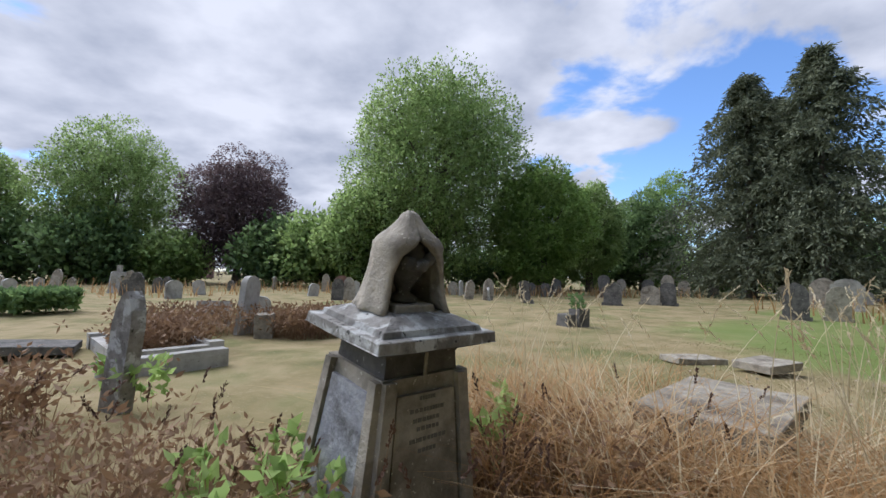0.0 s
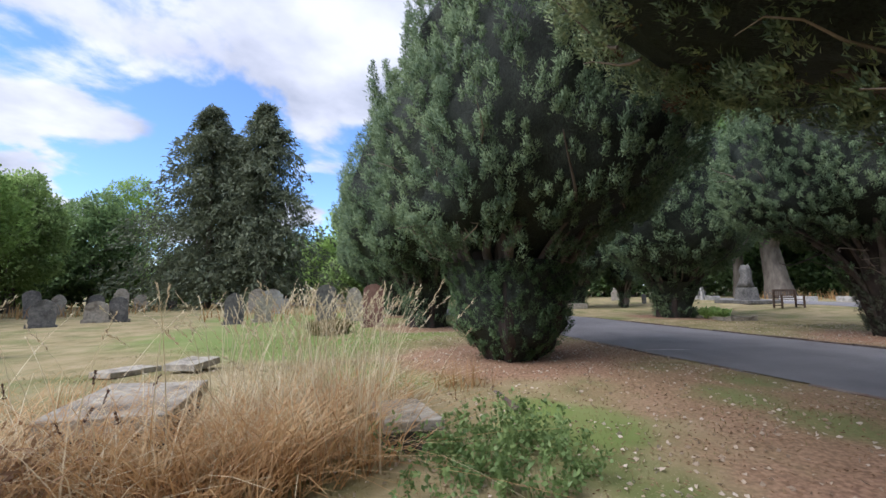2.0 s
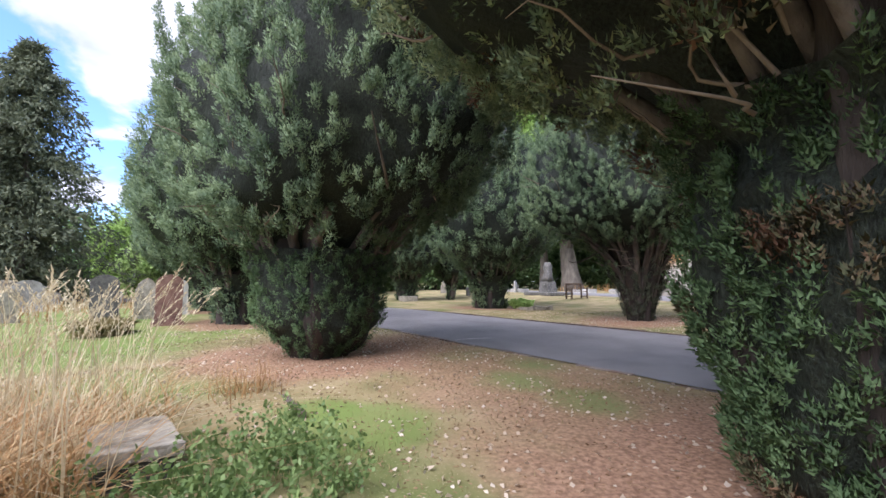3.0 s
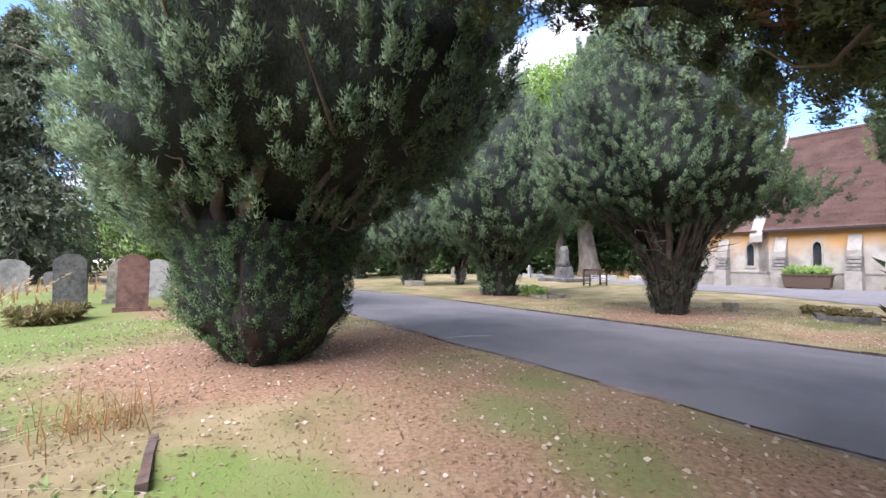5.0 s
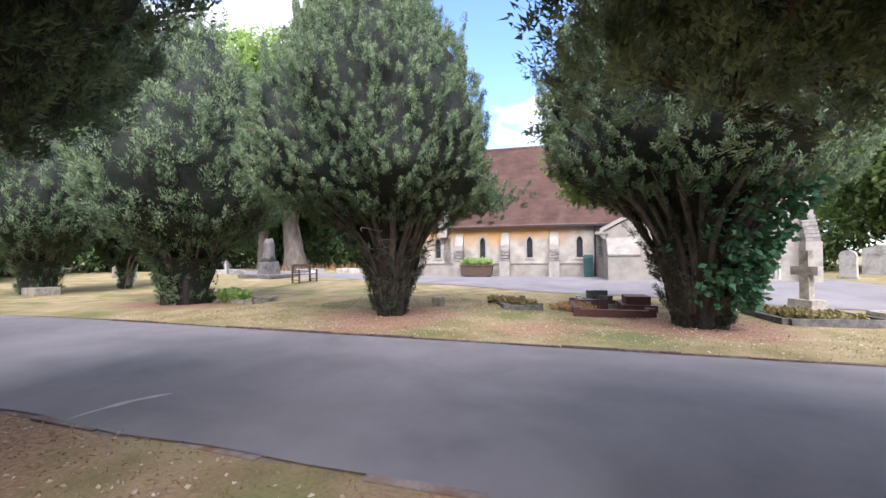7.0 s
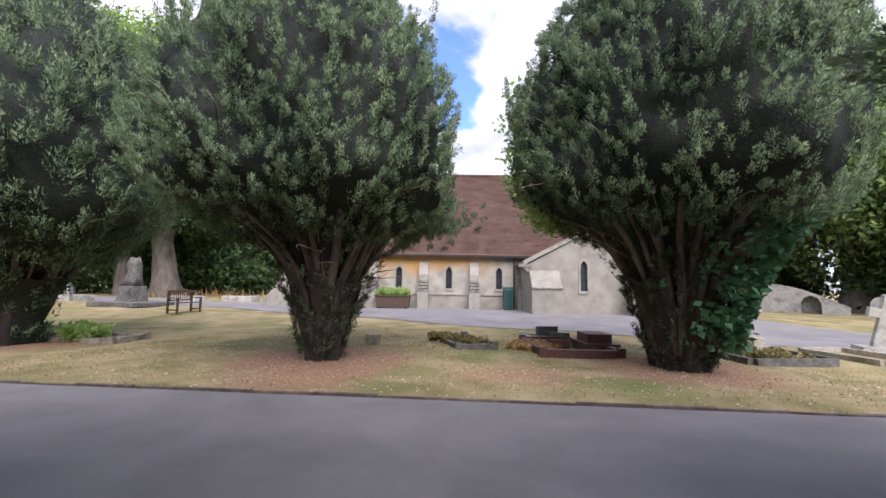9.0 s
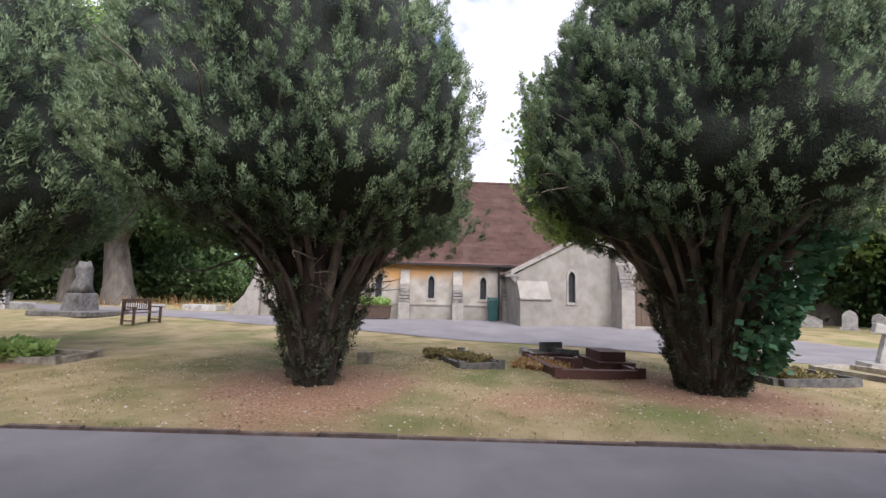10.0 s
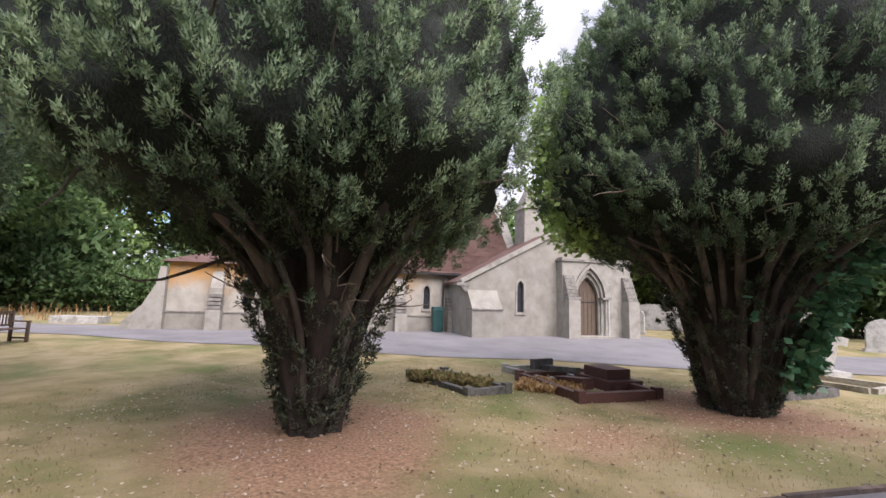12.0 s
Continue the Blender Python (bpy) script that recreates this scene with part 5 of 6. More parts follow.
# ---- the near monument: a tapered pedestal with a draped urn ----
mon = thing("urn_monument", pose(0.03, 2.60, 0.02, 0, 0, 39.0) @ pose(0, 0, 0, 7.0, 0, 0), "leaning grey stone pedestal monument topped by a draped urn", "monument")
part("base", roughen(frustum(0.80, 0.80, 0.76, 0.76, -0.12, 0.14), 0.012, 7, 2), M_STONE, mon)
part("pedestal", roughen(frustum(0.64, 0.64, 0.48, 0.48, 0.14, 0.84), 0.006, 9, 3), M_STONE, mon)
for k in range(4):
    turn = Matrix.Rotation(k * math.pi / 2, 4, "Z")
    lean_in = math.atan2(0.08, 0.70)
    face = Matrix.Translation((0, -0.323, 0.14)) @ Matrix.Rotation(-lean_in, 4, "X")
    pn = bmesh.new()
    prism([(-0.215, 0.06), (0.215, 0.06), (0.17, 0.63), (-0.17, 0.63)], -0.020, 0.012, pn)
    for v in pn.verts:
        v.co = turn @ face @ v.co
    panel = part("panel", pn, M_SLATE if k == 3 else M_STONE, mon, "pale lichened inscription panel" if k == 3 else "worn inscription panel", bevel=0.004)
    for sx in (-1, 1):
        pb = bmesh.new()
        prism([(sx * 0.235, 0.0), (sx * 0.312, 0.0), (sx * 0.244, 0.70), (sx * 0.184, 0.70)], -0.034, 0.02, pb)
        for v in pb.verts:
            v.co = turn @ face @ v.co
        part("corner_strip", pb, M_STONE, mon, bevel=0.006)
    if k == 0:
        lr = random.Random(4)
        for row, (z, w) in enumerate(((0.60, 0.09), (0.545, 0.20), (0.50, 0.16), (0.46, 0.12), (0.41, 0.2), (0.36, 0.1))):
            x = -w / 2
            while x < w / 2:
                step = lr.uniform(0.012, 0.03)
                bar = bmesh.new()
                prism([(x, z), (x + step * 0.7, z), (x + step * 0.7, z + 0.018), (x, z + 0.018)], -0.0235, -0.019, bar)
                for v in bar.verts:
                    v.co = turn @ face @ v.co
                part("letter_bar", bar, M_LETTER, panel)
                x += step
# neck and cove: shade beneath the cap put in as darker stone
part("neck", frustum(0.44, 0.44, 0.42, 0.42, 0.842, 0.95), M_STONE_DARK, mon)
part("cramp", box(-0.006, 0.006, -0.245, -0.232, 0.80, 0.95), M_STONE, mon, "thin grey iron cramp")
cov = lathe([(0.30, 0.93), (0.31, 0.945), (0.37, 0.962), (0.45, 0.985), (0.48, 1.0)], sides=4)
for v in cov.verts:
    v.co = Matrix.Rotation(math.pi / 4, 4, "Z") @ v.co
part("cove", cov, M_STONE_DARK, mon)
part("cap", roughen(frustum(0.71, 0.71, 0.70, 0.70, 1.0, 1.05), 0.004, 12, 3), M_LICHEN, mon, "lichened projecting cap slab", bevel=0.004)
part("upper_slab", roughen(frustum(0.60, 0.60, 0.58, 0.58, 1.05, 1.08), 0.005, 12, 3), M_LICHEN, mon, bevel=0.004)
part("cap_slope", roughen(frustum(0.56, 0.56, 0.36, 0.36, 1.08, 1.12), 0.006, 14, 3), M_LICHEN, mon)
part("urn_plinth", roughen(frustum(0.25, 0.25, 0.24, 0.24, 1.11, 1.155), 0.004, 12, 2), M_STONE, mon, bevel=0.005)
part("urn", lathe([(0.075, 1.155), (0.08, 1.175), (0.035, 1.205), (0.04, 1.225), (0.085, 1.29), (0.105, 1.36), (0.108, 1.40), (0.085, 1.43), (0.09, 1.45), (0.02, 1.50)], sides=22), M_STONE_DARK, mon, "carved stone urn", True)
# drapery: a bell of cloth open on the front, with folds
nth, prof_z = 44, [0.0, 0.03, 0.09, 0.17, 0.25, 0.30, 0.335, 0.37, 0.41, 0.445, 0.46]
prof_r = [0.205, 0.190, 0.172, 0.158, 0.150, 0.148, 0.128, 0.088, 0.055, 0.035, 0.012]
V, F = [], []
for k, (z, r) in enumerate(zip(prof_z, prof_r)):
    gap = 0.85 if z < 0.22 else 0.85 * max(0.0, 1 - (z - 0.22) / 0.12)
    for i in range(nth):
        th = -math.pi / 2 - 0.1 + gap + (2 * math.pi - 2 * gap) * i / (nth - 1)
        sq = 1 / max(abs(math.cos(th)), abs(math.sin(th))) ** 0.45
        fold = 1 + 0.035 * math.sin(th * 9 + z * 5) * (1 - z)
        V.append((1.1 * r * sq * fold * math.cos(th), 1.1 * r * sq * fold * math.sin(th), 1.118 + 1.10 * z))
for k in range(len(prof_z) - 1):
    for i in range(nth - 1):
        a = k * nth + i
        F.append((a, a + 1, a + nth + 1, a + nth))
drape = link("drapery", np_mesh("drapery", V, F), M_STONE, mon, "stone cloth draped over the urn", True)
sol = drape.modifiers.new("thick", "SOLIDIFY")
sol.thickness, sol.offset = 0.026, -1
for k in range(9):
    a = -math.pi / 2 - 0.1 - 0.7 + 1.4 * k / 8
    bead = bmesh.new()
    bmesh.ops.create_icosphere(bead, subdivisions=2, radius=0.024 + 0.006 * (k % 3), matrix=Matrix.Translation((0.125 * math.cos(a), 0.125 * math.sin(a), 1.385 - 0.035 * math.sin(math.pi * k / 8))))
    roughen(bead, 0.008, 30)
    part("garland_rose", bead, M_STONE_DARK, mon, smooth_shade=True)

# ---- headstones and graves ----


def headstone(x, y, turn, h, w, thick=0.12, mat=None, top="round", lean=0.0, tip=0.0, label="weathered round-topped headstone in dry grass", base=True, group="headstones among the grass"):
    ob = thing("headstone", pose(x, y, lawn(x, y) - 0.04, 0, 0, turn) @ pose(0, 0, 0, lean, tip, 0), label, "headstone", group)
    hw = w / 2
    if top == "round":
        pts = [(-hw, 0.0), (hw, 0.0)] + [(hw * math.cos(math.pi * i / 14), h - hw * 0.75 + hw * 0.75 * math.sin(math.pi * i / 14)) for i in range(15)]
    elif top == "gothic":
        pts = [(-hw, 0.0), (hw, 0.0), (hw, h * 0.72), (hw * 0.78, h * 0.86), (hw * 0.42, h * 0.95), (0, h), (-hw * 0.42, h * 0.95), (-hw * 0.78, h * 0.86), (-hw, h * 0.72)]
    elif top == "shoulder":
        pts = [(-hw, 0.0), (hw, 0.0), (hw, h * 0.8), (hw * 0.8, h * 0.84)] + [(hw * 0.75 * math.cos(math.pi * i / 10), h * 0.86 + h * 0.14 * math.sin(math.pi * i / 10)) for i in range(11)] + [(-hw * 0.8, h * 0.84), (-hw, h * 0.8)]
    else:
        pts = [(-hw, 0.0), (hw, 0.0), (hw, h), (-hw, h)]
    part("slab", roughen(prism(pts, -thick / 2, thick / 2), 0.006, 5), mat or M_STONE, ob, bevel=0.012)
    if base:
        part("foot", roughen(box(-hw - 0.07, hw + 0.07, -thick / 2 - 0.07, thick / 2 + 0.07, -0.05, 0.16), 0.006, 6), mat or M_STONE, ob, bevel=0.015)
    return ob


def cross(x, y, turn, h, mat, steps=2, lean=0.0, label="weathered stone cross on stepped base", tip=0.0):
    ob = thing("stone_cross", pose(x, y, lawn(x, y) - 0.03, 0, 0, turn) @ pose(0, 0, 0, 0, 0, 0), label, "cross", "stone crosses")
    z = 0.0
    for k in range(steps):
        s = 0.85 - 0.24 * k
        part("step", roughen(frustum(s, s * 0.85, s * 0.96, s * 0.8, z, z + 0.2), 0.008, 6), mat, ob, bevel=0.015)
        z += 0.2
    cr = bmesh.new()
    w, t = 0.11, 0.09
    pts = [(-w * 1.15, z), (w * 1.15, z), (w, h * 0.62), (0.34, h * 0.62), (0.34, h * 0.62 + 0.22), (w, h * 0.62 + 0.22), (w, h), (-w, h), (-w, h * 0.62 + 0.22), (-0.34, h * 0.62 + 0.22), (-0.34, h * 0.62), (-w, h * 0.62)]
    prism(pts, -t, t, cr)
    for v in cr.verts:
        v.co = Matrix.Translation((0, 0, z)) @ Matrix.Rotation(radians(tip), 4, "Y") @ Matrix.Rotation(radians(lean), 4, "X") @ Matrix.Translation((0, 0, -z)) @ v.co
    part("cross_head", cr, mat, ob, bevel=0.012)
    return ob


def slab(name, x, y, turn, w, d, z0, z1, mat, label, tip=0.0, lean=0.0, category="grave slab", worn=0.012):
    ob = thing(name, pose(x, y, lawn(x, y), 0, 0, turn) @ pose(0, 0, 0, lean, tip, 0), label, category)
    part("ledger", roughen(box(-w / 2, w / 2, -d / 2, d / 2, z0, z1), worn, 4, 2), mat, ob, bevel=0.008)
    if z0 > 0.1:
        part("plinth", roughen(box(-w / 2 + 0.05, w / 2 - 0.05, -d / 2 + 0.05, d / 2 - 0.05, -0.08, z0 - 0.004), worn, 4, 1), M_STONE_DARK, ob)
    return ob


def kerb_grave(x, y, turn, w, d, h, t, mat, label, posts=True, z=0.0):
    """A grave's stone surround: four kerbs, and corner posts a little higher."""
    ob = thing("grave_surround", pose(x, y, lawn(x, y) - 0.02 + z, 0, 0, turn), label, "grave surround", "kerbed graves")
    for sx in (-1, 1):
        part("side_kerb", roughen(box(sx * (w / 2) - t / 2, sx * (w / 2) + t / 2, -d / 2 + t / 2 + 0.002, d / 2 - t / 2 - 0.002, 0, h), 0.006, 5), mat, ob, bevel=0.008)
        part("end_kerb", roughen(box(-w / 2 + t / 2 + 0.002, w / 2 - t / 2 - 0.002, sx * d / 2 - t / 2, sx * d / 2 + t / 2, 0, h), 0.006, 5), mat, ob, bevel=0.008)
        if posts:
            for sy in (-1, 1):
                part("corner_post", roughen(box(sx * w / 2 - t * 0.62, sx * w / 2 + t * 0.62, sy * d / 2 - t * 0.62, sy * d / 2 + t * 0.62, -0.02, h + 0.05), 0.005, 6), mat, ob, bevel=0.01)
    return ob


# near the monument
headstone(-2.51, 4.25, -25, 1.12, 0.27, 0.13, M_LICHEN, "gothic", 0, 9, "narrow lichen-spotted headstone leaning in dry grass", False)
headstone(-3.6, 9.55, 80, 1.28, 0.55, 0.13, M_STONE_PALE, "round", 0, 11, "tall pale headstone leaning to one side", False)
slab("stone_block", -3.05, 9.25, 12, 0.34, 0.5, -0.05, 0.48, M_STONE, "low square brown stone block", category="stone block")
kerb_grave(-4.05, 7.25, 44, 1.15, 2.0, 0.26, 0.17, M_STONE_PALE, "broken pale stone grave surround with rusty weeds")
slab("grave_slab", -3.05, 5.95, 49, 1.45, 0.20, -0.03, 0.24, M_STONE_PALE, "fallen pale kerb stone lying in grass")
headstone(-4.75, 10.6, 10, 0.62, 0.75, 0.14, M_STONE_PALE, "flat", -6, 0, "small plain block headstone among weeds", False)
headstone(-3.9, 11.2, 20, 0.75, 0.5, 0.1, M_STONE_PALE, "round", 3, 0, "small pale headstone among weeds", False)
slab("grave_slab", -5.75, 6.75, 30, 1.5, 0.8, 0.1, 0.22, M_STONE_DARK, "dark broken slab lying tilted on the lawn", 4)
slab("grave_slab", 2.62, 3.64, 41, 1.38, 0.90, 0.22, 0.36, M_STONE, "large flat grey ledger slab in dry grass", 0, 1, worn=0.02)
slab("grave_slab", 4.45, 6.95, 8, 0.85, 0.45, 0.0, 0.09, M_STONE, "thin grey broken slab on the lawn", 2)
slab("grave_slab", 5.0, 6.15, 15, 0.62, 0.55, 0.06, 0.17, M_STONE, "cracked grey slab on rough stones", -3)
slab("grave_slab", 3.63, 1.45, 43, 0.92, 0.52, 0.16, 0.25, M_STONE, "flat grey slab sunk in dry grass", 3, 2)
vb_ = thing("grave_vase", pose(3.95, 11.5, lawn(3.95, 11.5) - 0.02, 0, 0, 30), "dark stone grave vase block with a green plant", "vase")
part("block", roughen(frustum(0.46, 0.4, 0.40, 0.36, 0, 0.34), 0.015, 6, 1), M_STONE_DARK, vb_, bevel=0.02)
part("second_block", roughen(box(0.1, 0.5, -0.3, 0.05, 0.0, 0.46), 0.01, 6, 1), M_STONE_DARK, vb_)
vr = np.random.default_rng(31)
V, F = leaf_arrays(vr.normal(0, 0.1, (50, 3)) + np.array([0.3, -0.1, 0.62]), np.tile([0, 0, 1.0], (50, 1)), 0.11, 0.035, vr, 0.7, 4, 0.04, 0.3)
link("plant", np_mesh("plant", V, F), M_DEEP, vb_)
# stones on the lawn behind the dry grass
for x, y, turn, h, w, mat, top, lean, tip in ((12.6, 14.3, 42, 1.30, 0.72, M_STONE_DARK, "gothic", -3, 0), (13.95, 14.2, 42, 1.20, 0.66, M_STONE, "shoulder", 2, 3), (11.8, 20.5, 40, 1.15, 0.68, M_STONE_DARK, "round", 0, -2), (11.0, 20.7, 35, 0.95, 0.85, M_STONE, "round", 0, 2), (9.1, 20.6, 30, 1.15, 0.8, M_STONE_DARK, "gothic", 0, 4), (5.1, 20.8, 20, 1.0, 0.4, M_STONE_DARK, "round", 0, -14),
                                              (20.0, 21.1, 48, 1.55, 1.1, M_STONE, "gothic", 0, 2), (12.1, 28.4, 30, 1.55, 0.75, M_STONE_DARK, "round", 0, -7),
                                              (15.7, 29.9, 40, 1.25, 0.8, M_STONE_DARK, "round", 0, 0), (16.6, 29.0, 40, 1.6, 0.8, M_STONE, "shoulder", 0, 0), (14.2, 31, 35, 1.3, 0.7, M_STONE, "gothic", 0, 5),
                                              (19.6, 32, 40, 1.2, 0.8, M_STONE, "round", 0, -4), (22.5, 33, 50, 1.0, 0.7, M_STONE_DARK, "shoulder", 0, 0), (9.5, 31, 20, 1.2, 0.7, M_STONE_DARK, "round", 0, 3),
                                              (6.1, 25.7, 10, 1.1, 0.6, M_STONE_DARK, "round", 0, -6), (-4.7, 25.3, -10, 1.2, 0.95, M_STONE_RED, "round", 0, 4)):
    headstone(x, y, -turn, h, w, 0.13, mat, top, lean, tip)
headstone(13.15, 8.05, -51, 1.56, 0.70, 0.16, M_STONE_RED, "round", 0, 1, "rust-red round-topped headstone on the lawn")
headstone(14.25, 11.0, -52, 1.64, 0.78, 0.16, M_STONE_DARK, "round", 0, -1, "dark grey round-topped headstone with pale streaks")
headstone(15.5, 10.6, -54, 1.5, 0.66, 0.14, M_STONE, "gothic", 0, 2, "grey pointed headstone behind dry grass")
headstone(19.3, 19.2, -45, 1.5, 1.2, 0.14, M_STONE_PALE, "shoulder", 0, 2, "pale shouldered headstone on the lawn")
headstone(17.6, 10.9, -58, 1.5, 0.8, 0.14, M_STONE_PALE, "round", 0, 0, "pale round headstone behind a red one")
# many small stones across the far lawn
frng = random.Random(12)
for k in range(46):
    x, y = frng.uniform(-24, 9), frng.uniform(19, 36)
    if k < 14:
        x, y = -24 + frng.uniform(0, 9), frng.uniform(15, 26)
    headstone(x, y, frng.uniform(-25, 25) + (60 if k % 3 == 0 else 0), frng.uniform(0.7, 1.35), frng.uniform(0.4, 0.75), 0.12, (M_STONE_PALE, M_STONE, M_STONE_DARK)[k % 3], ("round", "gothic", "shoulder")[k % 3], frng.uniform(-5, 5), frng.uniform(-9, 9),
              ("small pale headstone far across the lawn", "small grey headstone far across the lawn", "small dark headstone far across the lawn")[k % 3], False, "far headstones")
for k in range(24):
    x, y = frng.uniform(20, 38), frng.uniform(13, 36)
    if k > 9:
        x, y = frng.uniform(30, 50), frng.uniform(-8, 9)
    headstone(x, y, -frng.uniform(20, 70), frng.uniform(0.7, 1.3), frng.uniform(0.5, 0.8), 0.12, (M_STONE_PALE, M_STONE, M_STONE_DARK)[k % 3], ("round", "gothic", "shoulder")[k % 3], frng.uniform(-4, 4), frng.uniform(-5, 5),
              ("small pale headstone beyond the yews", "small grey headstone beyond the yews", "small dark headstone beyond the yews")[k % 3], False, "far headstones")
cross(-17.3, 25.5, 0, 1.6, M_STONE_PALE, 2, label="small pale stone cross far across the lawn")

# between the road and the chapel
slab("stone_block", 15.85, -8.5, 35, 0.30, 0.28, -0.03, 0.26, M_STONE, "small square brown stone block on the lawn", category="stone block")
g1 = kerb_grave(14.5, -10.45, -31, 2.25, 0.95, 0.15, 0.13, M_STONE_DARK, "overgrown low dark grave surround")
g2 = kerb_grave(12.0, -11.55, -47, 2.35, 1.75, 0.20, 0.13, M_GRANITE, "red-brown granite grave surround with gravel")
g3 = kerb_grave(13.1, -12.6, -42, 2.0, 0.9, 0.17, 0.11, M_STONE_PALE, "pale kerbed grave with a fallen cross")
ped = thing("grave_pedestal", pose(11.55, -12.15, lawn(11.55, -12.15) - 0.02, 0, 0, -47), "stepped red-brown granite pedestal inside a grave", "pedestal")
part("lower_step", roughen(box(-0.62, 0.62, -0.42, 0.42, 0.0, 0.22), 0.004, 5), M_GRANITE, ped, bevel=0.01)
part("upper_step", roughen(box(-0.40, 0.40, -0.30, 0.30, 0.222, 0.43), 0.004, 5), M_GRANITE, ped, bevel=0.01)
fb = thing("fallen_block", pose(12.2, -11.45, lawn(12.2, -11.45), 0, 0, -42) @ pose(0, 0, 0, 0, 6, 0), "toppled brown granite block inside the grave", "stone block")
part("block", roughen(box(-0.52, 0.42, -0.14, 0.14, 0.02, 0.24), 0.008, 5), M_GRANITE, fb, bevel=0.012)
fc = thing("fallen_cross", pose(12.85, -12.35, lawn(12.85, -12.35), 0, 0, -35) @ pose(0, 0, 0.14, 0, 4, 0), "fallen dark stone cross lying across a grave", "cross")
part("shaft", roughen(box(-0.9, 0.5, -0.07, 0.07, 0.08, 0.2), 0.004, 5), M_STONE_DARK, fc, bevel=0.01)
part("arm", roughen(box(0.18, 0.34, -0.3, 0.3, 0.1, 0.34), 0.004, 5), M_STONE_DARK, fc, bevel=0.01)
g4 = kerb_grave(8.35, -14.0, -42, 1.9, 2.0, 0.16, 0.12, M_STONE_DARK, "low dark kerbed grave beside a stone cross", False)
g5 = kerb_grave(6.6, -15.6, -38, 1.9, 1.3, 0.14, 0.12, M_STONE, "low grassy kerbed grave", False)
cross(8.75, -15.2, -20, 1.65, M_STONE, 2, label="weathered grey stone cross on a stepped base")
c2 = cross(6.25, -17.3, 20, 1.55, M_STONE_PALE, 1, label="pale stone cross leaning above a white block", lean=-8, tip=-9)
g6 = kerb_grave(21.2, -3.75, 38, 1.7, 1.15, 0.15, 0.12, M_STONE, "kerbed grave filled with green plants")

# bench on the lawn
bench = thing("bench", pose(27.6, -7.6, lawn(27.6, -7.6), 0, 0, -60), "brown wooden garden bench on the lawn", "bench")
for sx in (-0.62, 0.62):
    part("front_leg", box(sx - 0.035, sx + 0.035, -0.26, -0.19, 0, 0.62), M_WOOD, bench, bevel=0.006)
    part("back_leg", box(sx - 0.035, sx + 0.035, 0.22, 0.29, 0, 0.95), M_WOOD, bench, bevel=0.006)
    part("armrest", box(sx - 0.045, sx + 0.045, -0.28, 0.22, 0.621, 0.66), M_WOOD, bench, bevel=0.006)
    part("side_rail", box(sx - 0.025, sx + 0.025, -0.188, 0.218, 0.12, 0.17), M_WOOD, bench)
for k in range(5):
    part("seat_slat", box(-0.66, 0.66, -0.25 + k * 0.095, -0.17 + k * 0.095, 0.42, 0.445), M_WOOD, bench)
part("top_rail", box(-0.58, 0.58, 0.23, 0.28, 0.86, 0.95), M_WOOD, bench, bevel=0.006)
part("lower_rail", box(-0.58, 0.58, 0.23, 0.28, 0.50, 0.55), M_WOOD, bench)
for k in range(11):
    x = -0.52 + k * 0.104
    part("back_slat", box(x - 0.02, x + 0.02, 0.245, 0.265, 0.551, 0.859), M_WOOD, bench)

# tall pale memorial and others by the far oak
st = thing("stone_memorial", pose(33.3, -6.9, lawn(33.3, -6.9) - 0.05, 0, 0, 30), "tall grey rough stone memorial on a wide step", "memorial")
part("step", roughen(box(-1.5, 1.5, -1.1, 1.1, 0, 0.22), 0.02, 2, 1), M_STONE_DARK, st, bevel=0.02)
part("plinth", roughen(frustum(1.1, 0.9, 0.9, 0.75, 0.222, 1.0), 0.02, 3, 1), M_STONE_DARK, st, bevel=0.02)
part("rock", roughen(frustum(0.75, 0.6, 0.34, 0.25, 1.002, 2.45), 0.14, 2.5, 3), M_STONE_DARK, st, "rough tapering rock", True)
for x, y, w in ((40, -5.5, 1.8), (37, -10.5, 2.0), (43, -3, 1.6), (35.5, -13.2, 2.2), (29.6, 3.1, 1.2)):
    slab("grave_slab", x, y, 30, w, 0.9, -0.05, 0.34, M_STONE_PALE if w > 1.7 else M_STONE, "low pale grave kerb beyond the lawn")

# curved grotto wall and stones beyond the drive
gr = thing("memorial_wall", pose(9.3, -34.5, lawn(9.3, -34.5) - 0.05, 0, 0, -4) @ Matrix.Scale(0.85, 4), "pale curved stone memorial wall with arched niches", "memorial")
out = [(-3.3, 0.0)] + [(-3.3 + 6.6 * i / 24, 0.55 + 1.55 * math.sin(math.pi * min(1.0, 0.28 + 0.72 * (1 - i / 24))) ** 1.0) for i in range(25)] + [(3.3, 0.0)]
wb_ = bmesh.new()
niche = [(-1.9, 0.0), (-1.9, 0.8), (-1.7, 1.15), (-1.35, 1.3), (-1.0, 1.15), (-0.8, 0.8), (-0.8, 0.0)]
outl = out[:1] + out[1:-1] + out[-1:]
pts = [(3.3, 0.0)] + list(reversed(outl[1:-1])) + [(-3.3, 0.0)] + niche
prism(list(reversed(pts)), -0.25, 0.25, wb_)
part("wall", wb_, M_STONE_PALE, gr)
part("backing", box(-2.0, -0.7, -0.24, -0.1, 0.0, 1.25), M_STONE_DARK, gr)
part("fallen_stone", roughen(box(-0.5, 0.4, 0.3, 0.8, 0.0, 0.3), 0.03, 3, 1), M_STONE, gr)
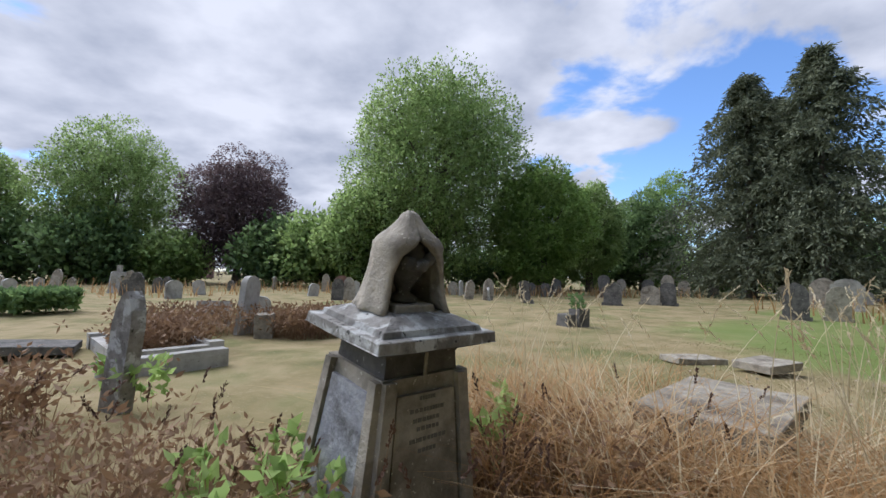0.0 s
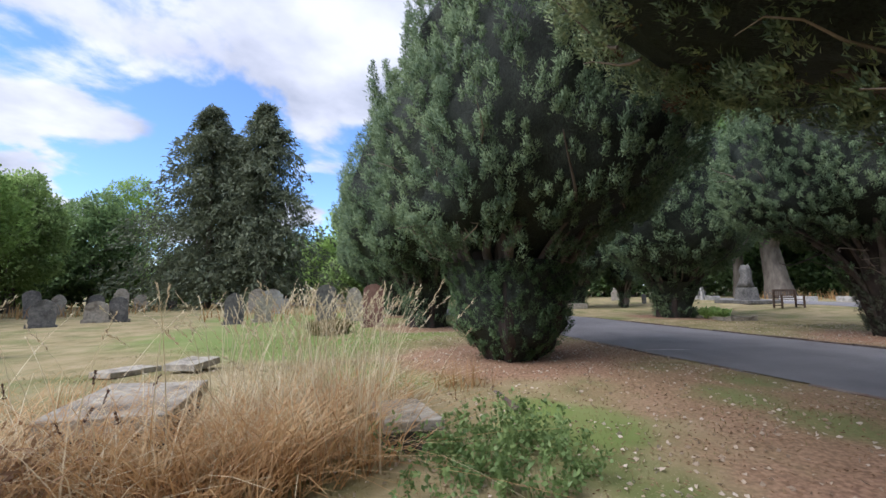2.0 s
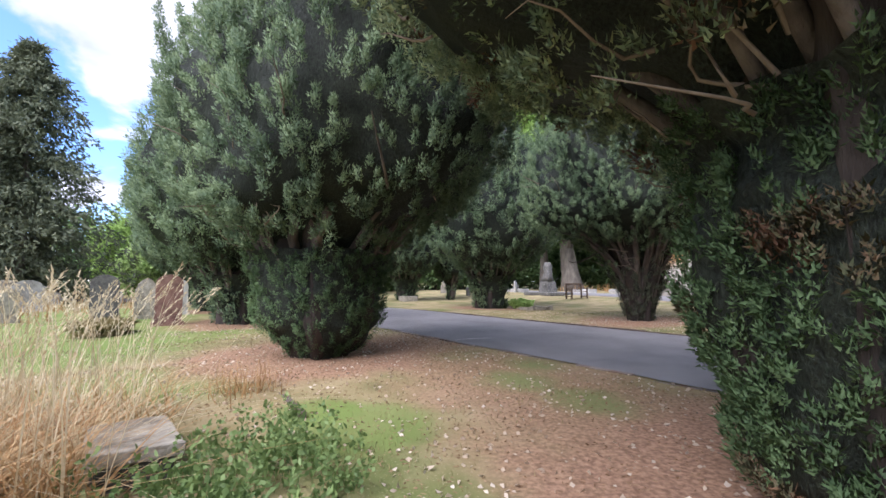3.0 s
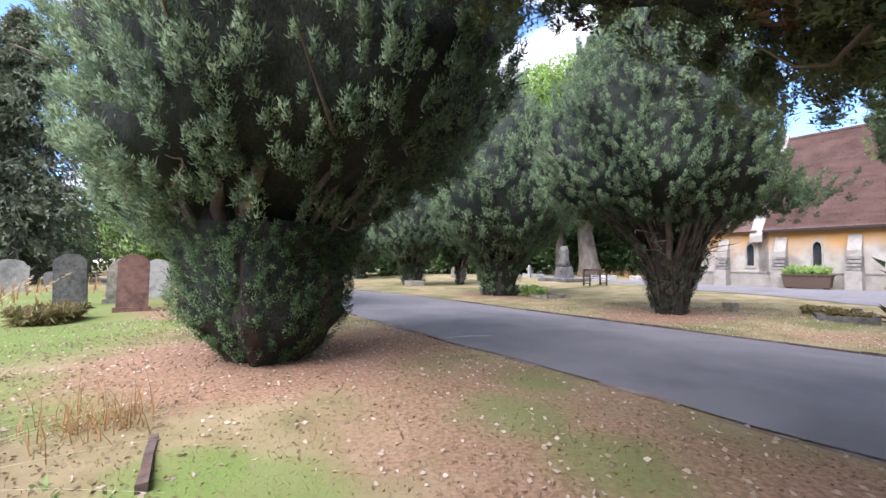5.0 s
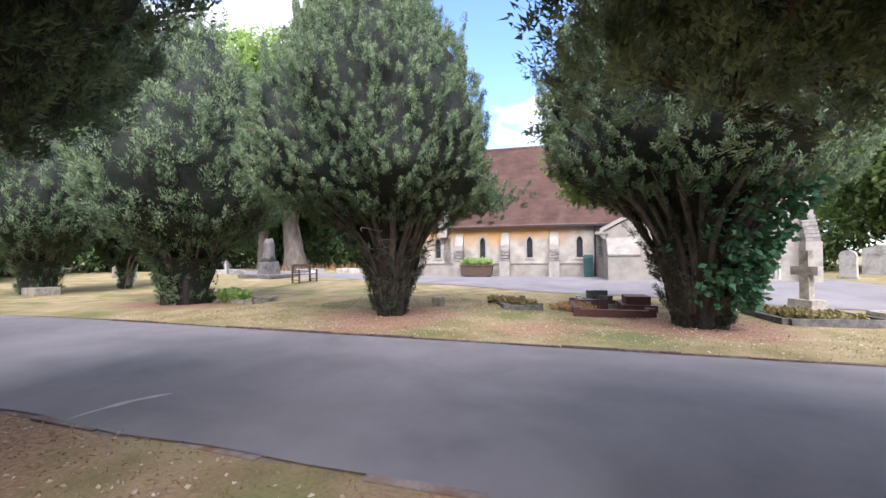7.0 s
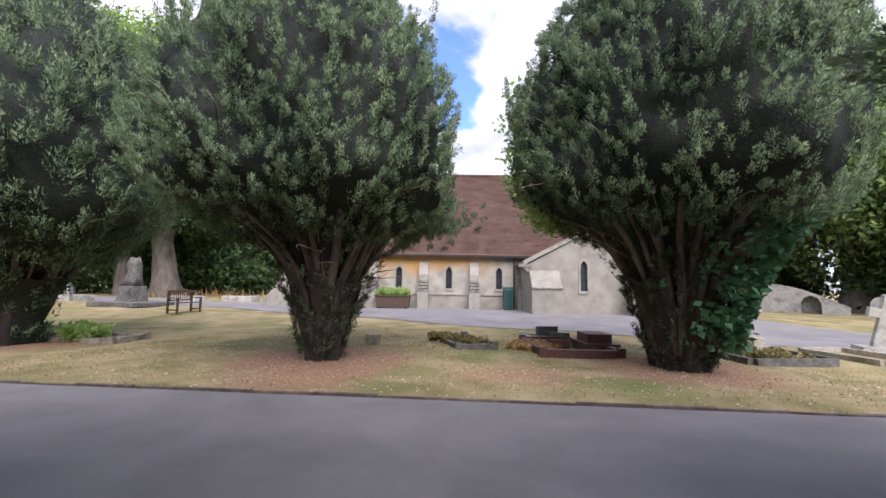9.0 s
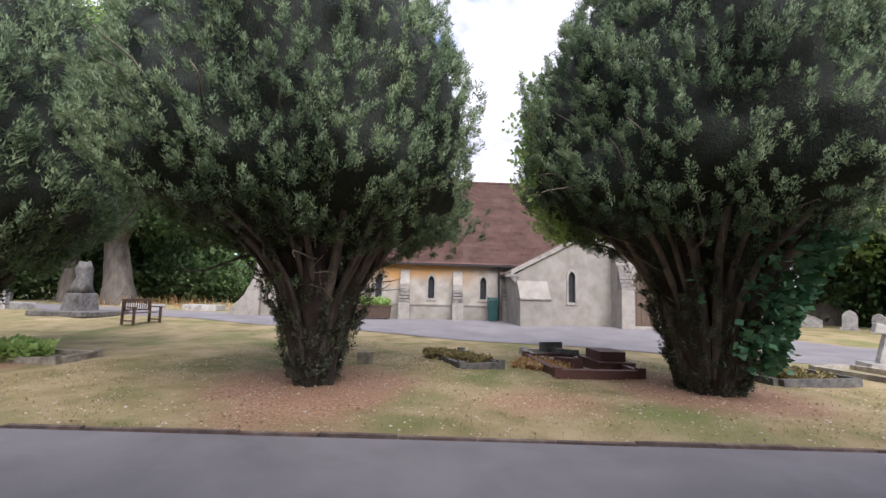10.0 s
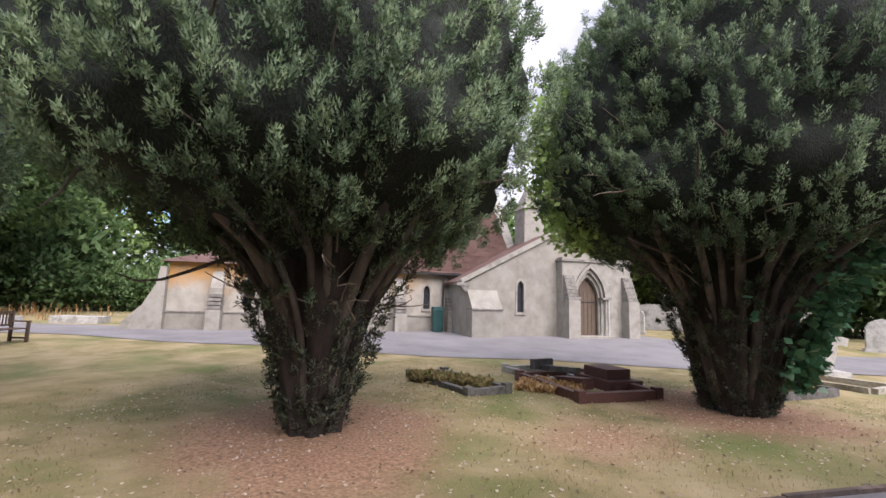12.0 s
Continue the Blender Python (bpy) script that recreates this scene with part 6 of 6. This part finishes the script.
for x, y, h, w in ((11.2, -28.5, 1.4, 0.7), (4.6, -31, 1.0, 0.5), (3.2, -29, 1.6, 1.1), (1.5, -27, 1.5, 1.2), (0.2, -30, 1.3, 0.8), (-1.5, -26, 1.2, 0.7), (5.5, -33, 1.1, 0.6), (-3, -29, 1.2, 0.7), (-5, -25, 1.4, 0.8), (2.2, -33, 1.0, 0.6)):
    headstone(x, y, -8 + 10 * math.sin(x), h, w, 0.13, M_STONE_PALE, ("round", "gothic", "shoulder")[int(x * 3) % 3], 0, 3 * math.sin(y), "pale headstone beyond the chapel drive", True, "stones beyond the drive")

# a house roof beyond the trees
ho = thing("house", pose(-46, 84, 0, 0, 0, 25), "distant brick house with a grey roof", "house")
part("wall", box(-5, 5, -4, 4, 0, 4.6), M_BRICK, ho)
part("roof", prism([(-5.4, 4.5), (5.4, 4.5), (4.6, 7.2), (-4.6, 7.2)], -2.4, 2.4), M_STONE_DARK, ho)
part("chimney", box(2.5, 3.3, -0.4, 0.4, 7.0, 8.4), M_BRICK, ho)

# ---- edgings of the road ----
krng = random.Random(3)
kerb = tagged(new("kerb"), "low dark mossy edging along the road", "kerb", kind="structure")
kerb_mesh = None
for k in range(46):
    bmk = roughen(box(-0.445, 0.445, -0.03, 0.03, -0.06, 0.036), 0.004, 9, 0)
    if kerb_mesh is None:
        ob = part("kerb_stone", bmk, M_KERB, kerb, bevel=0.01)
        kerb_mesh = ob.data
    else:
        bmk.free()
        ob = new("kerb_stone", kerb_mesh)
        ob.parent = kerb
    a = -20 + k * 0.90
    q = 0.04 + 0.02 * math.sin(a * 1.7) - (0.012 * (a - 8) ** 2 if a > 8 else 0)
    x, y = road_point(a, q)
    ob.matrix_world = pose(x, y, krng.uniform(-0.012, 0.008), krng.uniform(-3, 3), krng.uniform(-0.6, 0.6), math.degrees(math.atan2(ROAD_U.y, ROAD_U.x)) + krng.uniform(-0.8, 0.8) - (math.degrees(math.atan(0.024 * (a - 8))) * -1 if a > 8 else 0))
edging = tagged(new("edging"), "broken pale edging half buried in needle litter", "kerb", kind="structure")
edge_mesh = None
for k in range(26):
    a = -12 + k * 0.92
    bmk = roughen(box(-0.45, 0.45, -0.04, 0.04, -0.08, 0.03), 0.006, 9, 0)
    if edge_mesh is None:
        ob = part("edging_stone", bmk, M_EDGE, edging, bevel=0.012)
        edge_mesh = ob.data
    else:
        bmk.free()
        ob = new("edging_stone", edge_mesh)
        ob.parent = edging
    q = -ROAD_W - 0.03 + 0.05 * math.sin(a * 2.3) * math.sin(a * 0.71) - (0.012 * (a - 8) ** 2 if a > 8 else 0)
    x, y = road_point(a, q)
    ob.matrix_world = pose(x, y, krng.uniform(-0.045, -0.024), krng.uniform(-5, 5), krng.uniform(-1, 1), math.degrees(math.atan2(ROAD_U.y, ROAD_U.x)) + krng.uniform(-2, 2))

# ---- grass, weeds and litter ----


def stuff(name, V, F, mat, label, category):
    ob = link(name, np_mesh(name, V, F), mat)
    return tagged(ob, label, category, kind="stuff")


def blades(xy, h, w, rng, lean=0.35, segs=2, droop=0.25, zlift=-0.01):
    """Thin bending blades or stems, each a short tapered ribbon."""
    n = len(xy)
    h = np.asarray(h) * np.ones(n)
    w = np.asarray(w) * np.ones(n)
    a = rng.uniform(0, 2 * np.pi, n)
    ln = rng.normal(0, lean, n)
    side = np.stack([np.cos(a), np.sin(a), 0 * a], -1)
    fwd = np.stack([-np.sin(a), np.cos(a), 0 * a], -1)
    base = np.stack([xy[:, 0], xy[:, 1], lawn_np(xy[:, 0], xy[:, 1]) + zlift], -1)
    rings = []
    for k in range(segs + 1):
        t = k / segs
        c = base + fwd * (ln * h * t + np.sign(ln) * droop * h * t ** 3)[:, None] + np.array([0, 0, 1.0]) * (h * (t - 0.18 * np.abs(ln) * t * t))[:, None]
        wk = (w * (1 - 0.85 * t))[:, None]
        rings.append(np.stack([c - side * wk, c + side * wk], 1))
    V = np.concatenate(rings, 1).reshape(-1, 3)
    per = 2 * (segs + 1)
    b = np.arange(n)[:, None] * per
    F = np.concatenate([np.stack([b + 2 * k, b + 2 * k + 1, b + 2 * k + 3, b + 2 * k + 2], -1) for k in range(segs)], 1).reshape(-1, 4)
    tips = rings[-1].mean(1)
    dirs = unit(rings[-1].mean(1) - rings[-2].mean(1))
    return V, F, tips, dirs


grng = np.random.default_rng(2024)


def patch(n, cx, cy, rx, ry):
    r, a = np.sqrt(grng.uniform(0, 1, n)), grng.uniform(0, 2 * np.pi, n)
    return np.stack([cx + rx * r * np.cos(a), cy + ry * r * np.sin(a)], -1)


def clear_of(xy):
    """Keeps plants out of the walked line, the road, the monument and the near slabs."""
    keep = np.ones(len(xy), bool)
    line = np.array([[0.3, 0.47], [-0.1, -0.2], [0.2, -0.85], [0.55, -1.05], [2.2, -1.38], [4.5, -1.4], [7, -1.4]])
    for p, q in zip(line, line[1:]):
        d = q - p
        t = np.clip(((xy - p) @ d) / (d @ d), 0, 1)
        keep &= np.linalg.norm(xy - (p + t[:, None] * d), axis=1) > 0.55
    keep &= road_q(xy[:, 0], xy[:, 1]) < -ROAD_W - 0.05
    keep &= np.linalg.norm(xy - np.array([-0.02, 2.58]), axis=1) > 0.42
    for cx, cy, tu, w, d in ((2.62, 3.64, 41, 1.38, 0.9), (3.63, 1.45, 43, 0.92, 0.52)):
        c, s = math.cos(radians(tu)), math.sin(radians(tu))
        u, v = (xy[:, 0] - cx) * c + (xy[:, 1] - cy) * s, -(xy[:, 0] - cx) * s + (xy[:, 1] - cy) * c
        keep &= (np.abs(u) > w / 2) | (np.abs(v) > d / 2)
    return xy[keep]


# tall dry grass round the monument and the ledger slab
spots = np.concatenate([patch(1050, 1.35, 3.0, 0.95, 0.75), patch(640, 2.5, 2.45, 0.9, 0.6), patch(640, 3.0, 1.75, 0.8, 0.6), patch(700, 2.2, 1.9, 0.7, 0.5), patch(500, 0.9, 3.7, 0.8, 0.5), patch(450, 3.6, 2.6, 0.8, 0.7), patch(260, 2.0, 5.2, 1.6, 0.6), patch(220, 4.4, 2.6, 0.7, 0.9)])
spots = clear_of(spots)
V, F, tips, dirs = blades(spots, grng.uniform(0.3, 0.75, len(spots)) * np.where((spots[:, 0] > 1.9) & (spots[:, 1] > 2.0), 0.65, 1.0), grng.uniform(0.0045, 0.0085, len(spots)), grng, 0.85, 4, 0.7)
stuff("dry_grass", V, F, M_STRAW, "dense tangle of tall straw-coloured dry grass", "grass")
spots = clear_of(np.concatenate([patch(420, 2.2, 2.7, 1.3, 0.8), patch(420, 3.2, 2.2, 0.9, 0.8), patch(160, 3.9, 2.4, 0.6, 0.8)]))
V, F, tips, dirs = blades(spots, grng.uniform(0.35, 0.78, len(spots)), grng.uniform(0.004, 0.008, len(spots)), grng, 1.0, 5, 0.7)
stuff("bleached_grass", V, F, M_PALE, "long bleached grass stems bent over", "grass")
tall = clear_of(np.concatenate([patch(46, 2.9, 2.9, 1.2, 0.9), patch(60, 3.6, 2.3, 0.9, 1.1), patch(34, 1.6, 4.1, 1.2, 0.6), patch(30, 3.0, 1.6, 0.7, 0.5), patch(80, 4.0, 2.9, 0.8, 0.9), patch(60, 4.7, 2.8, 0.7, 0.8)]))
V, F, tips, dirs = blades(tall, grng.uniform(0.95, 1.4, len(tall)), 0.0056, grng, 0.26, 5, 0.22)
hv, hf = leaf_arrays(np.concatenate([tips - dirs * k * 0.03 for k in range(7)]), np.tile(dirs, (7, 1)), 0.04, 0.005, grng, 0.25, 2, 0.003, 0.2)
stuff("seeding_grass", np.concatenate([V, hv]), np.concatenate([F, hf + len(V)]), M_PALE, "tall pale seeding grass stems", "grass")
# rust-coloured dead weeds and dark seed spikes
rust = clear_of(np.concatenate([patch(520, -1.2, 2.55, 1.1, 0.4), patch(150, -2.1, 3.1, 0.9, 0.45), patch(600, 1.0, 3.0, 0.6, 0.5), patch(260, -0.6, 2.2, 0.7, 0.35)]))
V, F, tips, dirs = blades(rust, grng.uniform(0.12, 0.42, len(rust)), 0.004, grng, 0.5, 3, 0.3)
lv, lf = leaf_arrays(tips, dirs, 0.07, 0.012, grng, 0.8, 3, 0.05, 0.2)
stuff("dead_weeds", np.concatenate([V, lv]), np.concatenate([F, lf + len(V)]), M_RUST, "rust-brown dead weeds round the monument", "weeds")
spk = clear_of(np.concatenate([patch(34, -1.0, 2.5, 1.5, 0.5), patch(14, 0.35, 1.95, 0.5, 0.25), patch(12, 1.2, 2.6, 0.9, 0.5)]))
V, F, tips, dirs = blades(spk, grng.uniform(0.5, 0.8, len(spk)), 0.003, grng, 0.25, 4, 0.12)
hv, hf = leaf_arrays(np.concatenate([tips - dirs * k * 0.016 for k in range(6)]), np.tile(dirs, (6, 1)), 0.022, 0.005, grng, 0.35, 4, 0.003, 0.2)
stuff("dock_stems", V, F, M_RUST, "thin brown dock stems", "weeds")
stuff("dock_seed_heads", hv, hf, M_SEED, "dark brown dock seed spikes", "weeds")
wd = np.concatenate([patch(700, -3.9, 7.4, 0.5, 0.8), patch(900, -2.2, 9.6, 0.9, 0.7), patch(500, -4.6, 9.6, 1.4, 0.5), patch(500, -3.6, 3.6, 1.0, 0.5)])
V, F, tips, dirs = blades(wd, grng.uniform(0.18, 0.6, len(wd)), 0.006, grng, 0.4, 2, 0.3)
lv, lf = leaf_arrays(tips, dirs, 0.10, 0.02, grng, 0.9, 4, 0.06, 0.2)
stuff("rusty_weeds", np.concatenate([V, lv]), np.concatenate([F, lf + len(V)]), M_RUST, "rusty brown weeds on the graves", "weeds")


def weed_patch(name, xy, h, mat, label, leaf=0.07, per=10, wide=0.3):
    V, F, tips, dirs = blades(xy, h, 0.003, grng, 0.3, 3, 0.1)
    n = len(xy)
    base = np.stack([xy[:, 0], xy[:, 1], lawn_np(xy[:, 0], xy[:, 1])], -1)
    pts = np.concatenate([base + (tips - base) * f for f in (0.35, 0.55, 0.75, 0.9, 1.0)])
    lv, lf = leaf_arrays(pts, np.tile([0, 0, 0.5], (len(pts), 1)), leaf, leaf * wide, grng, 0.8, per, 0.02, 0.35)
    return stuff(name, np.concatenate([V, lv]), np.concatenate([F, lf + len(V)]), mat, label, "weeds")


nettle_xy = clear_of(np.concatenate([patch(120, 3.45, 0.35, 0.75, 0.6), patch(24, 2.8, 0.7, 0.5, 0.5)]))
weed_patch("nettles", nettle_xy, grng.uniform(0.08, 0.4, len(nettle_xy)), M_NETTLE, "leafy green nettles beside the flat slab", 0.046, 5)
weed_patch("brambles", clear_of(np.concatenate([patch(5, -0.45, 2.05, 0.35, 0.25), patch(6, -0.7, 2.5, 0.4, 0.4), patch(6, -2.4, 4.4, 0.25, 0.25), patch(10, 0.75, 3.3, 0.3, 0.4)])), 0.42, M_GREEN, "trailing green bramble leaves at the monument", 0.11, 4)
weed_patch("grave_plants", patch(90, 21.35, -3.4, 0.65, 0.45), 0.32, M_GREEN, "green leafy plants filling a grave", 0.16, 5)
weed_patch("grave_plants", patch(140, 14.6, -10.4, 1.0, 0.4), 0.16, M_TURF, "dry green plants over a low grave", 0.10, 5)
weed_patch("grave_plants", patch(90, 8.3, -14.0, 0.9, 0.9), 0.16, M_TURF, "grassy green growth in a grave", 0.10, 5)
weed_patch("grave_plants", patch(90, 12.6, -11.0, 0.7, 0.5), 0.10, M_STRAW, "dry weeds growing inside the granite surround", 0.10, 5)
weed_patch("bush", patch(160, -11.0, 12.9, 1.2, 0.9), 0.62, M_DEEP, "low green bramble bush on the lawn", 0.2, 5)
weed_patch("grass_tuft", patch(130, 11.2, 8.4, 0.7, 0.5), 0.26, M_TURF, "tuft of long green grass on the lawn", 0.2, 4, 0.1)
fringe = np.concatenate([patch(500, -3, 31, 14, 5), patch(300, 12, 30, 8, 3), patch(260, -17, 24, 7, 5), patch(200, 44, -14, 6, 4), patch(150, 18, 16, 5, 4)])
V, F, tips, dirs = blades(fringe, grng.uniform(0.4, 0.9, len(fringe)), 0.03, grng, 0.3, 3, 0.2)
stuff("long_dry_grass", V, F, M_STRAW, "strips of long dry grass among the far graves", "grass")

# ivy on one trunk
n_iv = 430
za = grng.uniform(0.5, 2.9, n_iv)
iv_a = math.atan2(9.5, -1.9) + 1.15 + grng.normal(0, 0.4, n_iv)
iv_r = np.interp(za, [0.5, 1.35, 2.0, 2.9], [0.88, 1.16, 1.45, 2.05]) + grng.normal(0, 0.06, n_iv)
ip = np.stack([9.3 + iv_r * np.cos(iv_a), -11.0 + iv_r * np.sin(iv_a), za], -1)
V, F = leaf_arrays(ip, np.stack([np.cos(iv_a), np.sin(iv_a), -0.2 + 0 * za], -1), 0.15, 0.065, grng, 0.5, 3, 0.05, 0.15)
stuff("ivy", V, F, M_IVY, "glossy green ivy climbing a yew trunk", "ivy")

# a light green climber through the same yew's crown
n_cl = 1500
cz = grng.uniform(2.9, 6.4, n_cl)
cl = np.stack([grng.normal(0, 0.26, n_cl) + np.interp(cz, [2.9, 4.0, 5.5, 6.4], [11.7, 12.35, 12.4, 12.0]), grng.normal(-10.9, 0.5, n_cl), cz], -1)
V, F = leaf_arrays(cl, np.tile([0.2, 0.2, 0.5], (len(cl), 1)), 0.12, 0.042, grng, 0.8, 6, 0.07, 0.25)
stuff("climber", V, F, M_GREEN, "light green leafy climber growing through a yew", "climber")

# short turf near the walk, fallen leaves and needle litter
n_t = 130000
tx = np.stack([grng.uniform(1.5, 20, n_t), grng.uniform(-14, 9, n_t)], -1)
q = road_q(tx[:, 0], tx[:, 1])
tx = tx[((q < -ROAD_W - 0.1) | (q > 0.12)) & (q < 9)]
near_yew = np.min([np.hypot(tx[:, 0] - cx, tx[:, 1] - cy) - r for cx, cy, r in YEWS], axis=0)
tx = tx[grng.uniform(0, 1, len(tx)) < np.clip(near_yew / 1.2, 0.06, 1)]
V, F, tips, dirs = blades(tx, grng.uniform(0.015, 0.05, len(tx)), 0.004, grng, 0.6, 1, 0.2)
stuff("short_turf", V, F, M_TURF, "short dry turf blades", "grass")
n_l = 17000
lx = np.stack([grng.uniform(1.5, 19, n_l), grng.uniform(-13.5, 7, n_l)], -1)
q = road_q(lx[:, 0], lx[:, 1])
near_yew = np.min([np.hypot(lx[:, 0] - cx, lx[:, 1] - cy) - r for cx, cy, r in YEWS], axis=0)
lx = lx[((q < -ROAD_W - 0.05) | (q > 0.1)) & (q < 8) & (grng.uniform(0, 1, n_l) < np.clip(1.2 - near_yew / 3, 0.15, 1))]
lp = np.stack([lx[:, 0], lx[:, 1], lawn_np(lx[:, 0], lx[:, 1]) + 0.012], -1)
la = grng.uniform(0, 2 * np.pi, len(lx))
V, F = leaf_arrays(lp, np.stack([np.cos(la), np.sin(la), grng.normal(0.05, 0.12, len(lx))], -1), 0.045, 0.016, grng, 0.05, 1, 0.0, 0.4)
stuff("fallen_leaves", V, F, M_FALLEN, "scattered curled brown fallen leaves", "leaves")
n_b = 26000
bx = np.stack([grng.uniform(2, 12.5, n_b), grng.uniform(-5.5, 5.5, n_b)], -1)
q = road_q(bx[:, 0], bx[:, 1])
near_yew = np.min([np.hypot(bx[:, 0] - cx, bx[:, 1] - cy) - r for cx, cy, r in YEWS[:2]], axis=0)
bx = bx[(q < -ROAD_W + 0.05) & (grng.uniform(0, 1, n_b) < np.clip(1.3 - near_yew / 2.2, 0.1, 1))]
bp = np.stack([bx[:, 0], bx[:, 1], lawn_np(bx[:, 0], bx[:, 1]) + 0.006], -1)
ba = grng.uniform(0, 2 * np.pi, len(bx))
V, F = leaf_arrays(bp, np.stack([np.cos(ba), np.sin(ba), grng.normal(0.1, 0.2, len(bx))], -1), 0.035, 0.005, grng, 0.05, 1, 0.0, 0.5)
stuff("needle_litter", V, F, M_RUST, "brown dead yew needles and twigs on the ground", "litter")

# dead stems beside a sunken edging stone
stone = thing("edging_stone", pose(5.2, 0.95, lawn(5.2, 0.95) - 0.07, 0, 0, 36), "sunken weathered edging stone beside dead stems", "stone")
part("body", roughen(box(-0.48, 0.48, -0.03, 0.03, 0.0, 0.10), 0.018, 6, 3), M_KERB, stone)
sxy = np.stack([grng.normal(5.6, 0.22, 160), grng.normal(1.7, 0.2, 160)], -1)
V, F, tips, dirs = blades(sxy, grng.uniform(0.12, 0.42, 160), 0.005, grng, 0.6, 2, 0.2)
stuff("dead_stems", V, F, M_STRAW, "dry dead stems beside an edging stone", "weeds")
